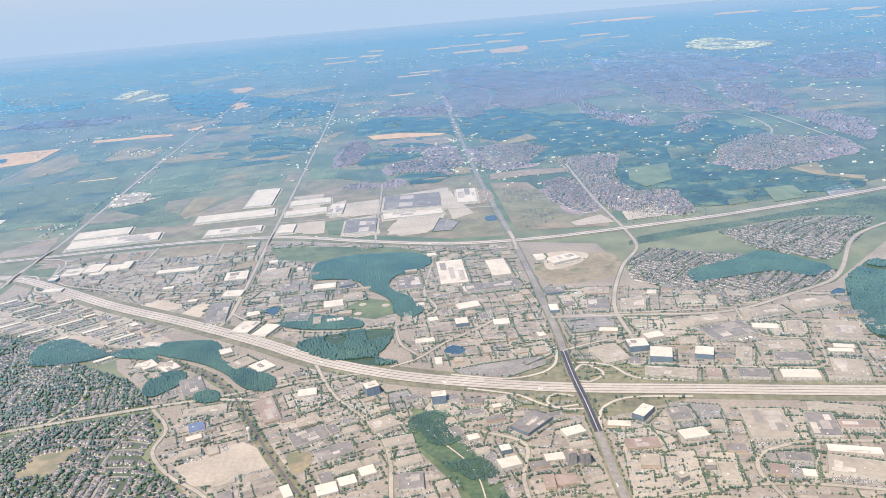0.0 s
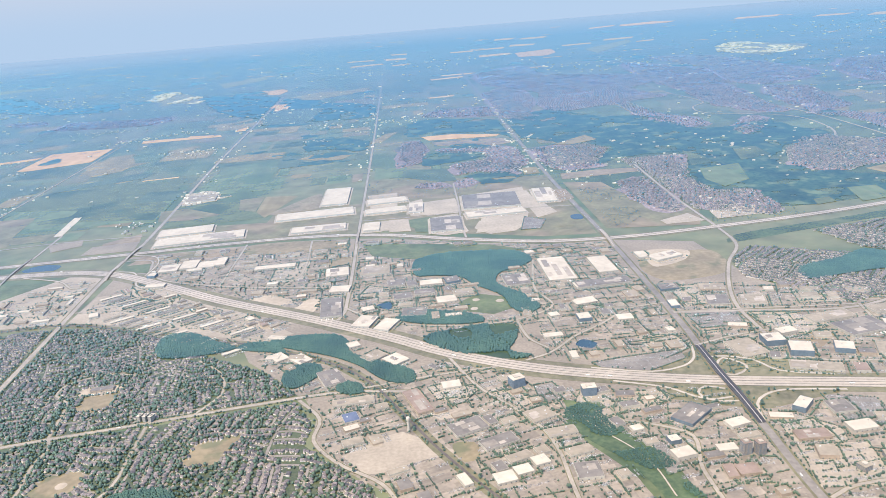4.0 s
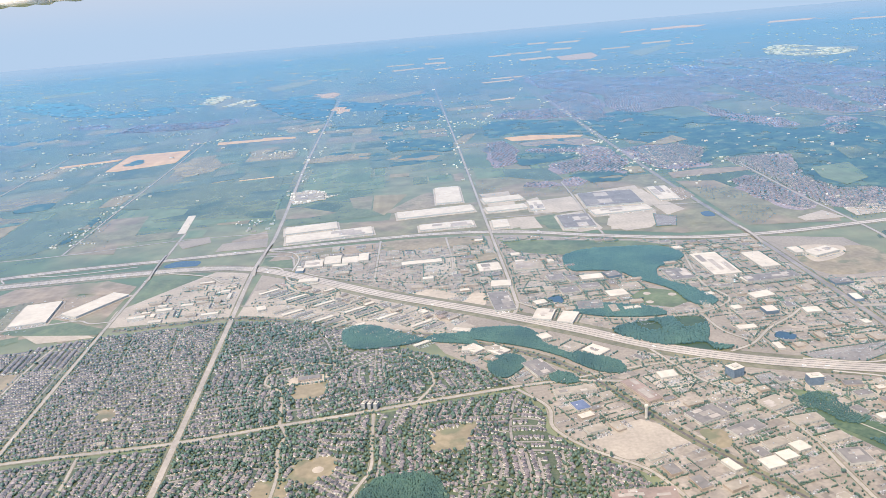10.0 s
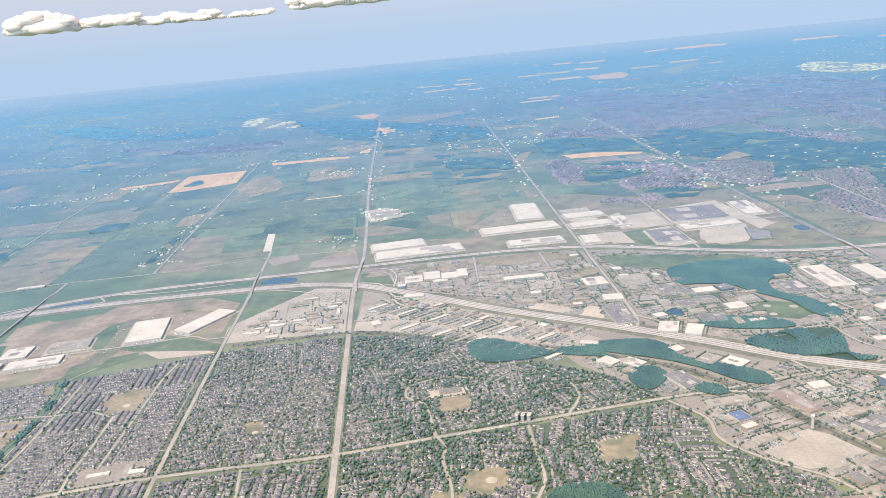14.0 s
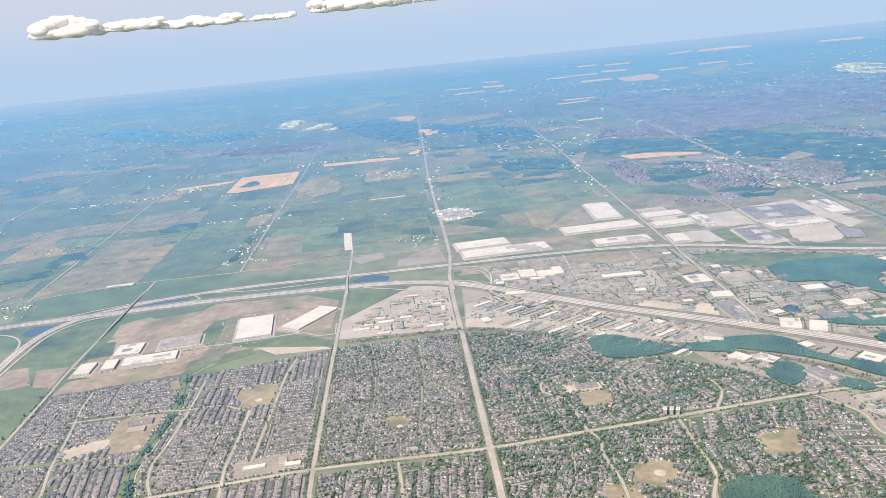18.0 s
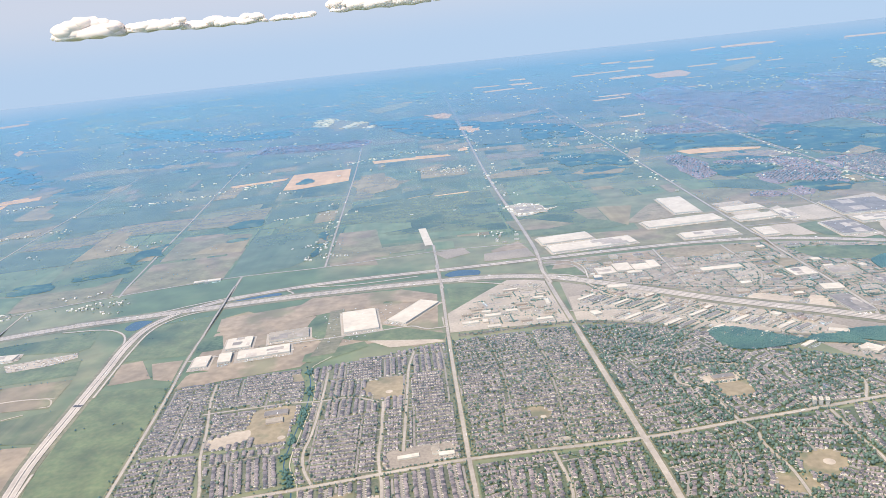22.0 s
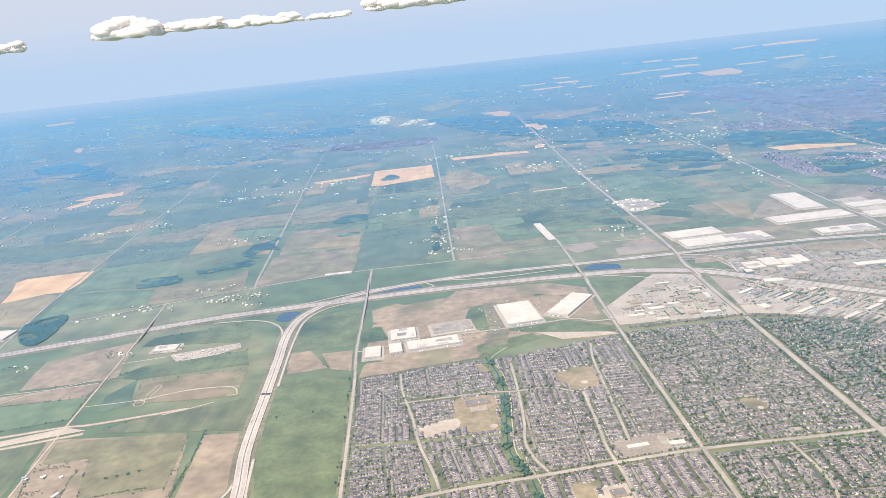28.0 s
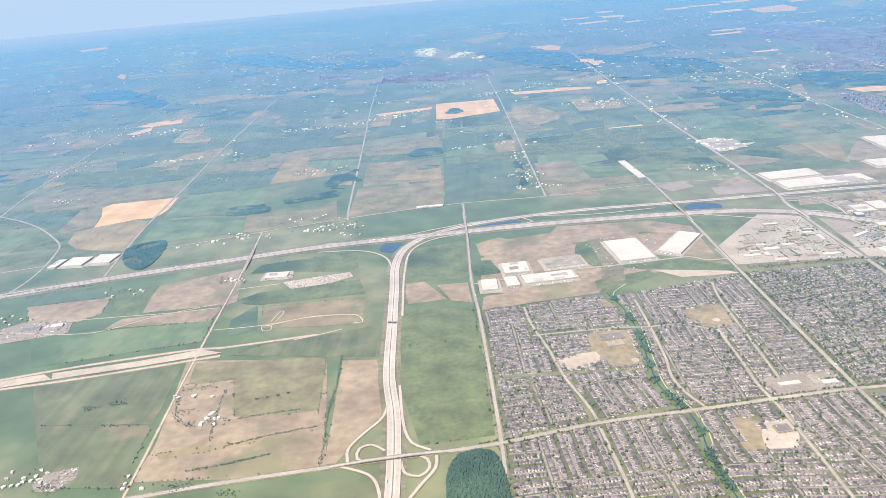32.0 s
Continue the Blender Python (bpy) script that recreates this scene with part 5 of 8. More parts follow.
def farmland(strips, y0, y1, seed):
    """Fields in strips between the country roads; one mesh for each kind of crop."""
    r = np.random.default_rng(seed)
    kinds = [("crop_field", M_crop), ("pasture_field", M_pasture), ("hay_field", M_hay), ("grass_field", M_grass)]
    bins = [Batch() for _ in kinds]
    for (xa, xb, slope) in strips:
        y = y0
        while y < y1:
            depth = r.uniform(16, 60) * (1 + max(0, y - 900) / 2500)
            cuts = np.sort(np.concatenate([[0, 1], r.uniform(0.15, 0.85, r.integers(0, 4))]))
            for c0, c1 in zip(cuts[:-1], cuts[1:]):
                if c1 - c0 < 0.1 or r.random() < 0.35:
                    continue
                k = r.choice(len(kinds), p=[0.46, 0.17, 0.05, 0.32])
                xs = xa + (xb - xa) * np.array([c0, c1])
                sh = lambda yy: slope * (yy - 500)
                e, w0, w1 = 0.8, r.uniform(-3, 3), r.uniform(-3, 3)
                v = [(xs[0] + e + sh(y), y + e + w0, 0.04), (xs[1] - e + sh(y), y + e + w1, 0.04), (xs[1] - e + sh(y + depth), y + depth - e + w1, 0.04), (xs[0] + e + sh(y + depth), y + depth - e + w0, 0.04)]
                bins[k].add(v, [(0, 1, 2, 3)])
            y += depth + 6
    for (nm, m), b in zip(kinds, bins):
        if b.n:
            tagged(b.make(nm, [m]), "patchwork of farm fields", "field", kind="stuff")


farmland([(-1900, -1750, -0.09), (-1750, -1600, -0.09), (-1600, -1450, -0.09), (-1450, -1300, -0.09), (-1300, -1160, -0.08), (-1160, -1020, -0.08), (-1020, -880, -0.08), (-880, -740, -0.07), (-740, -600, -0.07), (-600, -455, -0.07)], 440, 3600, 3)
farmland([(-448, -380, -0.065), (-380, -308, -0.065), (-302, -235, -0.05), (-235, -170, -0.045), (-162, -95, -0.03), (-95, -28, -0.025)], 530, 3600, 4)
farmland([(-18, 55, -0.01), (55, 122, 0.005), (130, 200, 0.01), (200, 268, 0.02)], 640, 3600, 5)
farmland([(288, 350, 0.02), (350, 430, 0.03), (430, 510, 0.04), (510, 600, 0.05), (600, 700, 0.06), (700, 820, 0.07), (820, 960, 0.08)], 640, 1250, 6)


def far_strips():
    """Ripe and cut strips in the open country towards the horizon."""
    r = np.random.default_rng(41)
    for nm, m, n in (("wheat_field", M_barley, 70), ("hay_field", M_hay, 90)):
        B = Batch()
        for i in range(n):
            y = r.uniform(1500, 3800)
            x, w, d = r.uniform(-300 - 0.75 * y, 340 + y * 0.75), r.uniform(12, 50), r.uniform(8, 22) * y / 2200
            if in_solid(x, y):
                continue
            a, z = r.normal(0.0, 0.05), 0.05 + 0.0008 * i
            B.add([(x, y, z), (x + w, y + a * w, z), (x + w + d * 0.1, y + a * w + d, z), (x + d * 0.1, y + d, z)], [(0, 1, 2, 3)])
        tagged(B.make(nm, [m]), "narrow fields in the far open country", "field", kind="stuff")


far_strips()


def wood_lots():
    """Far woods: low uneven blocks of canopy with ragged outlines, thicker in some stretches than in others."""
    r = np.random.default_rng(23)
    B = Batch()
    for i in range(1200):
        y = 640 + 2500 * r.random() ** 1.5
        x = r.uniform(-500 - 0.7 * y, 300 + 0.7 * y)
        if noise.noise((x * 0.004, y * 0.004, 4.0)) < r.uniform(-0.25, 0.35) or (y < 720 and x > -60) or (abs(x + 220) < 60 and y < 700) or (-640 < x < -20 and y < 1000) or in_solid(x, y):
            continue
        w, d = (r.uniform(10, 30), r.uniform(8, 26)) if r.random() < 0.3 else (r.uniform(3, 12), r.uniform(3, 11))
        k, n, lean = 1 + y / 3000, 22, r.uniform(-0.3, 0.3)
        a = np.linspace(0, 2 * math.pi, n, endpoint=False)
        q = r.uniform(0.5, 1.15, n) * (0.8 + 0.25 * np.sin(a * r.integers(2, 5) + r.uniform(0, 6)))
        ring = np.column_stack([x + w * k * q * np.cos(a) + lean * d * k * np.sin(a), y + d * k * q * np.sin(a)])
        if not clear_of(ring, 0.0).all():
            continue
        h = r.uniform(0.12, 0.2)
        v = [(px, py, 0.03) for px, py in ring] + [(x + 0.8 * (px - x), y + 0.8 * (py - y), h * r.uniform(0.9, 1.1)) for px, py in ring] + [(x, y, h)]
        B.add(v, [(m, (m + 1) % n, n + (m + 1) % n, n + m) for m in range(n)] + [(n + m, n + (m + 1) % n, 2 * n) for m in range(n)])
    tagged(B.make("wood_lots", [M_canopy]), "dark green woods among distant farms, tinted blue with haze", "woods", kind="stuff")


wood_lots()


def far_houses():
    """Roofs of the distant suburbs."""
    r = np.random.default_rng(29)
    p = np.vstack(SUBURB_HOUSES)
    x, y, rot = p[clear_of(p[:, :2], 0.5)].T
    n = len(x)
    v = HOUSE_V[None] * np.stack([r.uniform(1.0, 1.5, n), r.uniform(1.2, 1.8, n), r.uniform(0.45, 0.6, n)], -1)[:, None, :]
    c, s = np.cos(rot)[:, None], np.sin(rot)[:, None]
    V = np.stack([x[:, None] + v[..., 0] * c - v[..., 1] * s, y[:, None] + v[..., 0] * s + v[..., 1] * c, v[..., 2] + 0.03], -1).reshape(-1, 3)
    F = (HOUSE_F[None] + 14 * np.arange(n)[:, None, None]).reshape(-1, 3)
    tagged(fast_mesh("far_houses", V, F, [M_farbrick, M_shingle_new], np.tile(HOUSE_M, n)), "distant suburban roofs in dense rows", "houses", kind="stuff")


far_houses()


# ---- buildings ----
def part(name, verts, faces, mat, parent, label=""):
    ob = mesh_object(name, verts, faces, mat, parent)
    if label:
        ob["label"] = label
    return ob


SHELL_F = [(0, 1, 5, 4), (1, 2, 6, 5), (2, 3, 7, 6), (3, 0, 4, 7), (4, 5, 9, 8), (5, 6, 10, 9), (6, 7, 11, 10), (7, 4, 8, 11), (8, 9, 13, 12), (9, 10, 14, 13), (10, 11, 15, 14), (11, 8, 12, 15)]
UNIT_MESH = {}


def unit_mesh(kind):
    if kind not in UNIT_MESH:
        me = bpy.data.meshes.new(kind)
        if kind == "rooftop_unit":
            B = Batch()
            B.add(box_v(-0.2, 0.2, -0.15, 0.15, 0, 0.22), BOX_F)
            B.add(box_v(-0.12, 0.12, -0.1, 0.1, 0.22, 0.27), BOX_F)
            me.from_pydata(np.vstack(B.v).tolist(), [], B.f)
            me.materials.append(M_unit)
        else:
            me.from_pydata(box_v(-0.17, 0.17, -0.03, 0.03, 0.05, 0.42), [], BOX_F)
            me.materials.append(M_door)
        UNIT_MESH[kind] = me
    return UNIT_MESH[kind]


ROOFS = {"white": (M_white, "white"), "tan": (M_tanroof, "tan gravel"), "grey": (M_greyroof, "grey gravel"), "brown": (M_brownroof, "brown")}
WALLS = {"pale": (M_wallpale, "pale precast"), "tan": (M_walltan, "tan brick"), "dark": (M_walldark, "dark glazed")}
FOOTPRINTS = []
b_rng = random.Random(11)


def flat_building(x, y, w, d, rot, h=1.1, roof="white", wall="pale", units=None, docks=True, name="warehouse", label=""):
    """A flat-roofed building: parapet walls, roof deck, plant on the roof, dock doors along its front."""
    top = tagged(new(name), label or f"{WALLS[wall][1]} {name.replace('_', ' ')} with a flat {ROOFS[roof][1]} roof", name.replace("_", " "))
    top.matrix_basis = pose(x, y, 0.03, 0, 0, rot)
    FOOTPRINTS.append((x, y, max(w, d) * 0.5, w, d, radians(rot)))
    a, b, t = w / 2, d / 2, 0.05
    v = box_v(-a, a, -b, b, 0, h) + [(-a + t, -b + t, h), (a - t, -b + t, h), (a - t, b - t, h), (-a + t, b - t, h), (-a + t, -b + t, h - 0.08), (a - t, -b + t, h - 0.08), (a - t, b - t, h - 0.08), (-a + t, b - t, h - 0.08)]
    shell = part("wall", v, SHELL_F, WALLS[wall][0], top)
    part("roof", [(-a + t, -b + t, h - 0.07), (a - t, -b + t, h - 0.07), (a - t, b - t, h - 0.07), (-a + t, b - t, h - 0.07)], [(0, 1, 2, 3)], ROOFS[roof][0], top)
    if w * d > 45:
        tone = M_roofpatch if roof != "white" or b_rng.random() < 0.4 else M_white
        for k in range(min(4, 2 + int(w * d / 90))):
            pw, pd, z = b_rng.uniform(0.12, 0.42) * w, b_rng.uniform(0.15, 0.5) * d, h - 0.064 + 0.004 * k
            px, py = b_rng.uniform(-a + pw / 2 + t, a - pw / 2 - t), b_rng.uniform(-b + pd / 2 + t, b - pd / 2 - t)
            part("roof_patch", box_v(px - pw / 2, px + pw / 2, py - pd / 2, py + pd / 2, h - 0.07, z), BOX_F, tone, top)
    n = units if units is not None else min(5, int(w * d / 45) + 1)
    for _ in range(n):
        u = new("rooftop_unit", unit_mesh("rooftop_unit"))
        u.parent = top
        u.matrix_basis = pose(b_rng.uniform(-a + 0.6, a - 0.6), b_rng.uniform(-b + 0.6, b - 0.6), h - 0.07, 0, 0, b_rng.choice((0, 90)))
    if docks:
        k = min(7, int(w / 1.6))
        for i in range(k):
            u = new("dock_door", unit_mesh("dock_door"))
            u.parent = shell
            u.matrix_basis = pose(-a + (i + 0.5) * w / k, -b - 0.01, 0)
    return top


flat_building(-130.7, 396.5, 18.7, 32.5, 8)
flat_building(-101.4, 402.7, 12.6, 34.2, -32)
flat_building(-193.6, 379.9, 13.4, 14.8, 6)
flat_building(-168.0, 384.8, 21.0, 13.0, 9, roof="tan")
flat_building(-177.2, 364.0, 26.3, 11.0, 9)
flat_building(-207.8, 358.3, 8.0, 13.5, 4)
flat_building(-196.4, 360.8, 6.5, 12.0, 8)
flat_building(3.4, 524.6, 36.1, 18.0, 7)
flat_building(17.9, 502.2, 57.9, 17.5, 6)
flat_building(103.8, 590.0, 19.4, 54.0, -1)
flat_building(91.3, 539.5, 54.8, 18.0, 4)
flat_building(97.0, 499.4, 36.1, 13.5, 1)
flat_building(142.9, 560.0, 29.0, 14.0, 5)
flat_building(142.0, 532.0, 29.0, 12.0, 5)
flat_building(163.5, 531.6, 10.0, 26.0, -3)
flat_building(217.0, 533.0, 40.0, 40.0, -3, roof="grey")
flat_building(216.0, 498.5, 39.5, 12.5, 3)
flat_building(256.4, 535.1, 14.0, 40.0, -4)
flat_building(181.2, 481.3, 20.5, 32.0, -2, roof="grey")
flat_building(132.6, 491.3, 10.6, 19.0, -2)
flat_building(230.9, 375.5, 14.0, 35.2, 0)
flat_building(255.2, 375.3, 10.0, 24.7, 1)
flat_building(248.6, 349.3, 27.0, 8.8, 3, roof="grey")

flat_building(14, 440, 11.0, 12.5, 2)
flat_building(25, 443.5, 10.0, 15.0, 1, 1.3)
flat_building(35.5, 441, 10.0, 11.5, 2)
flat_building(43.5, 444, 6.0, 14.0, 1, 1.2)
flat_building(30, 433.5, 9.0, 4.0, 1, 0.8)
flat_building(7, 429, 4.6, 5.4, -3, 1.5, "white", "dark", name="office_block")
flat_building(14, 410, 11.0, 5.0, -3)
flat_building(115, 351, 10.2, 25.0, 3, 1.0, "grey")
flat_building(78, 425, 23.3, 6.0, 1, 0.8)
flat_building(-59, 368, 6.5, 3.0, 3, 0.8)
flat_building(-6, 372, 4.5, 6.0, 18)
flat_building(-9, 628, 24.0, 22.0, 3, 1.0, "tan")
flat_building(-247, 508, 18.5, 4.0, 5, 0.8)
flat_building(-157, 293, 10.0, 4.5, 6, 0.9, "grey", "tan", name="school")
flat_building(-86, 247, 5.7, 2.6, 4, 0.8, name="shop")
flat_building(-43, 249, 4.4, 2.0, 6, 0.8, "tan", name="shop")
flat_building(-113, 219, 5.0, 4.0, 8, 0.9, "grey", "tan", name="school")
flat_building(28, 286, 9.0, 3.5, 5, 0.9, "grey", "tan", name="school")
flat_building(93, 320, 8.3, 3.5, -25, 0.9)
flat_building(94, 299, 5.6, 3.6, -8)
flat_building(104, 297, 6.5, 4.0, -8, 1.0, "tan")
flat_building(120, 275, 8.5, 13.5, 20, 1.0, "grey")
flat_building(-479, 437, 5.5, 14.0, -3)
flat_building(-467, 439, 14.0, 15.0, -3)
flat_building(-450, 441, 14.0, 16.0, -3)
flat_building(-327, 393, 13.0, 8.0, 0, 0.6, "white")
flat_building(166, 259, 7.0, 5.3, 5, 1.0, "white", "pale")
flat_building(153, 249, 6.1, 18.0, 18, 1.0, "brown", "tan")
flat_building(169, 228, 12.0, 8.5, 21, 1.0, "grey", "pale")
flat_building(178, 217, 12.0, 6.3, 21, 1.0, "grey", "pale")
flat_building(183, 207, 8.0, 4.1, 20, 0.9, "tan", "pale")
flat_building(177, 231, 3.4, 5.8, 22, 0.8, "grey", "pale")
flat_building(194, 231, 8.9, 7.7, 23, 0.9, "tan", "pale")
flat_building(199, 219, 9.9, 4.9, 8, 0.9, "tan", "pale")
flat_building(202, 207, 7.9, 4.4, 13, 0.9, "tan", "pale")
flat_building(202, 196, 7.6, 8.2, -0, 1.0, "grey", "pale")
flat_building(183, 200, 5.4, 4.6, 15, 0.9, "white", "pale")
flat_building(177, 197, 6.4, 5.6, 12, 0.9, "white", "pale")
flat_building(189, 204, 5.0, 4.9, 16, 0.9, "white", "pale")
flat_building(165, 198, 2.9, 6.4, 20, 0.9, "white", "pale")
flat_building(129.5, 254, 15.5, 4.6, 5, 1.0, "tan", "pale")
flat_building(135.2, 187.5, 19.0, 6.2, -3, 1.0, "brown", "tan")
flat_building(140, 248, 4.5, 4.0, 16, 0.9, "tan", "pale")
flat_building(226, 239, 6.6, 4.0, -9, 0.9, "grey", "tan")
flat_building(243, 221, 7.8, 13.0, -49, 1.2, "grey", "dark")
flat_building(255, 213, 7.1, 4.6, 14, 1.1, "white", "pale")
flat_building(246, 200, 6.0, 3.8, 1, 0.9, "white", "pale")
flat_building(242, 188, 3.1, 6.4, -5, 1.0, "brown", "tan")
flat_building(247, 188, 6.3, 5.2, 1, 1.0, "brown", "tan")
flat_building(232, 199, 6.5, 5.0, 11, 1.5, "white", "pale")
flat_building(232, 207, 3.5, 3.5, 8, 1.5, "white", "dark")
flat_building(218, 221, 3.6, 5.1, 18, 1.0, "grey", "pale")
flat_building(223, 216, 3.8, 3.2, 13, 1.0, "white", "pale")
flat_building(280, 219, 4.3, 7.8, -45, 2.0, "white", "dark")
flat_building(274, 202, 10.3, 5.3, -3, 1.0, "brown", "tan")
flat_building(273, 192, 5.5, 6.0, -15, 1.5, "tan", "tan")
flat_building(291, 204, 8.5, 5.4, 4, 1.0, "white", "pale")
flat_building(291, 216, 7.2, 7.8, -2, 1.0, "grey", "pale")
flat_building(315, 205, 13.0, 17.2, -12, 1.0, "tan", "pale")
flat_building(331, 201, 8.3, 13.7, -16, 1.0, "grey", "pale")
flat_building(342, 209, 20.7, 4.3, -22, 0.8, "tan", "pale")
flat_building(341, 199, 10.9, 4.7, -14, 0.9, "brown", "pale")
flat_building(328, 178, 14.9, 8.8, -27, 1.1, "tan", "pale")
flat_building(332, 186, 14.6, 3.7, -20, 1.1, "white", "pale")
flat_building(315, 186, 7.2, 4.3, -19, 0.9, "grey", "pale")
flat_building(307, 181, 4.7, 5.3, -26, 0.9, "brown", "tan")
flat_building(314, 178, 3.6, 3.5, -21, 0.9, "white", "pale")
flat_building(293, 183, 4.6, 8.5, -10, 0.9, "tan", "pale")
flat_building(341, 233, 12.6, 6.1, -16, 1.0, "white", "pale")
flat_building(326, 237, 10.2, 6.6, -17, 1.0, "grey", "pale")
flat_building(313, 240, 4.7, 6.6, -17, 1.0, "brown", "pale")
flat_building(359, 233, 11.2, 14.4, -23, 1.0, "tan", "pale")
flat_building(327, 285, 18.8, 7.6, 7, 1.1, "tan", "pale")
flat_building(333, 273, 19.2, 13.2, 11, 1.1, "grey", "pale")
flat_building(355, 288, 18.2, 7.6, 7, 1.1, "tan", "pale")
flat_building(379, 291, 17.7, 8.3, 5, 1.1, "tan", "pale")
flat_building(374, 263, 13.7, 16.5, -24, 1.1, "tan", "pale")
flat_building(359, 270, 6.1, 11.8, -23, 1.0, "tan", "pale")
flat_building(346, 256, 15.7, 7.1, -9, 1.0, "tan", "pale")
flat_building(345, 246, 12.1, 7.0, -14, 1.0, "grey", "pale")
flat_building(330, 253, 5.4, 10.1, -25, 1.0, "tan", "pale")
flat_building(316, 256, 6.8, 7.1, -24, 2.0, "white", "dark")
flat_building(364, 247, 8.7, 2.8, -18, 0.8, "white", "pale")
flat_building(367, 250, 7.2, 3.2, -21, 0.8, "white", "pale")
flat_building(282, 265, 10.8, 14.6, 11, 0.7, "tan", "pale")
flat_building(294, 268, 7.7, 7.3, -3, 2.4, "white", "dark")
flat_building(300, 258, 8.2, 8.8, -19, 2.4, "white", "dark")
flat_building(303, 275, 7.5, 5.0, 10, 1.5, "white", "pale")
flat_building(299, 245, 18.1, 6.6, -22, 0.7, "tan", "pale")
flat_building(306, 310, 10.6, 11.3, -18, 1.0, "tan", "pale")
flat_building(295, 330, 11.4, 8.2, -13, 0.8, "tan", "tan")
flat_building(291, 314, 9.5, 11.6, -13, 0.9, "grey", "pale")
flat_building(276, 335, 8.8, 6.5, -1, 1.0, "grey", "dark")
flat_building(271, 314, 4.0, 7.5, -4, 1.3, "white", "dark")
flat_building(257, 331, 6.4, 8.7, 5, 0.9, "tan", "tan")
flat_building(234, 328, 10.6, 6.8, 10, 0.9, "white", "pale")
flat_building(229, 309, 5.7, 6.6, 1, 1.6, "white", "dark")
flat_building(246, 305, 6.9, 5.8, -3, 1.0, "white", "pale")
flat_building(260, 288, 3.1, 4.0, 6, 1.0, "white", "pale")
flat_building(238, 349, 7.5, 7.2, 6, 0.9, "white", "pale")
flat_building(290, 379, 16.4, 9.6, 19, 1.2, "white", "pale")
flat_building(279, 384, 5.7, 10.0, 2, 1.2, "white", "pale")
flat_building(132, 329, 9.0, 12.5, -21, 1.0, "white", "pale")
flat_building(142, 323, 7.5, 12.4, -26, 1.0, "white", "pale")
flat_building(136, 401, 15.8, 14.3, -1, 1.0, "tan", "pale")
flat_building(115, 404, 12.4, 13.4, 3, 1.0, "white", "pale")
flat_building(118, 376, 10.3, 8.5, -7, 1.0, "white", "pale")
flat_building(147, 377, 8.8, 8.9, 4, 1.0, "grey", "pale")
flat_building(155, 374, 5.2, 8.8, 8, 1.0, "grey", "pale")
flat_building(165, 373, 11.5, 7.0, 1, 1.0, "white", "pale")
flat_building(176, 374, 7.3, 8.0, 10, 1.2, "grey", "dark")
flat_building(150, 357, 9.0, 8.2, 6, 1.0, "grey", "pale")
flat_building(161, 360, 9.9, 6.6, 3, 1.0, "grey", "pale")
flat_building(171, 347, 9.4, 8.1, 5, 1.0, "white", "pale")
flat_building(180, 355, 9.7, 7.2, 6, 1.0, "tan", "pale")
flat_building(155, 335, 11.7, 9.6, -7, 0.9, "grey", "pale")
flat_building(133, 345, 5.9, 4.9, 17, 0.8, "white", "pale")
flat_building(208, 365, 12.4, 15.6, 3, 0.9, "grey", "pale")
flat_building(217, 316, 4.4, 4.1, 8, 0.8, "white", "pale")
flat_building(212, 294, 8.1, 3.8, 3, 0.9, "white", "pale")

flat_building(96.5, 299, 6.0, 8.0, 35, 0.9, "white", "pale")
flat_building(106, 295, 6.5, 9.0, 38, 0.9, "white", "pale")
flat_building(136.5, 291, 9.0, 7.5, 40, 0.9, "tan", "pale")
flat_building(145.5, 286, 7.5, 9.0, 38, 0.9, "white", "pale")
flat_building(127.5, 304.5, 5.0, 5.5, 20, 0.9, "white", "pale")


M_blueroof = surface("blue_metal_roof", (0.10, 0.14, 0.24), (0.15, 0.19, 0.30), 0.6, 0.1, 0.15)
ROOFS["blue"] = (M_blueroof, "blue metal")
flat_building(129, 242.2, 5.4, 6.4, 16, 0.9, "blue", "pale")
flat_building(62, 269, 2.6, 3.4, -20, 0.5, "blue", "pale", docks=False, name="sports_hall", label="low hall with a bright blue roof among trees")

# strip units between the southern freeway and the railway
for k in range(17):
    for row in range(2):
        cx, cy = -6 + k * 5.4 + row * -4.5, 398 - k * 4.35 - row * 17.5
        if row == 0 or 5 < cx < 82:
            flat_building(cx, cy, 11.5, 2.3, 33, 0.6, ("white", "tan", "grey")[(k * 2 + row) % 3], "pale", 2, name="strip_unit")


M_wallblue = surface("blue_curtain_wall", (0.16, 0.21, 0.27), (0.22, 0.27, 0.33), 0.8, 0.2, 0.1, rough=0.25, gloss=0.6, share=0.75)


def tower(x, y, w, d, rot, h, wall, roof, name, label, floors, band=0.42):
    """A tall block with window bands and a plant room."""
    top = tagged(new(name), label, name.replace("_", " "))
    top.matrix_basis = pose(x, y, 0.03, 0, 0, rot)
    FOOTPRINTS.append((x, y, max(w, d) * 0.7, w, d, radians(rot)))
    a, b = w / 2, d / 2
    shell = part("wall", box_v(-a, a, -b, b, 0, h), BOX_F, wall, top)
    for i in range(floors):
        z = (i + 0.35) * h / floors
        part("window_band", box_v(-a - 0.03, a + 0.03, -b - 0.03, b + 0.03, z, z + band * h / floors), BOX_F, M_walldark, shell, "dark ribbon of office windows")
    part("roof", box_v(-a - 0.06, a + 0.06, -b - 0.06, b + 0.06, h, h + 0.1), BOX_F, roof, top)
    part("plant_room", box_v(-a * 0.45, a * 0.45, -b * 0.45, b * 0.45, h + 0.1, h + 0.5), BOX_F, M_wallpale, top)
    return top


tower(190, 254.5, 5.0, 4.4, 20, 3.4, M_wallblue, M_white, "office_tower", "square blue-glazed office tower with a pale roof", 8)
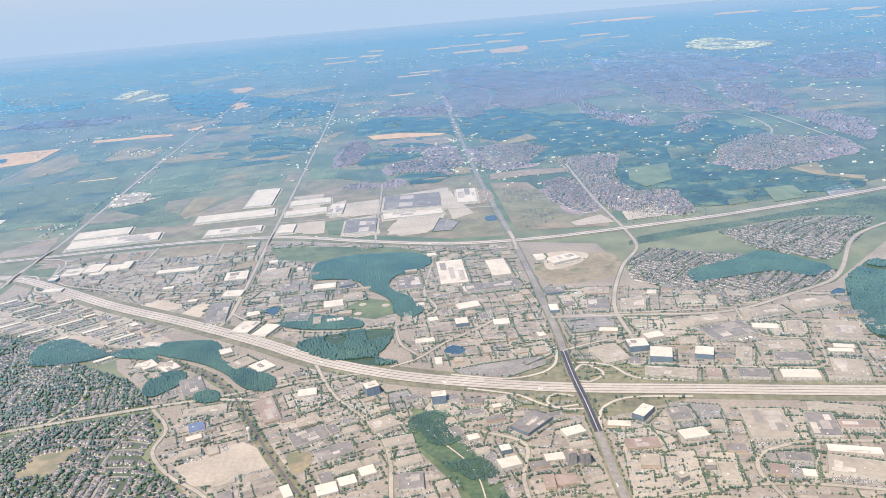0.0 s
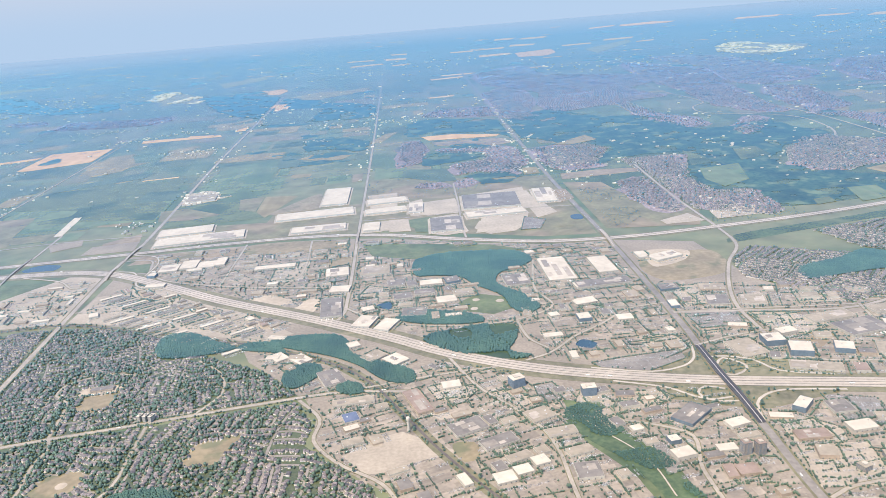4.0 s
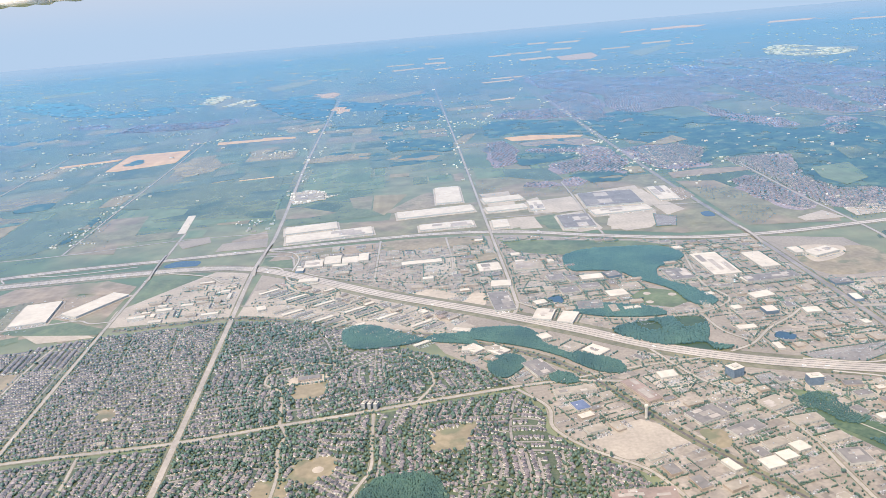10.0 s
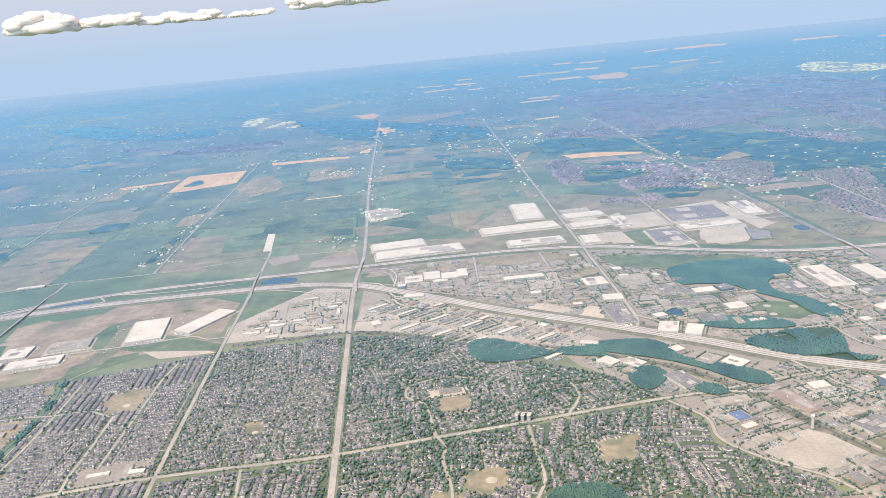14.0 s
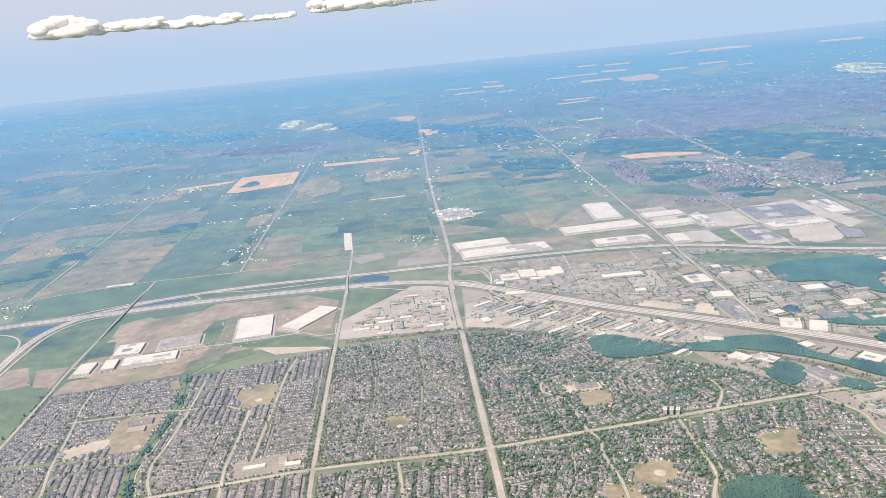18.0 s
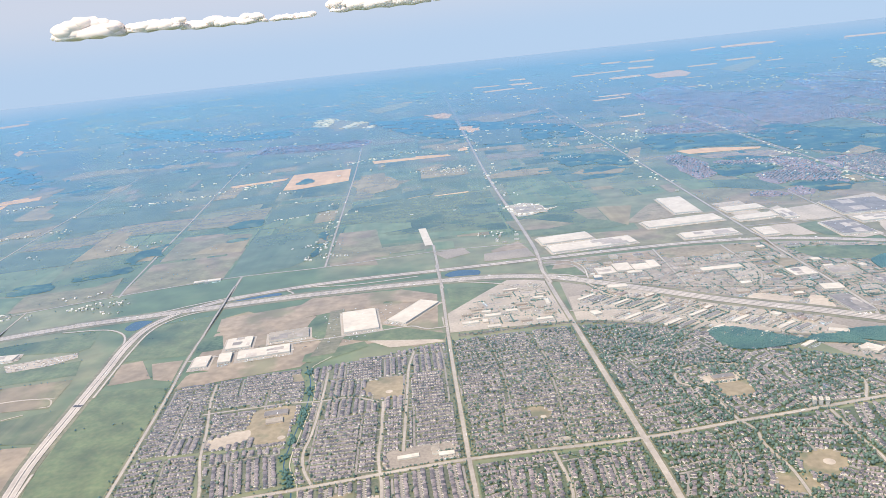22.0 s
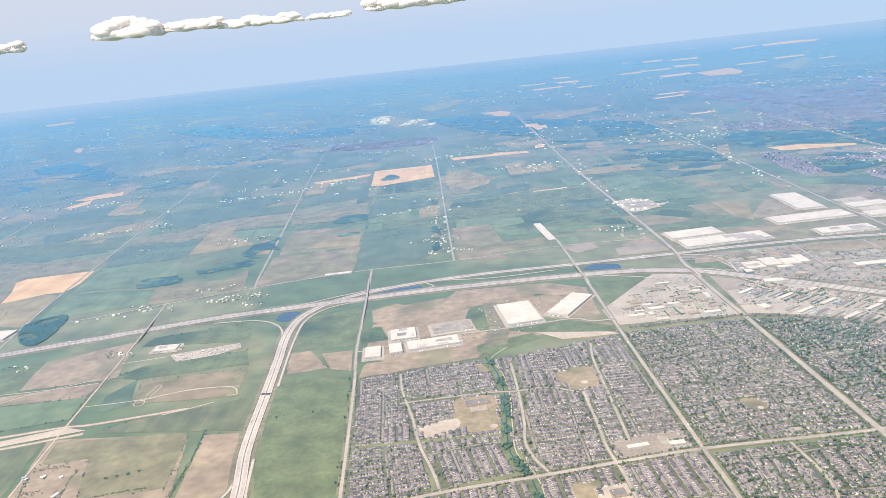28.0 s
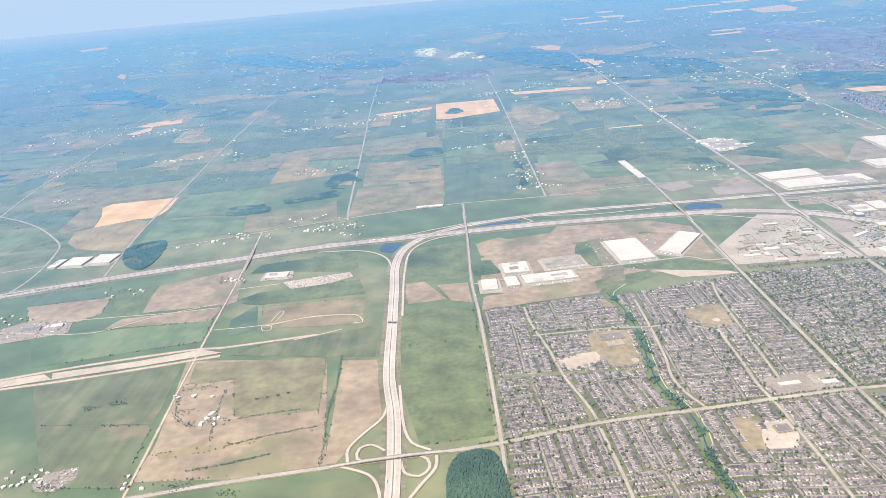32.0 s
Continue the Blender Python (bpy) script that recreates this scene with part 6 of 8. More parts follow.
tower(214, 242.5, 5.0, 3.6, 0, 3.2, M_wallblue, M_white, "office_tower", "blue-glazed office tower with a white roof", 8)
tower(250.5, 197, 2.6, 2.6, 10, 4.0, M_walltan, M_brownroof, "apartment_tower", "brown brick tower block beside a parking lot", 12)
tower(254.5, 196, 2.6, 2.6, 10, 4.0, M_walltan, M_brownroof, "apartment_tower", "brown brick tower block beside a parking lot", 12)
tower(279, 183, 3.0, 3.0, 20, 1.6, M_walltan, M_tanroof, "office_block", "tan office block with stepped floors", 4)
tower(289, 187, 3.0, 3.0, -15, 1.6, M_walltan, M_tanroof, "office_block", "tan office block in a parking lot", 4)
for k in range(3):
    tower(51.6 + 2.2 * k, 257.4 - 0.6 * k, 1.3, 2.6, -20, 2.2, M_wallpale, M_white, "apartment_tower", "white slab apartment tower among houses", 8, 0.18)

# white pipe-shaped water tower beside the railway
wt = tagged(new("water_tower"), "slim white water tower beside the railway", "water tower")
wt.matrix_basis = pose(149.2, 230.8, 0)


def round_v(prof, n=12):
    v = [(r * math.cos(2 * math.pi * i / n), r * math.sin(2 * math.pi * i / n), z) for r, z in prof for i in range(n)]
    f = [(k * n + i, k * n + (i + 1) % n, (k + 1) * n + (i + 1) % n, (k + 1) * n + i) for k in range(len(prof) - 1) for i in range(n)]
    return v, f


part("shaft", *round_v([(0.62, 0), (0.5, 0.6), (0.48, 3.4), (0.6, 3.8)]), M_wallpale, wt)
part("tank", *round_v([(0.6, 3.8), (0.68, 4.1), (0.68, 4.7), (0.5, 4.95), (0.01, 5.05)]), M_white, wt)

# ---- more roads, ramps, lots ----
ROADS = []
note(ROADS, "ramp", [(-311, 428), (-283, 425), (-268, 412), (-261, 389), (-257, 356)])
note(ROADS, "ramp", [(-250, 328), (-254, 388), (-253, 419), (-243, 436), (-219, 446), (-194, 452)])
note(ROADS, "ramp", [(-310, 442), (-265, 447), (-241, 457), (-219, 465), (-194, 470)])
note(ROADS, "ramp", [(-100, 470), (-141, 466), (-179, 471), (-184, 468), (-179, 460), (-189, 455), (-218, 449)])
note(ROADS, "ramp", [(-248, 262), (-249, 240), (-255, 229), (-259, 220), (-258, 212)])
note(ROADS, "ramp", [(-246, 218), (-251, 222), (-255, 220), (-255, 214), (-251, 212)])
note(ROADS, "ramp", [(-240, 212), (-238, 205), (-233, 203), (-230, 207), (-231, 212), (-235, 215)])
note(ROADS, "ramp", [(-245, 262), (-241, 234), (-237, 222), (-230, 217)])
note(ROADS, "ramp", [(-228, 214), (-228, 207), (-232, 199), (-238, 186)])
note(ROADS, "ramp", [(-260, 210), (-250, 205), (-246, 198), (-243, 182)])
note(ROADS, "ramp", [(264, 252), (270, 259), (275, 253), (275, 249), (269, 245), (265, 247)])
note(ROADS, "ramp", [(261, 236), (255, 239), (251, 235), (253, 230), (261, 230)])
note(ROADS, "ramp", [(225, 250), (242, 241), (249, 233), (256, 228), (262, 227)])
note(ROADS, "ramp", [(302, 238), (285, 245), (280, 255), (272, 260), (266, 261)])
note(ROADS, "ramp", [(300, 227), (280, 231), (272, 229), (267, 224), (264, 213)])
note(ROADS, "ramp", [(263, 273), (260, 262), (254, 256), (241, 254), (220, 262)])
note(ROADS, "ramp", [(-21, 446), (-8, 441), (-2, 430), (3, 414), (20, 404)])
note(ROADS, "ramp", [(-18, 477), (-3, 470), (3, 455), (2, 432)])
note(ROADS, "ramp", [(-26, 430), (-34, 420), (-48, 436), (-75, 450)])
note(ROADS, "street", [(167, 284), (176, 256), (187, 237), (194, 221), (196, 208), (196, 190), (198, 100)])
note(ROADS, "street", [(109, 260), (118, 244), (117, 230), (126, 215), (142, 198), (155, 150)])
note(ROADS, "street", [(127, 263), (141, 266), (168, 270), (186, 271), (197, 272)])
note(ROADS, "street", [(197, 274), (208, 279), (221, 292), (234, 301), (251, 315), (268, 318)])
note(ROADS, "street", [(122, 350), (127, 343), (141, 328), (165, 317), (188, 314), (205, 317), (219, 328), (215, 350), (222, 395)])
note(ROADS, "street", [(200, 313), (202, 294), (208, 283)])
note(ROADS, "street", [(196, 232), (213, 226), (231, 217), (239, 209), (235, 191), (236, 150)])
note(ROADS, "street", [(360, 192), (344, 190), (323, 194), (307, 191), (302, 184), (302, 175), (306, 150)])
note(ROADS, "street", [(263, 172), (272, 176), (292, 177), (313, 174), (345, 162)])
note(ROADS, "street", [(268, 306), (296, 303), (322, 299), (344, 296)])
note(ROADS, "street", [(265, 272), (281, 277), (300, 280)])
note(ROADS, "street", [(346, 296), (343, 269), (363, 259), (384, 251), (400, 240)])
note(ROADS, "street", [(362, 259), (352, 238), (322, 245), (300, 253), (298, 276)])
note(ROADS, "street", [(325, 193), (314, 174)])
note(ROADS, "street", [(-19, 466), (-3, 462), (4, 436), (19, 418), (51, 401), (81, 390), (108, 382), (122, 377)])
note(ROADS, "street", [(-18, 380), (10, 376), (37, 357), (63, 337), (90, 318)])
note(ROADS, "street", [(53, 478), (51, 399)])
note(ROADS, "street", [(95, 472), (95, 410), (87, 391)])
note(ROADS, "street", [(-83, 375), (-94, 375), (-102, 381), (-129, 377), (-166, 373), (-216, 362)])
note(ROADS, "street", [(196, 600), (194, 535), (191, 474), (191, 449)])
note(ROADS, "street", [(125, 510), (173, 508), (194, 512), (271, 500)])
note(ROADS, "gravel", [(-460, 276), (-424, 286), (-391, 295), (-342, 305), (-331, 305), (-288, 313)])
note(ROADS, "gravel", [(-460, 268), (-420, 277), (-392, 282), (-329, 297)])
note(ROADS, "track", [(-316, 326), (-293, 334), (-270, 333)])
note(ROADS, "track", [(-347, 352), (-372, 349), (-402, 348), (-423, 347)])
note(ROADS, "track", [(-322, 380), (-345, 376)])
note(ROADS, "street", [(-650, 590), (-594, 564), (-548, 532), (-509, 491), (-496, 471), (-484, 418), (-485, 384)])
note(ROADS, "street", [(-594, 564), (-611, 643), (-625, 731), (-668, 1013), (-760, 1800)])
KINDS = {"ramp": ("ramp", 1.0, M_ramp, "curving pale freeway ramp", 0.14, 0.8), "street": ("street", 1.2, M_street, "grey street between business lots", 0.10, 0.6),
         "gravel": ("gravel_road", 1.7, M_track, "unfinished pale gravel road", 0.09, 1.5), "track": ("track", 0.6, M_gravel, "pale farm track", 0.09, None)}
for n_road, (kind, pts) in enumerate(ROADS):
    nm, wd, m, lab, z, vg = KINDS[kind]
    road(nm, pts, wd, m, lab, z + 0.0011 * (n_road % 40), vg, 4.0)
    KEEP_OUT.append((spline(pts, 2.5), wd * 0.6 + 0.5))


def deck(pts, width, z, label, mat):
    """A bridge: a deck with parapets on piers, and its approach ramps."""
    p = spline(pts, 2.0)
    s = np.linspace(0, 1, len(p))
    h = z * np.clip(np.minimum(s, 1 - s) / 0.3, 0, 1) ** 0.8
    top = tagged(new("bridge"), label, "bridge")
    v, f = ribbon_geo(p, width, 0.14, 0.16, h)
    part("bridge_deck", v, f, mat, top)
    if width > 1.6:
        v, f = ribbon_geo(p, 0.22, 0.2, 0.05, h)
        part("median", v, f, M_concrete, top)
    for sgn in (-1, 1):
        v, f = ribbon_geo(offset(p, sgn * width * 0.49), 0.08, 0.25, 0.12, h)
        part("parapet", v, f, M_barrier, top)
    for u in (0.4, 0.5, 0.6):
        i = int(u * (len(p) - 1))
        x, y = p[i]
        part("pier", box_v(x - 0.15, x + 0.15, y - 0.15, y + 0.15, 0, h[i]), BOX_F, M_barrier, top)


deck([(263, 212), (263.5, 228), (264, 250), (265.5, 272)], 2.7, 0.7, "freshly paved dark road bridge over the freeway", M_newasphalt)
deck([(270, 404), (271, 422), (271.5, 440)], 2.4, 0.6, "road bridge over the northern freeway", M_street)
deck([(-20.5, 430), (-21.5, 442), (-22, 452)], 2.2, 0.6, "road bridge over the freeway", M_street)
deck([(-21, 468), (-20.5, 482), (-20, 496)], 2.0, 0.6, "road bridge over the northern freeway", M_street)
deck([(-224, 216), (-244, 213), (-264, 210)], 1.7, 0.6, "road bridge over the toll freeway", M_street)
deck([(-218.5, 400), (-220.5, 445), (-223.5, 490)], 1.3, 0.7, "country road bridge over the freeway junction", M_street)
deck([(-84.5, 440), (-86.5, 462), (-88.5, 492)], 1.4, 0.6, "road bridge over the freeway", M_street)
deck([(123.4, 456), (124, 474), (124.4, 490)], 1.5, 0.6, "road bridge over the northern freeway", M_street)
deck([(-349, 404), (-351, 426), (-354, 446)], 0.9, 0.6, "farm road bridge over the freeway", M_street)
tagged(ribbon("underpass_road", [(-256.2, 321.4), (-254, 321), (-251.8, 320.6)], 2.0, 0.2, M_newasphalt, None, 0.02), "dark repaired strip across the freeway", "road", kind="structure")

LOTS = []
note(LOTS, "gravel", [(65, 366), (79, 379), (93, 370), (86, 353)])
note(LOTS, "gravel", [(94, 349), (102, 367), (108, 366), (105, 346)])
note(LOTS, "dry", [(105, 434), (120, 433), (120, 415), (107, 417)])
note(LOTS, "bare", [(127, 219), (143, 229), (147, 230), (165, 214), (154, 212), (140, 207), (135, 207)])
note(LOTS, "bare", [(157, 240), (171, 243), (173, 238), (160, 235)])
note(LOTS, "dry", [(163, 219), (170, 219), (171, 210), (166, 208)])
note(LOTS, "lawn", [(176, 342), (187, 352), (201, 343), (204, 331), (191, 324), (180, 330)])
note(LOTS, "gravel", [(176, 292), (185, 302), (189, 296), (182, 287)])
note(LOTS, "lawn", [(-19, 470), (-3, 464), (2, 437), (-19, 446)])
note(LOTS, "lawn", [(-80, 399), (-82, 439), (-51, 435), (-63, 409)])
note(LOTS, "lawn", [(204, 240), (216, 236), (217, 217), (227, 193), (232, 150), (222, 150), (215, 192), (205, 213)])
note(LOTS, "water", [(-272, 423), (-270, 435), (-259, 433), (-264, 419)])
note(LOTS, "water", [(-217, 457), (-205, 466), (-192, 466), (-186, 461), (-190, 457), (-201, 455)])
note(LOTS, "water", [(-83, 466), (-76, 474), (-61, 470), (-62, 460), (-76, 460)])
note(LOTS, "water", [(391, 300), (397, 305), (399, 303), (395, 297)])
note(LOTS, "water", [(219, 283), (223, 288), (228, 283), (225, 279)])
note(LOTS, "water", [(137, 349), (143, 353), (145, 347), (143, 342)])
note(LOTS, "water", [(262, 476), (268, 478), (268, 466), (262, 466)])
note(LOTS, "dry", [(278, 346), (312, 350), (315, 384), (276, 376)])
note(LOTS, "gravel", [(280, 366), (298, 372), (305, 386), (285, 392)])
note(LOTS, "soil", [(-118, 368), (-86, 372), (-84, 358), (-100, 352)])
note(LOTS, "soil", [(-210, 333), (-190, 336), (-155, 341), (-150, 352), (-210, 346)])
note(LOTS, "soil", [(-150, 414), (-120, 418), (-118, 446), (-165, 446), (-175, 425)])
note(LOTS, "dry", [(53, 552), (58, 560), (89, 606), (92, 560), (64, 551)])
note(LOTS, "dry", [(56, 456), (57, 476), (110, 468), (118, 450)])
note(LOTS, "soil", [(-16, 456), (50, 456), (50, 474), (-10, 474)])
note(LOTS, "lawn", [(127, 456), (203, 430), (222, 414), (157, 416), (134, 428)])
note(LOTS, "lawn", [(-18, 540), (56, 545), (54, 600), (-24, 610)])
note(LOTS, "scrub", [(276, 440), (330, 430), (345, 470), (316, 480), (305, 560), (278, 570)])
note(LOTS, "lawn", [(172, 505), (174, 480), (160, 480), (150, 500)])
note(LOTS, "pave", [(178, 250), (186, 252), (196, 242), (187, 236)])
note(LOTS, "tarmac", [(196, 253), (203, 254), (206, 245), (203, 240), (196, 241)])
note(LOTS, "pave", [(211, 244), (218, 241), (223, 231), (212, 232), (208, 238)])
note(LOTS, "pave", [(225, 241), (238, 240), (243, 234), (229, 226), (220, 232)])
note(LOTS, "pave", [(297, 299), (315, 294), (326, 279), (310, 272), (299, 281)])
note(LOTS, "pave", [(268, 211), (275, 216), (285, 205), (283, 197), (267, 200)])
note(LOTS, "pave", [(267, 198), (288, 196), (284, 174), (263, 177)])
note(LOTS, "tarmac", [(290, 226), (306, 220), (304, 208), (289, 208)])
note(LOTS, "pave", [(325, 214), (330, 211), (323, 192), (317, 193)])
note(LOTS, "pave", [(291, 194), (299, 193), (296, 176), (287, 176)])
note(LOTS, "tarmac", [(306, 191), (322, 190), (316, 176), (303, 176)])
note(LOTS, "tarmac", [(272, 306), (294, 303), (292, 286), (273, 287)])
note(LOTS, "pave", [(276, 335), (291, 336), (286, 312), (276, 311)])
note(LOTS, "pave", [(304, 297), (313, 295), (311, 283), (302, 283)])
note(LOTS, "earth", [(314, 277), (320, 269), (309, 259), (304, 263)])
note(LOTS, "pave", [(348, 279), (366, 277), (363, 264), (348, 265)])
note(LOTS, "pave", [(245, 278), (260, 284), (263, 271), (249, 263)])
note(LOTS, "tarmac", [(225, 211), (229, 207), (231, 192), (224, 190)])
note(LOTS, "pave", [(212, 230), (218, 232), (221, 220), (214, 215)])
note(LOTS, "tarmac", [(221, 266), (234, 268), (257, 270), (257, 262), (241, 255), (226, 257)])
note(LOTS, "pave", [(157, 260), (167, 262), (176, 254), (169, 245), (160, 250)])
note(LOTS, "pave", [(327, 318), (336, 309), (345, 299), (323, 302)])
note(LOTS, "tarmac", [(484, 470), (505, 475), (496, 449), (474, 443)])
note(LOTS, "pave", [(0, 414), (19, 415), (33, 394), (26, 383), (4, 398)])
note(LOTS, "pave", [(79, 426), (98, 431), (97, 399), (78, 395)])
note(LOTS, "tarmac", [(112, 415), (120, 418), (121, 392), (111, 388)])
note(LOTS, "pave", [(133, 378), (146, 370), (137, 360), (127, 362)])
note(LOTS, "earth", [(-50, 513), (-29, 531), (-24, 508), (-46, 496)])
note(LOTS, "slab", [(206, 492), (237, 491), (230, 460), (198, 456)])
note(LOTS, "slab", [(159, 551), (169, 558), (169, 518), (160, 517)])
note(LOTS, "slab", [(240, 509), (252, 515), (256, 488), (241, 478)])
note(LOTS, "slab", [(134, 504), (154, 505), (153, 482), (134, 479)])
note(LOTS, "slab", [(171, 546), (194, 547), (194, 508), (169, 510)])
note(LOTS, "slab", [(173, 489), (191, 498), (194, 462), (180, 461)])
note(LOTS, "slab", [(128, 584), (151, 586), (150, 522), (132, 521)])
note(LOTS, "slab", [(199, 557), (247, 555), (249, 506), (198, 495)])
note(LOTS, "yard", [(-90, 522), (-69, 529), (-64, 513), (-81, 503)])
note(LOTS, "yard", [(-55, 507), (-25, 511), (-22, 489), (-56, 488)])
note(LOTS, "strip", [(-96, 545), (-90, 545), (-96, 600), (-102, 600)])
note(LOTS, "slab", [(198, 556), (246, 568), (242, 514), (195, 492)])
note(LOTS, "slab", [(203, 483), (234, 487), (236, 472), (222, 453), (206, 451), (198, 467)])
note(LOTS, "tarmac", [(233, 483), (245, 472), (238, 453), (226, 454)])
note(LOTS, "slab", [(157, 545), (193, 551), (193, 511), (159, 510)])
note(LOTS, "slab", [(171, 501), (191, 507), (193, 460), (179, 457), (170, 463)])
note(LOTS, "lawn", [(159, 499), (170, 501), (171, 467), (161, 470)])
note(LOTS, "slab", [(144, 506), (157, 504), (158, 474), (144, 476)])
note(LOTS, "scrub", [(251, 473), (257, 475), (262, 461), (258, 453), (248, 453)])
note(LOTS, "earth", [(255, 552), (275, 548), (275, 520), (264, 512), (256, 519)])
note(LOTS, "slab", [(346, 456), (381, 461), (378, 441), (344, 438)])
note(LOTS, "slab", [(311, 446), (332, 456), (336, 437), (312, 437)])
LOT_KIND = {"bare": (M_plaza, "broad empty paved lot"), "slab": (M_slab, "pale concrete yard round a warehouse"), "gravel": (M_gravel, "pale bare gravel lot"), "dry": (M_drygrass, "dry yellow grass lot"), "lawn": (M_grass, "mown green grass"), "water": (M_water, "small blue storm pond"), "soil": (M_soil, "bare brown earth"), "pave": (M_plaza, "pale paved parking lot edged with trees"), "tarmac": (M_asphalt, "grey tarmac parking lot edged with trees"), "earth": (M_soil, "bare brown earth"), "yard": (M_lot, "paved storage yard"), "scrub": (M_pasture, "rough grass with bushes"), "strip": (M_white, "long pale paved strip in a field")}
for n_lot, (kind, pts) in enumerate(LOTS):
    m, lab = LOT_KIND[kind]
    ob = sheet("pond" if kind == "water" else "lot", pts, 0.042 + 0.0012 * n_lot, m, kind not in ("strip", "soil", "lawn", "scrub", "pave", "tarmac", "earth", "yard", "slab", "bare"), 3.0)
    tagged(ob, lab, "pond" if kind == "water" else "lot", kind="structure")

# ball diamonds
def diamond(x, y, r):
    n = 20
    pts = [(x + r * math.cos(a), y + r * math.sin(a)) for a in np.linspace(0, 6.28, n, endpoint=False)]
    tagged(sheet("ball_diamond", pts, 0.064, M_gravel), "pale sand infield of a ball diamond", "ball diamond", kind="structure")


for x, y, r in ((38, 219, 1.9), (-110, 304, 1.6), (-151, 272, 1.6), (-48, 268, 1.2), (185, 344, 1.8), (183, 333, 1.8), (196, 340, 2.0)):
    diamond(x, y, r)

# fields with a place of their own
FIELDS = []
note(FIELDS, "grass", [(-255, 424), (-221, 432), (-218.5, 371), (-252, 370)])
note(FIELDS, "soil", [(-252, 367), (-242, 370), (-229, 345), (-249, 341)])
note(FIELDS, "soil", [(-235, 364), (-219, 365), (-216.5, 339), (-227, 343)])
note(FIELDS, "grass", [(-250, 336), (-216, 332), (-213, 300), (-248, 296)])
note(FIELDS, "grass", [(-248, 296), (-213, 300), (-208, 224), (-234, 220), (-243, 254)])
note(FIELDS, "wheat", [(-170, 1010), (-70, 1003), (-65, 987), (-165, 985)])
note(FIELDS, "crop", [(-160, 560), (-30, 570), (-34, 650), (-166, 640)])
note(FIELDS, "grass", [(-160, 660), (-40, 670), (-44, 720), (-168, 710)])
note(FIELDS, "pasture", [(-160, 528), (-92, 536), (-92, 555), (-160, 550)])
note(FIELDS, "soil", [(-343, 294), (-279, 288), (-265, 210), (-297, 206), (-331, 207), (-331, 228)])
note(FIELDS, "meadow", [(-409, 284), (-379, 286), (-344, 291), (-339, 255), (-338, 243), (-386, 246)])
note(FIELDS, "meadow", [(-386, 246), (-338, 242), (-334, 212), (-333, 204), (-362, 206)])
note(FIELDS, "pasture", [(-338, 291), (-285, 290), (-279, 288), (-274, 244), (-307, 245), (-316, 274), (-318, 274), (-331, 272), (-335, 273)])
note(FIELDS, "soil", [(-338, 270), (-317, 268), (-313, 244), (-313, 230), (-331, 228)])
note(FIELDS, "soil", [(-309, 240), (-275, 247), (-273, 237), (-311, 230)])
note(FIELDS, "soil", [(-330, 222), (-272, 234), (-268, 211), (-297, 207), (-331, 207)])
note(FIELDS, "hay", [(-329, 223), (-291, 230), (-292, 227), (-326, 219)])
note(FIELDS, "soil", [(-272, 286), (-257, 285), (-247, 242), (-257, 225), (-262, 212), (-266, 212), (-268, 239)])
note(FIELDS, "crop", [(-437, 331), (-400, 332), (-345, 337), (-343, 313), (-416, 296)])
note(FIELDS, "soil", [(-460, 369), (-416, 377), (-411, 354), (-419, 345), (-447, 347)])
note(FIELDS, "soil", [(-396, 345), (-345, 352), (-347, 336), (-400, 334)])
note(FIELDS, "soil", [(-390, 351), (-393, 389), (-350, 408), (-348, 390), (-345, 355)])
note(FIELDS, "grass", [(-414, 378), (-395, 390), (-387, 348), (-403, 350)])
note(FIELDS, "maize", [(-336, 335), (-327, 352), (-319, 322), (-332, 317)])
note(FIELDS, "pasture", [(-324, 349), (-271, 354), (-268, 322), (-317, 323)])
note(FIELDS, "grass", [(-343, 357), (-331, 369), (-278, 379), (-272, 359), (-326, 352)])
note(FIELDS, "grass", [(-344, 399), (-341, 412), (-286, 424), (-281, 397), (-287, 393)])
note(FIELDS, "meadow", [(-325, 297), (-310, 306), (-275, 315), (-260, 320), (-255, 287), (-285, 291)])
note(FIELDS, "maize", [(-474, 391), (-423, 391), (-419, 375), (-461, 371)])
note(FIELDS, "soil", [(-344, 354), (-348, 383), (-346, 389), (-340, 359)])
FIELD_KIND = {"maize": (M_maize, "dark green maize field"), "meadow": (M_meadow, "streaky green meadow"), "grass": (M_grass, "green rough meadow"), "soil": (M_soil, "bare brown ploughed field"), "crop": (M_crop, "dark green crop field"), "hay": (M_hay, "dry tan hay field"), "wheat": (M_wheat, "golden ripe wheat field"), "pasture": (M_pasture, "pale green pasture")}
for n_field, (kind, pts) in enumerate(FIELDS):
    m, lab = FIELD_KIND[kind]
    tagged(sheet("field", pts, 0.05 + 0.0008 * n_field, m), lab, "field", kind="structure")

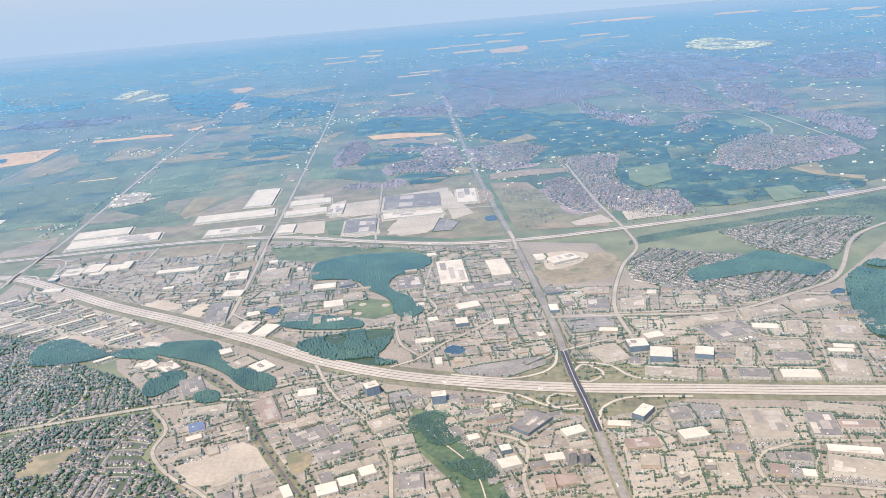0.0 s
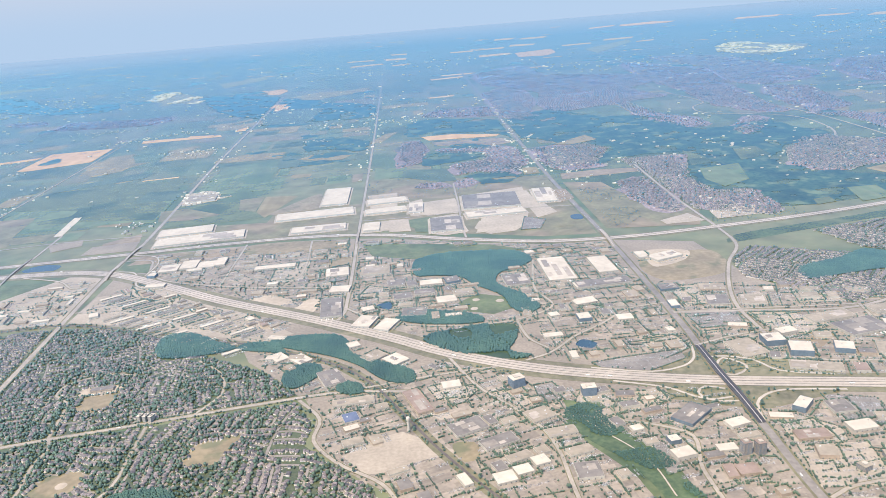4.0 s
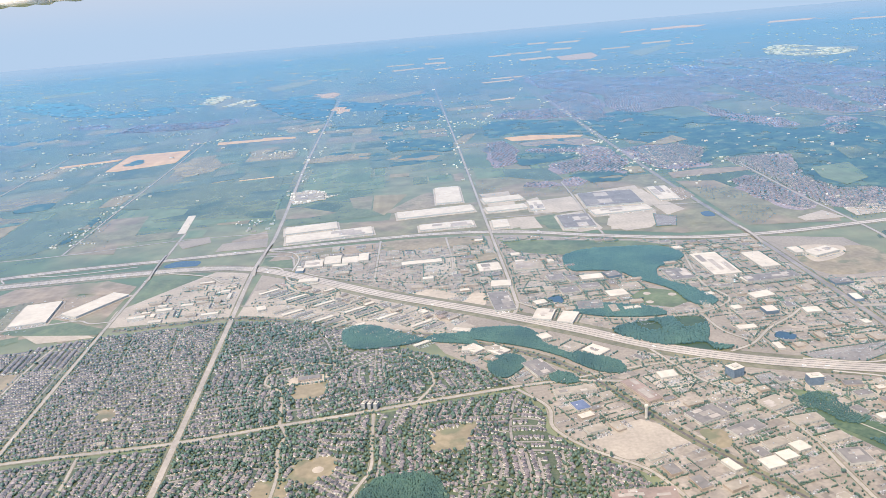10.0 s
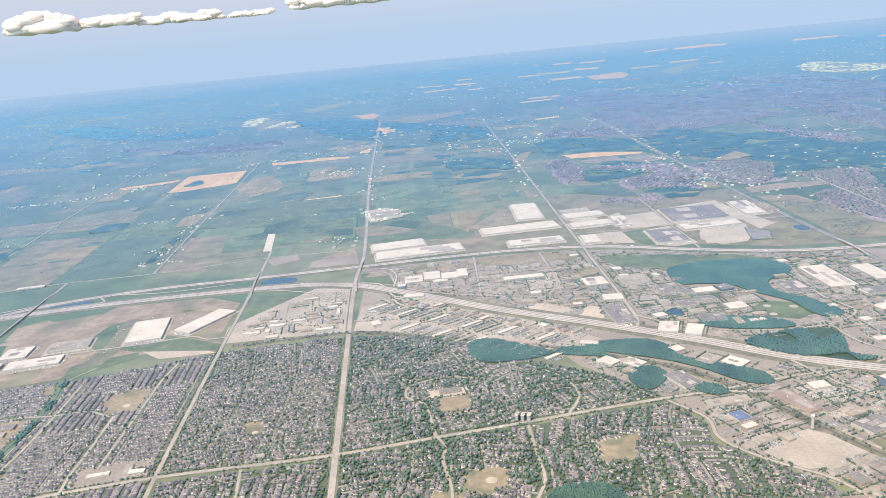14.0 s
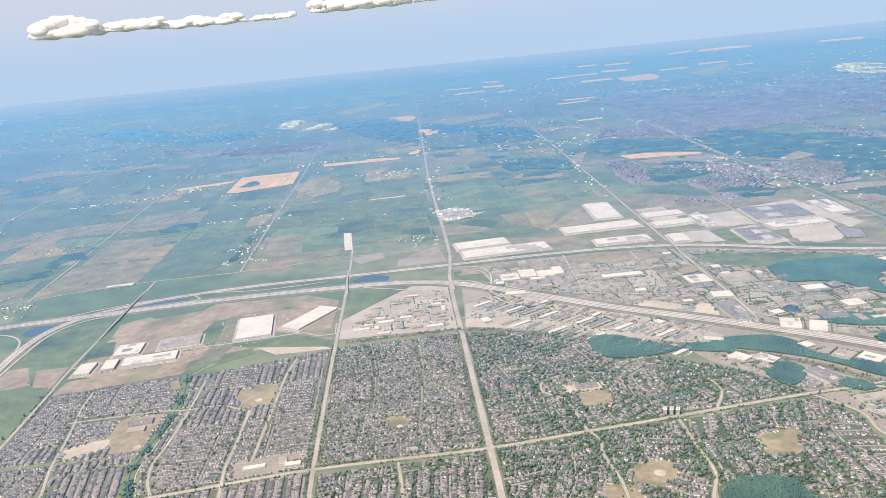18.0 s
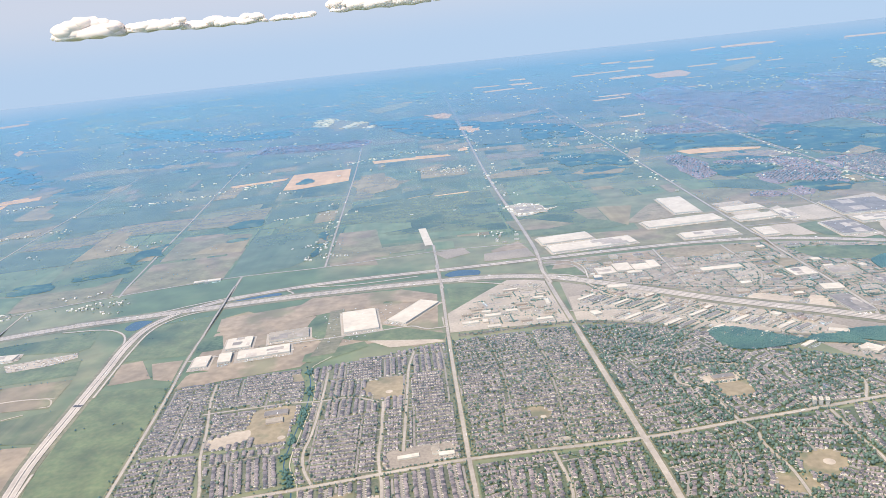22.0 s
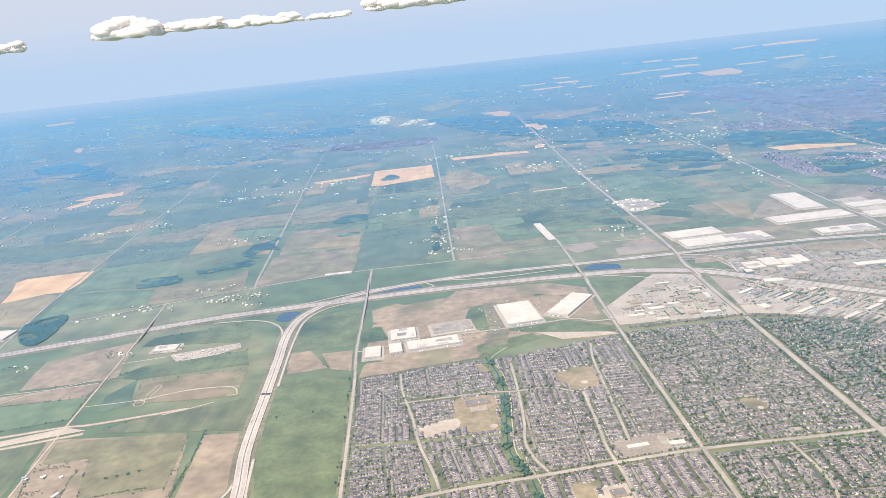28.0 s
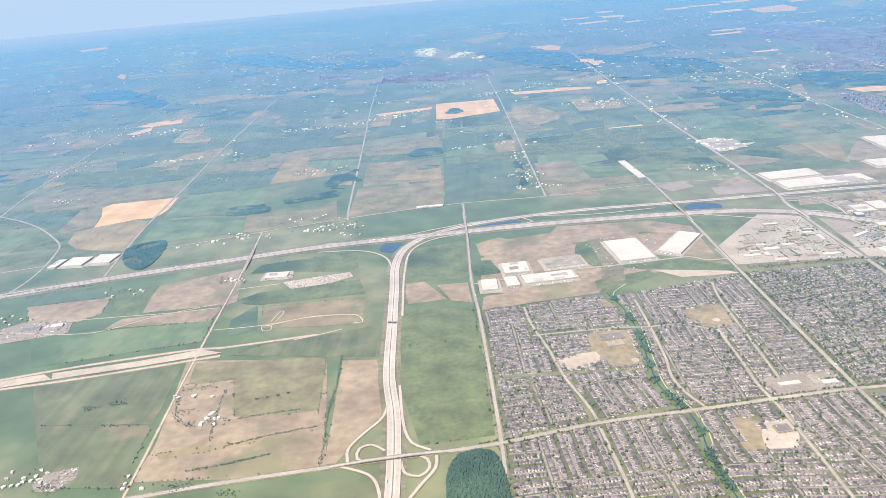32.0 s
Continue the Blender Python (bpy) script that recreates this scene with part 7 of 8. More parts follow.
# ---- more business buildings where the plan leaves room ----
def fill_lots(poly, angle, pitch, seed, holes=(), sizes=(4.0, 10.0, 3.0, 6.5), chance=0.4, roofs=("white", "tan", "grey", "tan", "tan", "grey", "tan")):
    r = random.Random(seed)
    P = np.array(poly, float)
    c = P.mean(0)
    ext = np.hypot(*(P.max(0) - P.min(0))) / 2
    a = radians(angle)
    n = int(ext / pitch) + 1
    pts, sz = [], []
    for i in range(-n, n + 1):
        for j in range(-n, n + 1):
            u, v = (i + 0.5 * (j % 2)) * pitch + r.uniform(-2, 2), j * pitch * 0.8 + r.uniform(-1.5, 1.5)
            pts.append((c[0] + u * math.cos(a) - v * math.sin(a), c[1] + u * math.sin(a) + v * math.cos(a)))
    pts = np.array(pts)
    ok = inside(pts, P) & clear_of(pts, 3.0, holes)
    for x, y in pts[ok]:
        w, d = r.uniform(sizes[0], sizes[1]), r.uniform(sizes[2], sizes[3])
        if r.random() > chance or any(math.hypot(x - fx, y - fy) < 0.5 * max(w, d) + 0.5 * max(fw, fd) * 0.9 for fx, fy, _, fw, fd, _ in FOOTPRINTS):
            continue
        flat_building(x, y, w, d, angle + r.choice((0, 0, 90)) + r.uniform(-3, 3), r.uniform(0.6, 1.1), r.choice(roofs), r.choice(("pale", "tan", "tan", "pale")), units=r.choice((1, 1, 2)), docks=False, name=r.choice(("warehouse", "office_block", "workshop")))


BIZ_HOLES = [p for k, p in LOTS if k in ("water", "lawn", "gravel", "dry", "bare")] + [[(158, 411), (183, 420), (215, 413), (222, 396), (202, 379), (198, 363), (209, 344), (213, 322), (198, 330), (181, 376), (160, 382)], [(146, 330), (185, 323), (185, 316), (160, 320)], [(158, 306), (198, 311), (204, 288), (194, 276), (160, 298)], [(92, 316), (118, 322), (149, 275), (143, 266), (99, 306)]]
fill_lots([(-15, 470), (120, 470), (118, 345), (20, 418)], 2, 7.6, 21, BIZ_HOLES, (4, 9, 2.5, 5))
fill_lots([(126, 462), (222, 430), (232, 320), (168, 292), (124, 345)], 2, 7.6, 22, BIZ_HOLES, (3.5, 8, 2.5, 5))
fill_lots([(222, 420), (268, 414), (266, 268), (205, 275)], 3, 8.0, 23, BIZ_HOLES, (3.5, 7, 2.5, 5))
fill_lots([(274, 345), (400, 300), (410, 215), (268, 248)], -18, 9.0, 24, BIZ_HOLES, (4, 10, 3, 6))
fill_lots([(122, 262), (190, 262), (194, 160), (150, 160), (118, 230)], 18, 7.2, 25, BIZ_HOLES, (3, 7, 2.5, 4.5))
fill_lots([(192, 250), (260, 238), (258, 160), (200, 160)], 8, 7.5, 26, BIZ_HOLES, (3, 7, 2.5, 4.5))
fill_lots([(266, 222), (380, 200), (360, 150), (264, 160)], -14, 8.5, 27, BIZ_HOLES, (4, 9, 3, 6))
fill_lots([(-82, 375), (-24, 368), (-26, 430), (-44, 436), (-62, 408)], 3, 8.0, 28, [LOTS[9][1]], (4, 9, 1.8, 3.6), 0.7, ("white", "tan", "tan", "white"))
fill_lots([(86, 312), (112, 292), (120, 270), (108, 266), (88, 296)], 35, 6.0, 31, WOOD_HOLES, (3, 6, 2.5, 4.5))
fill_lots([(130, 303), (165, 282), (196, 262), (170, 268), (153, 278), (142, 288)], 36, 6.0, 32, BIZ_HOLES[-1:], (3, 6, 2.5, 4.5))
fill_lots([(-6, 412), (14, 402), (57, 365), (98, 336), (90, 329), (50, 358), (5, 394)], 33, 5.2, 33, (), (3.5, 7, 2, 3.2), 0.95, ("white", "tan", "grey", "tan", "brown"))
fill_lots([(-44, 560), (-28, 560), (-28, 530), (-44, 530)], 0, 6.0, 30, (), (2, 4, 1.5, 3))

# paving of many ages between the buildings
M_paving = surface("patched_paving", (0.225, 0.204, 0.178), (0.325, 0.29, 0.248), 0.5, 0.08, 0.12, vary="island", amp=0.26, share=(1.3, 1.08, 0.95))


ZONES = []
note(ZONES, [(-15, 470), (120, 470), (118, 345), (20, 400)], 2)
note(ZONES, [(126, 462), (222, 430), (232, 320), (168, 292), (124, 345)], 2)
note(ZONES, [(222, 420), (268, 414), (266, 268), (205, 275)], 3)
note(ZONES, [(274, 345), (400, 300), (410, 215), (268, 248)], -18)
note(ZONES, [(122, 262), (190, 262), (194, 160), (150, 160), (118, 230)], 18)
note(ZONES, [(192, 250), (260, 238), (258, 160), (200, 160)], 8)
note(ZONES, [(266, 222), (400, 200), (380, 150), (264, 160)], -14)
note(ZONES, [(-82, 375), (-24, 368), (-26, 430), (-44, 436), (-62, 408)], 3)
note(ZONES, [(-14, 382), (-6, 412), (14, 404), (57, 367), (99, 337), (88, 318)], 33)
note(ZONES, [(86, 312), (112, 292), (130, 266), (108, 266), (88, 296)], 35)
note(ZONES, [(120, 262), (165, 282), (196, 262), (170, 240), (130, 240)], 18)


def paving():
    r = np.random.default_rng(33)
    V, F, n = [], [], 0
    for poly, ang in ZONES:
        p = scatter(poly, 4.2, 0.45)
        p = p[clear_of(p, 0.5, BIZ_HOLES)]
        a = radians(ang)
        for x, y in p:
            w, d = r.uniform(1.2, 3.6), r.uniform(0.9, 2.4)
            q = placed([(-w, -d, 0), (w, -d, 0), (w, d, 0), (-w, d, 0)], x, y, a + r.choice((0, math.pi / 2)), 0.0335 + 0.00012 * (n % 240))
            V.append(q)
            F += [(4 * n, 4 * n + 1, 4 * n + 2), (4 * n, 4 * n + 2, 4 * n + 3)]
            n += 1
    tagged(fast_mesh("lot_paving", np.vstack(V), np.array(F), M_paving), "patches of old and new paving between buildings", "paving", kind="stuff")


paving()

# hedges of small trees round the lots, and parked cars
def lot_trees():
    pts = []
    r = np.random.default_rng(5)
    for x, y, _, w, d, rot in FOOTPRINTS:
        if y > 470 or x < -90 or (x < 100 and y > 310 and r.random() < 0.7):
            continue
        c, s = math.cos(rot), math.sin(rot)
        for sx, sy, L, along_x in ((0, -d / 2 - 2.6, w + 4, True), (w / 2 + 1.6, 0, d + 4, False), (0, d / 2 + 1.4, w + 3, True)):
            if r.random() < 0.25:
                continue
            n = int(L / 0.75)
            for k in range(n):
                if r.random() < 0.28:
                    continue
                q = (k + 0.5) / n * L - L / 2 + r.uniform(-0.2, 0.2)
                lx, ly = (sx + q, sy) if along_x else (sx, sy + q)
                pts.append((x + lx * c - ly * s, y + lx * s + ly * c))
    pts = np.array(pts)
    ok = clear_of(pts, -0.6, [p for k, p in LOTS if k in ("water", "gravel", "bare")])
    for x, y, _, w, d, rot in FOOTPRINTS:
        dx, dy = pts[:, 0] - x, pts[:, 1] - y
        u, v = dx * math.cos(rot) + dy * math.sin(rot), -dx * math.sin(rot) + dy * math.cos(rot)
        ok &= ~((abs(u) < w / 2 + 0.5) & (abs(v) < d / 2 + 0.5))
    grove("parking_lot_trees", pts[ok], 0.38, "rows of small dark trees round parking lots")
    # trees along the roads
    road_pts = []
    for c, wd in KEEP_OUT[10:]:
        for sgn in (-1, 1):
            o = offset(c, sgn * (wd + 0.6))
            o = o[r.random(len(o)) < 0.5]
            road_pts.append(o + r.uniform(-0.4, 0.4, o.shape))
    rp = np.vstack(road_pts)
    rp = rp[(rp[:, 1] < 420) & (rp[:, 1] > 120) & (rp[:, 0] > -20) & clear_of(rp, -0.5)]
    ok = np.ones(len(rp), bool)
    for x, y, _, w, d, rot in FOOTPRINTS:
        ok &= np.hypot(rp[:, 0] - x, rp[:, 1] - y) > 0.55 * max(w, d)
    grove("roadside_trees", rp[ok], 0.42, "dark green roadside trees")


lot_trees()


def railway_trees():
    r = np.random.default_rng(55)
    c = spline(C_rail, 1.0)
    c = c[(c[:, 1] > 150)]
    pts = np.vstack([offset(c, sgn * r.uniform(0.9, 1.6))[r.random(len(c)) < 0.22] for sgn in (-1, 1, -1, 1)])
    grove("railway_trees", pts + r.normal(0, 0.25, pts.shape), 0.4, "dark hedge of trees along the railway", M_leaf)


railway_trees()


def avenue_trees():
    r = np.random.default_rng(57)
    pts = []
    for c, half in ((C_wcb, 1.9), (C_tenth, 1.35), (C_derry, 1.55), (C_ninth, 1.2), (C_c, 2.2)):
        p = spline(c, 0.7)
        p = p[(p[:, 1] > 150) & (p[:, 1] < 360) & (p[:, 0] > -215)]
        for sgn in (-1, 1):
            q = offset(p, sgn * half)
            q = q + r.normal(0, 0.16, q.shape)
            pts.append(q[(r.random(len(q)) < 0.62) & (np.array([noise.noise((x * 0.06, y * 0.06, 2.0 + sgn)) for x, y in q]) > -0.2)])
    pts = np.vstack(pts)
    ok = clear_of(pts, -0.9)
    grove("avenue_trees", pts[ok], 0.3, "broken rows of dark trees along the arterial roads")


avenue_trees()
M_car = surface("car_paint", (0.20, 0.20, 0.21), (0.36, 0.36, 0.37), 3.0, 0.5, 0.3, rough=0.35, vary="island", amp=0.9)


def parked_cars():
    r = np.random.default_rng(8)
    P, A = [], []
    for x, y, _, w, d, rot in FOOTPRINTS:
        if y > 520 or (x < -90 and y < 300):
            continue
        c, s = math.cos(rot), math.sin(rot)
        for row in range(4):
            if r.random() < 0.25:
                continue
            yy = -d / 2 - 0.9 - row * 0.62
            n = int(w / 0.27)
            k = np.where(r.random(n) < 0.6)[0]
            lx = (k + 0.5) / max(n, 1) * w - w / 2
            P.append(np.stack([x + lx * c - yy * s, y + lx * s + yy * c], 1))
            A.append(np.full(len(k), rot + math.pi / 2))
    P, A = np.vstack(P), np.concatenate(A)
    ok = clear_of(P, -0.3)
    for x, y, _, w, d, rot in FOOTPRINTS:
        dx, dy = P[:, 0] - x, P[:, 1] - y
        u, v = dx * math.cos(rot) + dy * math.sin(rot), -dx * math.sin(rot) + dy * math.cos(rot)
        ok &= ~((abs(u) < w / 2 + 0.2) & (abs(v) < d / 2 + 0.2))
    car_rows("parked_cars", P[ok], A[ok], "rows of cars parked beside business buildings")


def car_rows(name, P, A, label):
    n = len(P)
    base = np.array(box_v(-0.22, 0.22, -0.09, 0.09, 0.02, 0.1) + box_v(-0.12, 0.12, -0.08, 0.08, 0.1, 0.15))
    tri = np.array([t for o in (0, 8) for f in BOX_F for t in ((f[0] + o, f[1] + o, f[2] + o), (f[0] + o, f[2] + o, f[3] + o))])
    c, s = np.cos(A)[:, None], np.sin(A)[:, None]
    V = np.stack([P[:, 0, None] + base[:, 0] * c - base[:, 1] * s, P[:, 1, None] + base[:, 0] * s + base[:, 1] * c, np.broadcast_to(base[:, 2] + 0.03, (n, 16))], -1).reshape(-1, 3)
    F = (tri[None] + 16 * np.arange(n)[:, None, None]).reshape(-1, 3)
    tagged(fast_mesh(name, V, F, M_car), label, "cars", kind="stuff")


parked_cars()

def off_roofs(p, rim=0.35):
    ok = np.ones(len(p), bool)
    for x, y, _, w, d, rot in FOOTPRINTS:
        near = np.where((abs(p[:, 0] - x) < w + d) & (abs(p[:, 1] - y) < w + d))[0]
        dx, dy = p[near, 0] - x, p[near, 1] - y
        u, v = dx * math.cos(rot) + dy * math.sin(rot), -dx * math.sin(rot) + dy * math.cos(rot)
        ok[near] &= ~((abs(u) < w / 2 + rim) & (abs(v) < d / 2 + rim))
    return ok


def lot_edges():
    """Planted strips that divide the business lots, and rows of cars between them."""
    r = np.random.default_rng(61)
    trees, cars, turn, S = [], [], [], Batch()
    for poly, ang in ZONES:
        P = np.array(poly, float)
        c, ext, a = P.mean(0), np.hypot(*(P.max(0) - P.min(0))) / 2, radians(ang)
        ux, uy = np.array([math.cos(a), math.sin(a)]), np.array([-math.sin(a), math.cos(a)])
        for d0, d1, pitch in ((ux, uy, 5.0), (uy, ux, 7.5)):
            v = -ext
            while v < ext:
                u = -ext
                while u < ext:
                    L = r.uniform(4, 13)
                    if r.random() < 0.54:
                        s = np.arange(u, u + L, 0.42)
                        q = c + s[:, None] * d0 + (v + r.normal(0, 0.07, len(s)))[:, None] * d1
                        trees.append(q[r.random(len(q)) < r.uniform(0.35, 0.95)])
                    elif d0 is ux:
                        for k in range(r.integers(1, 4)):
                            s = np.arange(u, u + L, 0.27)
                            s = s[r.random(len(s)) < r.uniform(0.3, 0.85)]
                            cars.append(c + s[:, None] * d0 + (v + 0.62 * k) * d1)
                            turn.append(np.full(len(s), a + math.pi / 2))
                    u += L + r.uniform(1, 5)
                v += pitch * r.uniform(0.7, 1.4)
    inside_any = lambda p: np.any([inside(p, poly) for poly, _ in ZONES], 0)
    p = np.vstack(trees)
    p = p[inside_any(p)]
    p = p[off_roofs(p) & ((r.random(len(p)) < 0.35) | (p[:, 0] > 100) | (p[:, 1] < 318))]
    p = p[clear_of(p, -0.2, BIZ_HOLES + WOOD_HOLES)]
    grove("lot_edge_trees", p, 0.235 * rng.uniform(0.7, 1.5, len(p)), "rows of small trees between business lots")
    q, t = np.vstack(cars), np.concatenate(turn)
    ok = inside_any(q)
    q, t = q[ok], t[ok]
    ok = off_roofs(q) & clear_of(q, 0.0, BIZ_HOLES + WOOD_HOLES)
    car_rows("parked_car_rows", q[ok], t[ok], "rows of cars on business parking lots")


lot_edges()


def planted_lots():
    """Tree rows round the larger parking lots, and the cars parked on them."""
    r = np.random.default_rng(83)
    trees, cars, turn = [], [], []
    for kind, p in LOTS:
        if kind not in ("pave", "tarmac"):
            continue
        P = np.array(p, float)
        for a, b in zip(P, np.roll(P, -1, 0)):
            n = int(np.hypot(*(b - a)) / 0.5)
            t = (np.arange(n)[:, None] + r.uniform(0.2, 0.8, (n, 1))) / max(n, 1)
            q = a + (b - a) * t
            trees.append(q[r.random(n) < r.choice((0.45, 0.7, 0.9))] + r.normal(0, 0.06))
        d = (P[1] - P[0]) / np.hypot(*(P[1] - P[0]))
        e, c, ext = np.array((-d[1], d[0])), P.mean(0), np.hypot(*(P.max(0) - P.min(0))) / 2
        for v in np.arange(-ext, ext, 1.15):
            u = np.arange(-ext, ext, 0.27)
            u = u[r.random(len(u)) < r.choice((0.0, 0.12, 0.3, 0.5))]
            for k in (0, 0.5):
                q = c + u[:, None] * d + (v + k) * e
                cars.append(q[inside(q, c + 0.9 * (P - c))])
                turn.append(np.full(len(cars[-1]), math.atan2(e[1], e[0])))
    t = np.vstack(trees)
    t = t[off_roofs(t) & clear_of(t, -0.4)]
    grove("parking_lot_trees", t, 0.27 * r.uniform(0.7, 1.4, len(t)), "rows of small dark trees round parking lots", M_leaf)
    q, a = np.vstack(cars), np.concatenate(turn)
    ok = off_roofs(q) & clear_of(q, -0.2)
    car_rows("parked_car_rows", q[ok], a[ok], "rows of cars on business parking lots")


planted_lots()

# hedgerows and farm trees
def hedgerows():
    r = np.random.default_rng(12)
    pts = []
    for kind, p in FIELDS[:40]:
        p = np.array(p, float)
        for a, b in zip(p, np.roll(p, -1, 0)):
            if r.random() < 0.35:
                n = int(np.hypot(*(b - a)) / 1.5)
                t = r.random(int(n * r.uniform(0.15, 0.7)))[:, None]
                pts.append(a + (b - a) * t + r.normal(0, 0.4, (len(t), 2)))
    for x0, y0, x1, y1, n in ((-560, 480, -440, 640, 200), (-440, 520, -20, 660, 300), (280, 420, 500, 600, 500), (280, 432, 480, 560, 2500), (125, 560, 290, 640, 500)):
        q = np.column_stack([r.uniform(x0, x1, n), r.uniform(y0, y1, n)])
        keep = np.array([noise.noise((x * 0.02, y * 0.02, 5.0)) for x, y in q]) > 0.05
        pts.append(q[keep])
    pts = np.vstack(pts)
    pts = pts[clear_of(pts, 0.0)]
    solid = np.zeros(len(pts), bool)
    for p in SOLID_LAND:
        solid |= inside(pts, p)
    pts = pts[~solid]
    grove("hedgerow_trees", pts, 0.26, "scattered hedgerow trees between fields", M_farwood)


hedgerows()


def farmsteads():
    """Clusters of farm houses and sheds along the country roads."""
    r = np.random.default_rng(15)
    xs, ys, tr = [], [], []
    for cx, cy, n, sp in ((-330, 497, 10, 10), (-302, 476, 14, 7), (-322, 470, 6, 5), (-372, 474, 8, 5), (-168, 545, 14, 10), (-176, 575, 16, 8), (-40, 560, 12, 8), (-330, 262, 5, 5), (-318, 244, 8, 4), (-372, 210, 14, 7), (-330, 205, 4, 5)) + (
                          (-300, 460, 5, 6), (-440, 640, 5, 8), (-350, 640, 16, 12), (-20, 700, 8, 6), (-190, 740, 8, 8), (-410, 380, 6, 6), (-468, 350, 12, 9), (-352, 390, 8, 6), (-555, 600, 10, 14), (-620, 720, 14, 18), (-250, 830, 6, 6), (-60, 860, 20, 14), (60, 880, 16, 12), (-330, 1000, 20, 16), (-130, 1050, 20, 16), (-260, 1130, 60, 26), (-420, 900, 10, 14), (-700, 950, 30, 30), (-560, 1200, 40, 40)):
        xs.append(r.normal(cx, sp, n))
        ys.append(r.normal(cy, sp * 0.5, n))
        tr.append(np.column_stack([r.normal(cx, sp * 1.2, n), r.normal(cy, sp * 0.6, n)]))
    p = np.column_stack([np.concatenate(xs), np.concatenate(ys)])
    p = p[clear_of(p, 1.0)]
    house_mesh("farm_houses", p[:, 0], p[:, 1], r.uniform(0, 3.14, len(p)), "scattered farm houses and sheds", M_barnroof)
    t = np.vstack(tr)
    grove("farm_trees", t[clear_of(t, 0.5)], 0.32, "trees round farmsteads")


farmsteads()


def far_towns():
    """White-roofed works, hamlets and lone buildings, far out on the plain."""
    r = np.random.default_rng(17)
    B = Batch()

    def block(x, y, big=1.0):
        w, d, h = r.uniform(0.5, 2.2) * big, r.uniform(0.5, 1.4) * big, r.uniform(0.45, 1.0)
        B.add(placed(box_v(-w, w, -d, d, 0, h), x, y, r.uniform(-0.2, 0.2), 0.03), BOX_F, int(r.integers(0, 4)))

    for poly in WORKS:
        mid = sum(q[1] for q in poly) / len(poly)
        for x, y in scatter(poly, 4.0 if mid < 1000 else 8.0, 0.4):
            if r.random() < 0.7 and (mid < 1000 or noise.noise((x * 0.02, y * 0.012, 2.0)) > -0.1):
                block(x, y, 0.8 if mid < 1000 else 2.6)
    for cx, cy, sx, sy, n in ((-560, 1700, 260, 200, 60), (430, 640, 170, 180, 110), (540, 580, 120, 110, 60), (900, 1300, 380, 380, 200), (700, 900, 220, 200, 90), (1100, 1000, 300, 250, 140), (600, 1500, 240, 300, 120), (1400, 2000, 500, 600, 220), (-1000, 2000, 600, 700, 160), (150, 1900, 400, 500, 110), (230, 720, 40, 60, 30), (300, 600, 30, 80, 30), (-300, 900, 300, 300, 30), (-700, 900, 300, 300, 34), (60, 1150, 200, 200, 90), (-500, 1400, 300, 250, 90)):
        for _ in range(n):
            x, y = r.normal(cx, sx * 0.5), r.normal(cy, sy * 0.5)
            block(x, y, (0.4 if y < 800 else 0.7) + y / 2200)
    for x0, y0, x1, y1, n, wide in ((-432, 842, -330, 868, 40, 9), (-330, 868, -290, 915, 22, 8), (-530, 730, -440, 745, 26, 8), (-176, 530, -178, 690, 26, 4), (-560, 1480, -480, 1560, 30, 20), (-240, 690, -170, 700, 14, 8), (262, 600, 268, 790, 50, 9), (288, 590, 296, 720, 34, 7), (-30, 640, -26, 900, 20, 5), (-32, 1000, -36, 1300, 30, 12), (122, 640, 130, 1100, 40, 8), (284, 760, 292, 1150, 60, 10), (-300, 480, -420, 450, 20, 6), (80, 980, 190, 1010, 60, 30), (-110, 880, -40, 890, 34, 10), (-210, 1000, -120, 1060, 30, 14), (-640, 900, -560, 920, 26, 16)):
        for t in r.random(n):
            x, y = x0 + t * (x1 - x0) + r.normal(0, wide), y0 + t * (y1 - y0) + r.normal(0, wide * 0.6)
            block(x, y, 0.45 + y / 2600)
    tagged(B.make("far_buildings", [M_farwhite, M_wallpale, M_farwhite, M_barnroof]), "distant pale flat-roofed buildings", "buildings", kind="stuff")


far_towns()


# ---- farms, stores and building sites west of the toll freeway ----
def west_field(mat, poly, z, label):
    tagged(sheet("field", poly, z, mat), label, "field", kind="structure")


west_field(M_gravel, [(-402.6, 289.5), (-366.2, 296.5), (-340, 304.5), (-329.4, 300), (-362.7, 291.5), (-400, 283.5)], 0.1072, "pale gravel of an unfinished road")
west_field(M_gravel, [(-440, 281), (-406.3, 289), (-400, 283.6), (-434, 275.5)], 0.1084, "pale gravel of an unfinished road")
west_field(M_slab, [(-333.5, 392.6), (-318.5, 397.7), (-316.9, 388.1), (-332.3, 385.6)], 0.1096, "pale gravel storage yard")
west_field(M_slab, [(-321.3, 382.2), (-284.9, 391), (-282.2, 383.8), (-293.4, 375.9), (-314, 371.4)], 0.1108, "pale gravel storage yard")
west_field(M_lot, [(-458, 340.5), (-450.5, 348), (-422.5, 347), (-417.7, 331.8), (-432.8, 327.5), (-447.7, 323.3)], 0.112, "grey works yard")
west_field(M_lot, [(-366, 208), (-364.6, 214), (-354, 217), (-352, 211), (-356, 203.4), (-363, 204)], 0.1132, "gravel yard of a haulage firm")
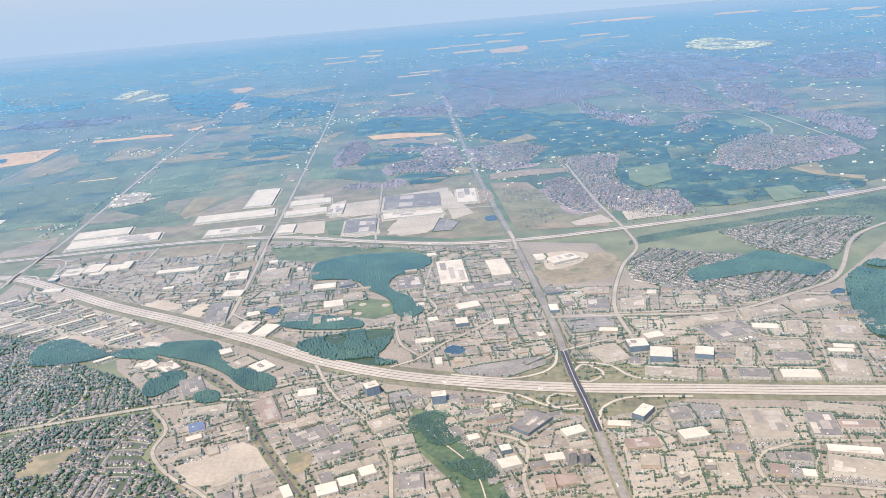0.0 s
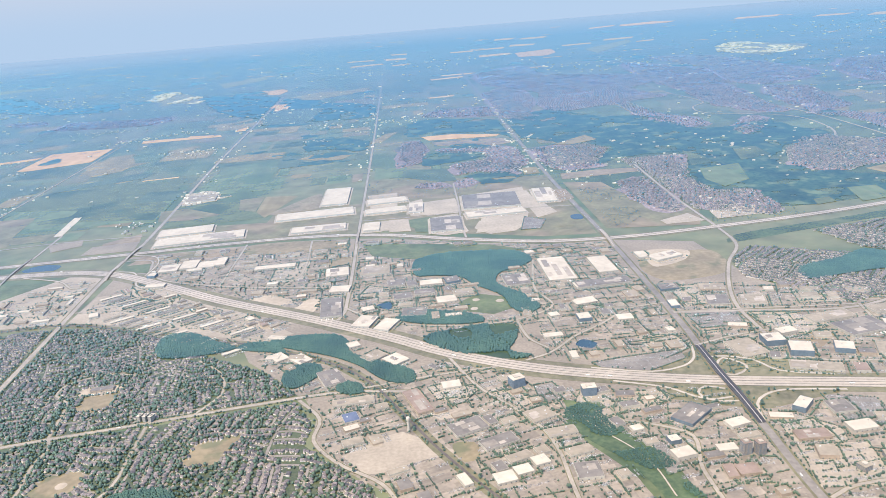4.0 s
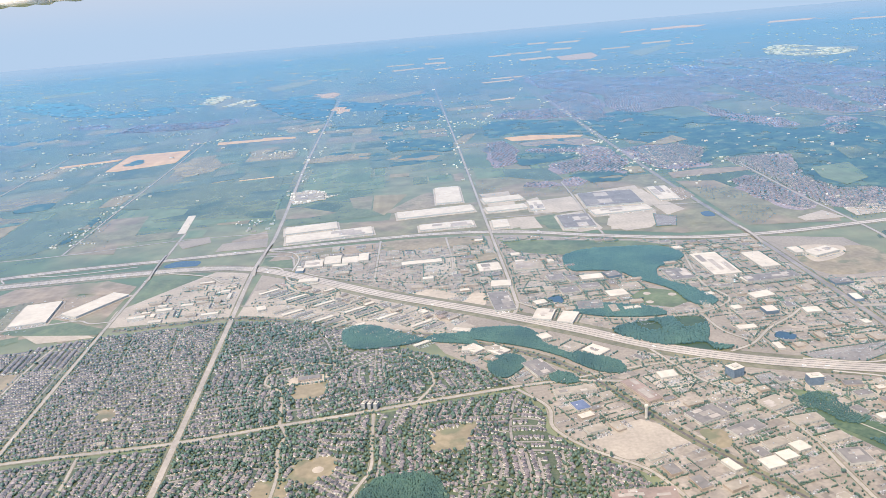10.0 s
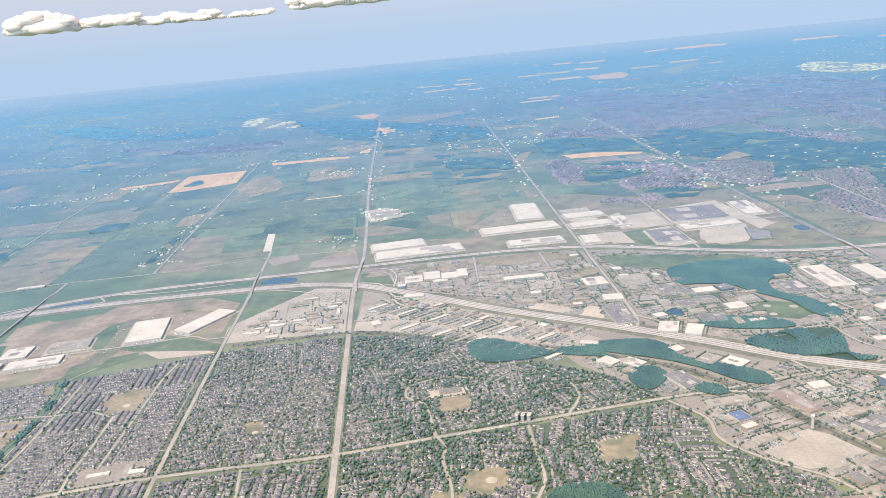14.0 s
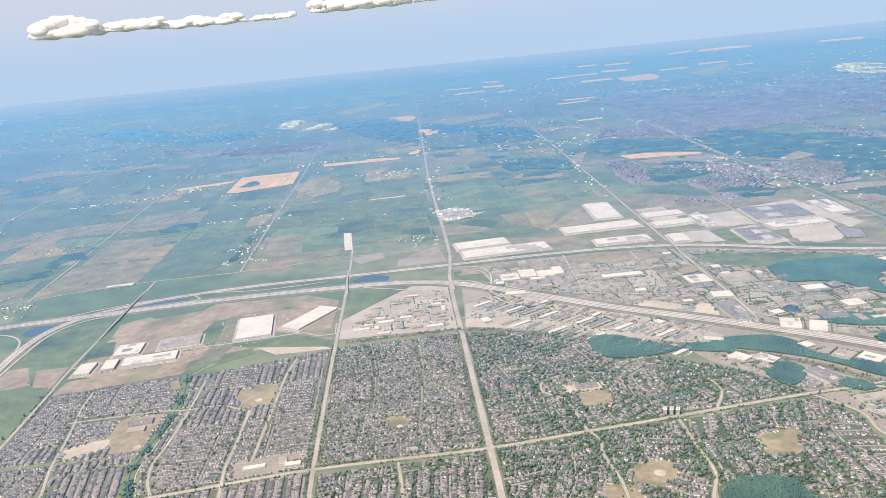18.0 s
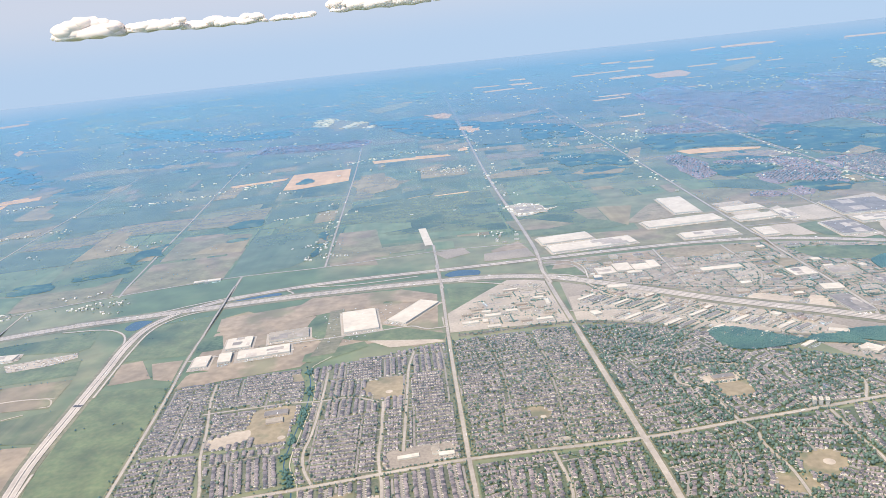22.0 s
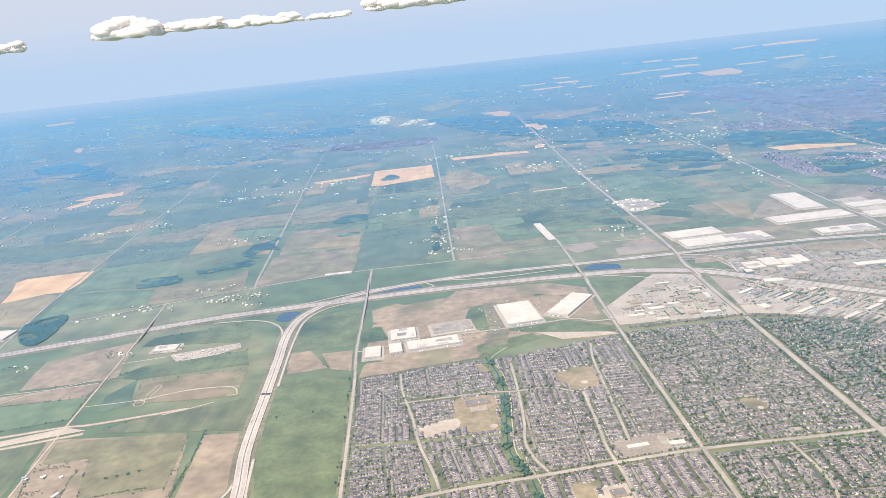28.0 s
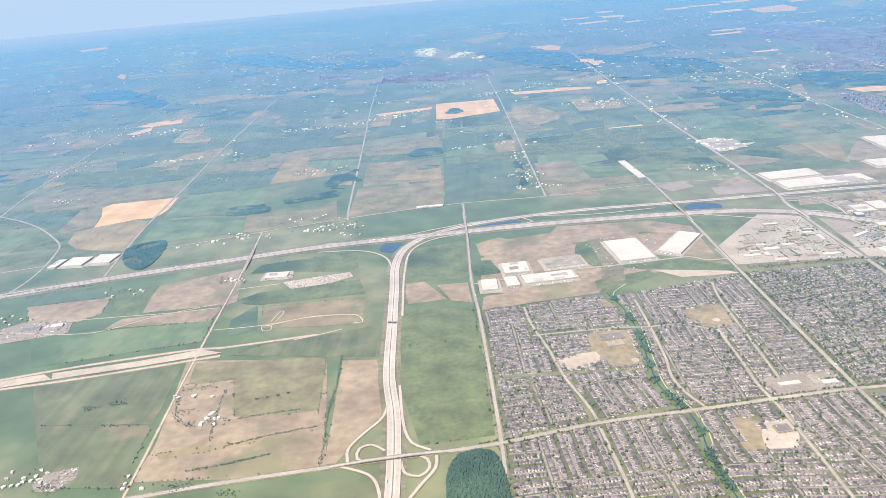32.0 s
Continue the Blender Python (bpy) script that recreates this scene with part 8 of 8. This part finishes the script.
for n_track, (c, w) in enumerate((([(-342, 324.8), (-319, 326.7), (-295.4, 333), (-273, 332.4), (-268.5, 324), (-273, 323.4)], 0.6), ([(-318, 325.9), (-313.2, 325.9), (-312.5, 320.8), (-316, 320.7), (-317.9, 325.4)], 0.5), ([(-314.4, 330.5), (-312.6, 342.8), (-310.5, 341.1), (-312.1, 330.1)], 0.5), ([(-298.3, 308.9), (-288.5, 312.3), (-277.4, 317.3)], 0.8), ([(-455.9, 336.9), (-405.2, 330.2), (-377.1, 346), (-348.2, 357.2)], 0.7))):
    tagged(ribbon("track", c, w, 0.118 + 0.0012 * n_track, M_gravel, None, 0.02, 4.0), "pale gravel track", "track", kind="structure")


def west_hedges():
    r = np.random.default_rng(71)
    pts = []
    for c, n, w in (([(-272.9, 290.4), (-270.7, 265.9), (-270.5, 240.9), (-267.9, 222.6), (-267.6, 212.1)], 90, 0.5), ([(-309.3, 242.6), (-297, 245.4), (-282.3, 248)], 26, 0.2), ([(-304, 225.6), (-289, 231.4), (-273.2, 235.5)], 34, 0.2), ([(-313.3, 211.6), (-300.6, 214.7), (-286.9, 219.1)], 40, 0.25), ([(-301.4, 257.3), (-289.6, 260.4)], 24, 0.4), ([(-316.8, 266.4), (-314.7, 249.1), (-311.6, 229.8)], 30, 0.3), ([(-487.4, 388.6), (-470.3, 394.1), (-436.3, 397)], 60, 1.2), ([(-335, 262), (-330, 246), (-322, 240)], 30, 1.2)):
        p = spline(c, 1.0)
        q = p[r.integers(0, len(p), 3 * n)]
        pts.append(q + r.uniform(-0.5, 0.5, q.shape) + r.normal(0, w * 0.6, q.shape))
    for x, y, n, s in ((-329, 270, 34, 3.0), (-329, 250, 30, 2.5), (-313, 203, 46, 2.2), (-295, 199, 30, 2.0), (-360, 206, 40, 2.5), (-358, 392, 40, 4.0), (-370, 257, 36, 2.0), (-359, 260, 36, 2.0)):
        pts.append(r.normal((x, y), (s, s * 0.6), (n, 2)))
    grove("farm_hedges", np.vstack(pts), 0.2, "dark hedges and farmyard trees between fields", M_wood)


west_hedges()


def yard_clutter():
    """Containers, trailers and sheds standing in the open yards."""
    r = np.random.default_rng(73)
    B = Batch()
    for poly, n, big in (([(-333.5, 392.6), (-318.5, 397.7), (-316.9, 388.1), (-332.3, 385.6)], 60, 1.0), ([(-321.3, 382.2), (-284.9, 391), (-282.2, 383.8), (-293.4, 375.9), (-314, 371.4)], 150, 1.0), ([(-366, 208), (-364.6, 214), (-354, 217), (-352, 211), (-356, 203.4), (-363, 204)], 90, 0.8), ([(-318, 252), (-315, 253), (-313.4, 242), (-318, 242)], 22, 0.9), ([(-458, 340.5), (-450.5, 348), (-422.5, 347), (-417.7, 331.8), (-447.7, 323.3)], 60, 1.6), ([(-205, 372), (-150, 380), (-120, 372), (-180, 352)], 60, 0.9), ([(-160, 415), (-110, 424), (-90, 400), (-150, 385)], 60, 0.9), (LOTS[-2][1], 90, 0.9), (LOTS[-3][1], 90, 0.9)):
        P = np.array(poly, float)
        q = r.uniform(P.min(0), P.max(0), (n * 3, 2))
        q = q[inside(q, P)][:n]
        q = q[off_roofs(q, 0.4)]
        for x, y in q:
            w, d, h = r.uniform(0.25, 0.7) * big, r.uniform(0.1, 0.16) * big, r.uniform(0.2, 0.3)
            B.add(placed(box_v(-w, w, -d, d, 0, h), x, y, 0.14 + r.choice((0, 1.57)) + r.normal(0, 0.08), 0.1), BOX_F, int(r.integers(0, 3)))
    tagged(B.make("yard_containers", [M_trailer_far, M_unit_far, M_brownroof]), "pale containers and trailers standing in yards", "containers", kind="stuff")


M_trailer_far = surface("painted_container", (0.55, 0.53, 0.50), (0.70, 0.68, 0.64), 1.0, 0.2, 0.1, vary="island", gloss=0.6, share=0.75)
M_unit_far = surface("weathered_container", (0.25, 0.25, 0.26), (0.4, 0.38, 0.36), 1.0, 0.2, 0.1, vary="island", gloss=0.6, share=0.75)
yard_clutter()
flat_building(-440, 338, 9.0, 5.0, 14, 0.8, "grey", "pale")
flat_building(-428, 341, 6.0, 4.0, 14, 0.8, "white", "pale")
flat_building(-316.5, 248, 3.0, 1.6, 70, 0.5, "white", "pale", docks=False, name="farm_shed")
flat_building(-156.5, 286.5, 7.0, 4.2, 8, 0.8, "tan", "tan", docks=False, name="school", label="low tan brick school with a flat tan roof")
flat_building(-100, 247.5, 8.0, 2.4, 8, 0.6, "white", "pale", docks=False, name="shop_row", label="low pale row of shops with a flat roof")
flat_building(-90, 250, 3.0, 5.0, 8, 0.6, "tan", "pale", docks=False, name="shop_row", label="low pale row of shops with a flat roof")
west_field(M_soil, [(-215, 424), (-160, 438), (-110, 446), (-88, 430), (-88, 412), (-118, 426), (-160, 413), (-212, 402)], 0.114, "bare brown ground beside the freeway")
west_field(M_verge, [(-152, 352), (-140, 354), (-137, 378), (-142, 420), (-150, 418), (-148, 380)], 0.1152, "green strip of rough grass between warehouses")


west_field(M_soil, [(-212, 405), (-210, 416), (-164, 414), (-159, 395), (-182, 391), (-203, 390)], 0.0872, "bare brown works ground")
west_field(M_grass, [(-159, 405), (-152, 435), (-146, 428), (-140, 379), (-150, 373), (-161, 388)], 0.0880, "green corridor between warehouses")
west_field(M_grass, [(-165, 349), (-150, 359), (-126, 366), (-123, 359), (-146, 344)], 0.0888, "green strip beside new houses")
west_field(M_scrub, [(-220, 394), (-207, 396), (-201, 375), (-215, 373)], 0.0896, "bushy storm pond bank")
west_field(M_soil, [(-212, 328), (-211, 344), (-188, 351), (-155, 357), (-155, 341), (-189, 334)], 0.0904, "tan stubble field")
west_field(M_hay, [(-213, 426), (-201, 433), (-188, 421), (-195, 407), (-208, 413)], 0.0912, "dry tan field")
west_field(M_gravel, [(-128, 370), (-113, 370), (-93, 362), (-84, 355), (-104, 354), (-112, 354)], 0.0920, "pale graded ground")
west_field(M_grass, [(-140, 373), (-117, 387), (-84, 366), (-85, 358), (-127, 367)], 0.0928, "mown green grass")


def aprons():
    """Pale paved aprons round the large warehouses."""
    for n, (x, y, _, w, d, rot) in enumerate([q for q in FOOTPRINTS if q[3] * q[4] > 90 and (q[0] < -80 or q[1] > 470)]):
        c = placed([(-w / 2 - 1.6, -d / 2 - 3.0, 0), (w / 2 + 1.6, -d / 2 - 3.0, 0), (w / 2 + 1.6, d / 2 + 1.6, 0), (-w / 2 - 1.6, d / 2 + 1.6, 0)], x, y, rot)
        tagged(sheet("loading_apron", [(a, b) for a, b, _ in c], 0.117 + 0.0011 * n, M_slab if y > 430 else M_plaza), "pale paved apron round a warehouse", "apron", kind="structure")


aprons()
west_field(M_verge, [(240, 233), (246, 262), (262, 268), (288, 256), (304, 238), (298, 226), (270, 220), (258, 224)], 0.0885, "dry grass inside a freeway junction")


# ---- houses and trees nearest to the camera's way, each a thing of its own ----
def house_parts(shingle, variant):
    """Meshes of one detached house, shared by its copies."""
    r = random.Random(100 + variant)
    w, d, h = r.uniform(0.85, 1.0), r.uniform(1.05, 1.3), r.uniform(0.52, 0.64)
    side = r.choice((-1, 1))
    out = []

    def hip(x0, x1, y0, y1, z, rise, e=0.06):
        x0, x1, y0, y1 = x0 - e, x1 + e, y0 - e, y1 + e
        if x1 - x0 > y1 - y0:
            k, ym = (y1 - y0) * 0.5, (y0 + y1) / 2
            r1, r2 = (x0 + k, ym), (x1 - k, ym)
        else:
            k, xm = (x1 - x0) * 0.5, (x0 + x1) / 2
            r1, r2 = (xm, y0 + k), (xm, y1 - k)
        v = [(x0, y0, z), (x1, y0, z), (x1, y1, z), (x0, y1, z), (*r1, z + rise), (*r2, z + rise)]
        return v, ([(0, 1, 5, 4), (1, 2, 5), (2, 3, 4, 5), (3, 0, 4)] if x1 - x0 > y1 - y0 else [(0, 1, 4), (1, 2, 5, 4), (2, 3, 5), (3, 0, 4, 5)])

    def add(nm, v, f, m):
        me = bpy.data.meshes.new(nm)
        me.from_pydata(v, [], f)
        me.materials.append(m)
        out.append((nm, me))

    add("wall", box_v(-w / 2, w / 2, -d / 2, d / 2, 0, h), BOX_F, M_brick)
    add("roof", *hip(-w / 2, w / 2, -d / 2, d / 2, h - 0.01, 0.3), shingle)
    gx = side * w * 0.22
    add("garage_wall", box_v(gx - 0.26, gx + 0.26, -d / 2 - 0.42, -d / 2, 0, h * 0.6), BOX_F, M_brick)
    add("garage_roof", *hip(gx - 0.26, gx + 0.26, -d / 2 - 0.42, -d / 2 + 0.06, h * 0.6 - 0.01, 0.16), shingle)
    add("garage_door", box_v(gx - 0.2, gx + 0.2, -d / 2 - 0.435, -d / 2 - 0.42, 0.01, h * 0.42), BOX_F, M_wallpale)
    add("chimney", box_v(-gx - 0.06, -gx + 0.06, 0.1, 0.24, h, h + 0.42), BOX_F, M_walltan)
    add("window", box_v(-gx - 0.2, -gx + 0.2, -d / 2 - 0.012, -d / 2, h * 0.3, h * 0.7), BOX_F, M_walldark)
    return out


M_shingle_one = surface("single_house_shingles", (0.165, 0.135, 0.135), (0.245, 0.205, 0.20), 1.5, 0.05, 0.15, vary="piece", gloss=0.6, share=0.75)
NEAR_HOUSES.sort(key=lambda q: q[1])
variants = [house_parts(M_shingle_one, k) for k in range(6)]
for k, (x, y, rot, _) in enumerate(random.Random(4).sample(NEAR_HOUSES, min(210, len(NEAR_HOUSES)))):
    hs = tagged(new("house"), "detached brick house with a brown hipped roof and garage", "house", "houses of the near estates")
    hs.matrix_basis = Matrix.Translation((x, y, 0.04)) @ Matrix.Rotation(rot, 4, "Z")
    for nm, me in variants[k % 6]:
        ob = new(nm, me)
        ob.parent = hs
_rest = random.Random(4).sample(NEAR_HOUSES, min(210, len(NEAR_HOUSES)))
_left = [q for q in NEAR_HOUSES if q not in _rest]
if _left:
    _a = np.array([q[:3] for q in _left])
    house_mesh("houses", _a[:, 0], _a[:, 1], _a[:, 2], "rows of brown roofed brick houses", M_shingle)


def tree_meshes(k):
    r = np.random.default_rng(40 + k)
    v, f = [], []
    n = 0
    for _ in range(7):
        a, q = r.uniform(0, 6.28), r.uniform(0, 0.3)
        s = r.uniform(0.2, 0.34)
        b = ICO_V * r.uniform(0.8, 1.2, (12, 1)) * s + (q * math.cos(a), q * math.sin(a), r.uniform(0.45, 0.95))
        v.append(b)
        f.append(ICO_F + n)
        n += 12
    crown = bpy.data.meshes.new("crown")
    crown.from_pydata(np.vstack(v).tolist(), [], np.vstack(f).tolist())
    crown.materials.append(M_leaf_one)
    tv, tf = round_v([(0.07, 0), (0.05, 0.3), (0.03, 0.6)], 6)
    trunk = bpy.data.meshes.new("trunk")
    trunk.from_pydata(tv, [], tf)
    trunk.materials.append(M_bark)
    return trunk, crown


M_bark = surface("bark", (0.10, 0.08, 0.06), (0.15, 0.12, 0.09), 3.0, 0.5, 0.2)
M_leaf_one = surface("single_tree_leaves", (0.058, 0.086, 0.045), (0.095, 0.128, 0.064), 2.0, 0.1, 0.2, vary="piece", gloss=0.7, share=(0.7, 0.77, 0.74), amp=0.25)
TREES = [tree_meshes(k) for k in range(5)]


def single_trees():
    r = random.Random(9)
    spots = []
    for c, wd in KEEP_OUT:
        for x, y in c:
            if 175 < y < 330 and -225 < x < 380 and r.random() < 0.5:
                s = r.choice((-1, 1)) * (wd + 0.3)
                spots.append((x + s, y + r.uniform(-1, 1)))
    spots = [spots[i] for i in np.where(clear_of(np.array(spots), -0.4))[0]]
    spots = [(x, y) for x, y in spots if all(math.hypot(x - fx, y - fy) > 0.6 * max(fw, fd) for fx, fy, _, fw, fd, _ in FOOTPRINTS)]
    for k, (x, y) in enumerate(r.sample(spots, min(220, len(spots)))):
        t = tagged(new("tree"), "leafy green street tree beside the road", "tree", "street trees")
        s = r.uniform(0.8, 1.5)
        t.matrix_basis = Matrix.Translation((x, y, 0.03)) @ Matrix.Rotation(r.uniform(0, 6), 4, "Z") @ Matrix.Scale(s, 4)
        for nm, me in zip(("trunk", "crown"), TREES[k % 5]):
            new(nm, me).parent = t


single_trees()

# ---- traffic ----
M_paint = surface("vehicle_paint", (0.55, 0.55, 0.56), (0.68, 0.68, 0.68), 2.0, 0.2, 0.2, rough=0.35, vary="piece")
M_trailer = surface("white_trailer", (0.78, 0.78, 0.77), (0.85, 0.85, 0.84), 1.0, 0.2, 0.08, rough=0.5)
M_tyre = surface("tyre_rubber", (0.02, 0.02, 0.02), (0.03, 0.03, 0.03), 2.0, 0.2, 0.1)


def vehicle(kind):
    top = new("lorry" if kind else "car")
    if kind:
        tagged(top, "white articulated lorry on the road", "lorry", "lorries on the roads")
        part("trailer", box_v(-1.0, 0.38, -0.13, 0.13, 0.12, 0.42), BOX_F, M_trailer, top)
        part("cab", box_v(0.44, 0.7, -0.12, 0.12, 0.08, 0.36), BOX_F, M_paint, top)
        axles = (-0.85, -0.7, 0.35, 0.6)
    else:
        tagged(top, "small pale car on the road", "car", "cars on the roads")
        part("body", box_v(-0.23, 0.23, -0.09, 0.09, 0.03, 0.1), BOX_F, M_paint, top)
        part("cabin", [(-0.17, -0.08, 0.1), (0.12, -0.08, 0.1), (0.12, 0.08, 0.1), (-0.17, 0.08, 0.1), (-0.12, -0.07, 0.155), (0.05, -0.07, 0.155), (0.05, 0.07, 0.155), (-0.12, 0.07, 0.155)], BOX_F, M_walldark, top)
        axles = (-0.14, 0.14)
    for ax in axles:
        part("wheels", box_v(ax - 0.04, ax + 0.04, -0.125 if kind else -0.092, 0.125 if kind else 0.092, 0.0, 0.08), BOX_F, M_tyre, top)
    return top


def traffic():
    r = random.Random(31)
    first = {0: vehicle(0), 1: vehicle(1)}
    used = {0: False, 1: False}
    for curve, offs, z, n, lorry in ((C_lower, (-3.0, -2.2, -1.4, 1.4, 2.2, 3.0), 0.195, 70, 0.35), (C_upper, (-1.9, -1.2, 1.2, 1.9), 0.185, 40, 0.3), (C_wcb, (-0.7, 0.7), 0.105, 30, 0.1), (C_c, (-0.8, 0.8), 0.105, 24, 0.1), (C_derry, (-0.5, 0.5), 0.115, 24, 0.1), (C_tenth, (-0.45, 0.45), 0.105, 12, 0.1), (C_ninth, (-0.3, 0.3), 0.105, 8, 0.1)):
        p = spline(curve, 2.0)
        ok = [i for i in range(2, len(p) - 2) if 150 < p[i][1] < 520 and -420 < p[i][0] < 420]
        for _ in range(n):
            i, o = r.choice(ok), r.choice(offs)
            t = p[i + 1] - p[i]
            a = math.atan2(t[1], t[0]) + (0 if o > 0 else math.pi)
            x, y = p[i][0] + o * math.sin(math.atan2(t[1], t[0])), p[i][1] - o * math.cos(math.atan2(t[1], t[0]))
            k = 1 if r.random() < lorry else 0
            m = Matrix.Translation((x, y, z)) @ Matrix.Rotation(a, 4, "Z")
            if used[k]:
                copy_thing(first[k], m)
            else:
                first[k].matrix_basis, used[k] = m, True
    for fx, fy, _, fw, fd, rot in FOOTPRINTS:
        if fw * fd > 250 and fy < 620:
            for q in range(4):
                lx, ly = r.uniform(-fw / 2, fw / 2), -fd / 2 - 1.4
                copy_thing(first[1], Matrix.Translation((fx + lx * math.cos(rot) - ly * math.sin(rot), fy + lx * math.sin(rot) + ly * math.cos(rot), 0.06)) @ Matrix.Rotation(rot + math.pi / 2, 4, "Z"))


traffic()

# ---- clouds ----
M_cloud = bpy.data.materials.new("sunlit_cloud")
M_cloud.use_nodes = True
_n, _l = M_cloud.node_tree.nodes, M_cloud.node_tree.links
_n.clear()
_o, _m, _d, _t = _n.new("ShaderNodeOutputMaterial"), _n.new("ShaderNodeMixShader"), _n.new("ShaderNodeBsdfDiffuse"), _n.new("ShaderNodeBsdfTranslucent")
_d.inputs["Color"].default_value, _t.inputs["Color"].default_value = (0.96, 0.91, 0.88, 1), (0.96, 0.91, 0.88, 1)
_m.inputs[0].default_value = 0.35
_l.new(_d.outputs[0], _m.inputs[1])
_l.new(_t.outputs[0], _m.inputs[2])
_l.new(_m.outputs[0], _o.inputs["Surface"])


def cloud(cx, cy, cz, length, height, n, seed):
    """A bank of fair-weather cloud: heaps of soft cream billows over a level base."""
    r = np.random.default_rng(seed)
    count = max(3, int(length / height * 1.5))
    heaps = [(-0.8 + 1.6 * (i + r.uniform(0.2, 0.8)) / count, r.uniform(0.4, 1.0)) for i in range(count)]
    v, f, k = [], [], 0
    for i in range(n * 2):
        hx, hh = heaps[r.integers(len(heaps))]
        z = r.uniform(0, 1) * hh * (1 - 0.4 * abs(hx)) * height * 0.55
        x = hx * length / 2 + r.normal(0, 0.24) * height
        s = height * r.uniform(0.16, 0.32) * (1.2 - 0.7 * z / height)
        b = ICO_BALL[0] * np.array((s * r.uniform(1.2, 2.0), s, s * r.uniform(0.6, 0.9)))
        b = b + (cx + x, cy + r.uniform(-0.4, 0.4) * height, cz + z)
        b = b + 0.05 * height * np.array([noise.noise_vector(Vector(q) * (6.0 / height)) for q in b])
        b[:, 2] = np.maximum(b[:, 2], cz + 0.03 * height * np.sin(b[:, 0] * 0.05))
        v.append(b)
        f.append(ICO_BALL[1] + k)
        k += len(b)
    ob = fast_mesh("cloud", np.vstack(v), np.vstack(f), M_cloud)
    ob.data.polygons.foreach_set("use_smooth", [True] * len(ob.data.polygons))
    return tagged(ob, "cream cumulus cloud bank over the horizon", "cloud", kind="structure")


def ball():
    bm = bmesh.new()
    bmesh.ops.create_icosphere(bm, subdivisions=2, radius=1.0)
    bm.verts.ensure_lookup_table()
    out = np.array([q.co for q in bm.verts]), np.array([[q.index for q in p.verts] for p in bm.faces])
    bm.free()
    return out


ICO_BALL = ball()
cloud(-1790, 4100, 338, 330, 150, 60, 1)
cloud(-1480, 4150, 345, 260, 110, 40, 2)
cloud(-1140, 4200, 335, 420, 105, 50, 3)
cloud(-800, 4250, 335, 200, 60, 24, 4)
cloud(-330, 4350, 352, 620, 120, 60, 5)
cloud(60, 4400, 360, 260, 60, 20, 6)
cloud(-2330, 3900, 318, 180, 90, 24, 7)
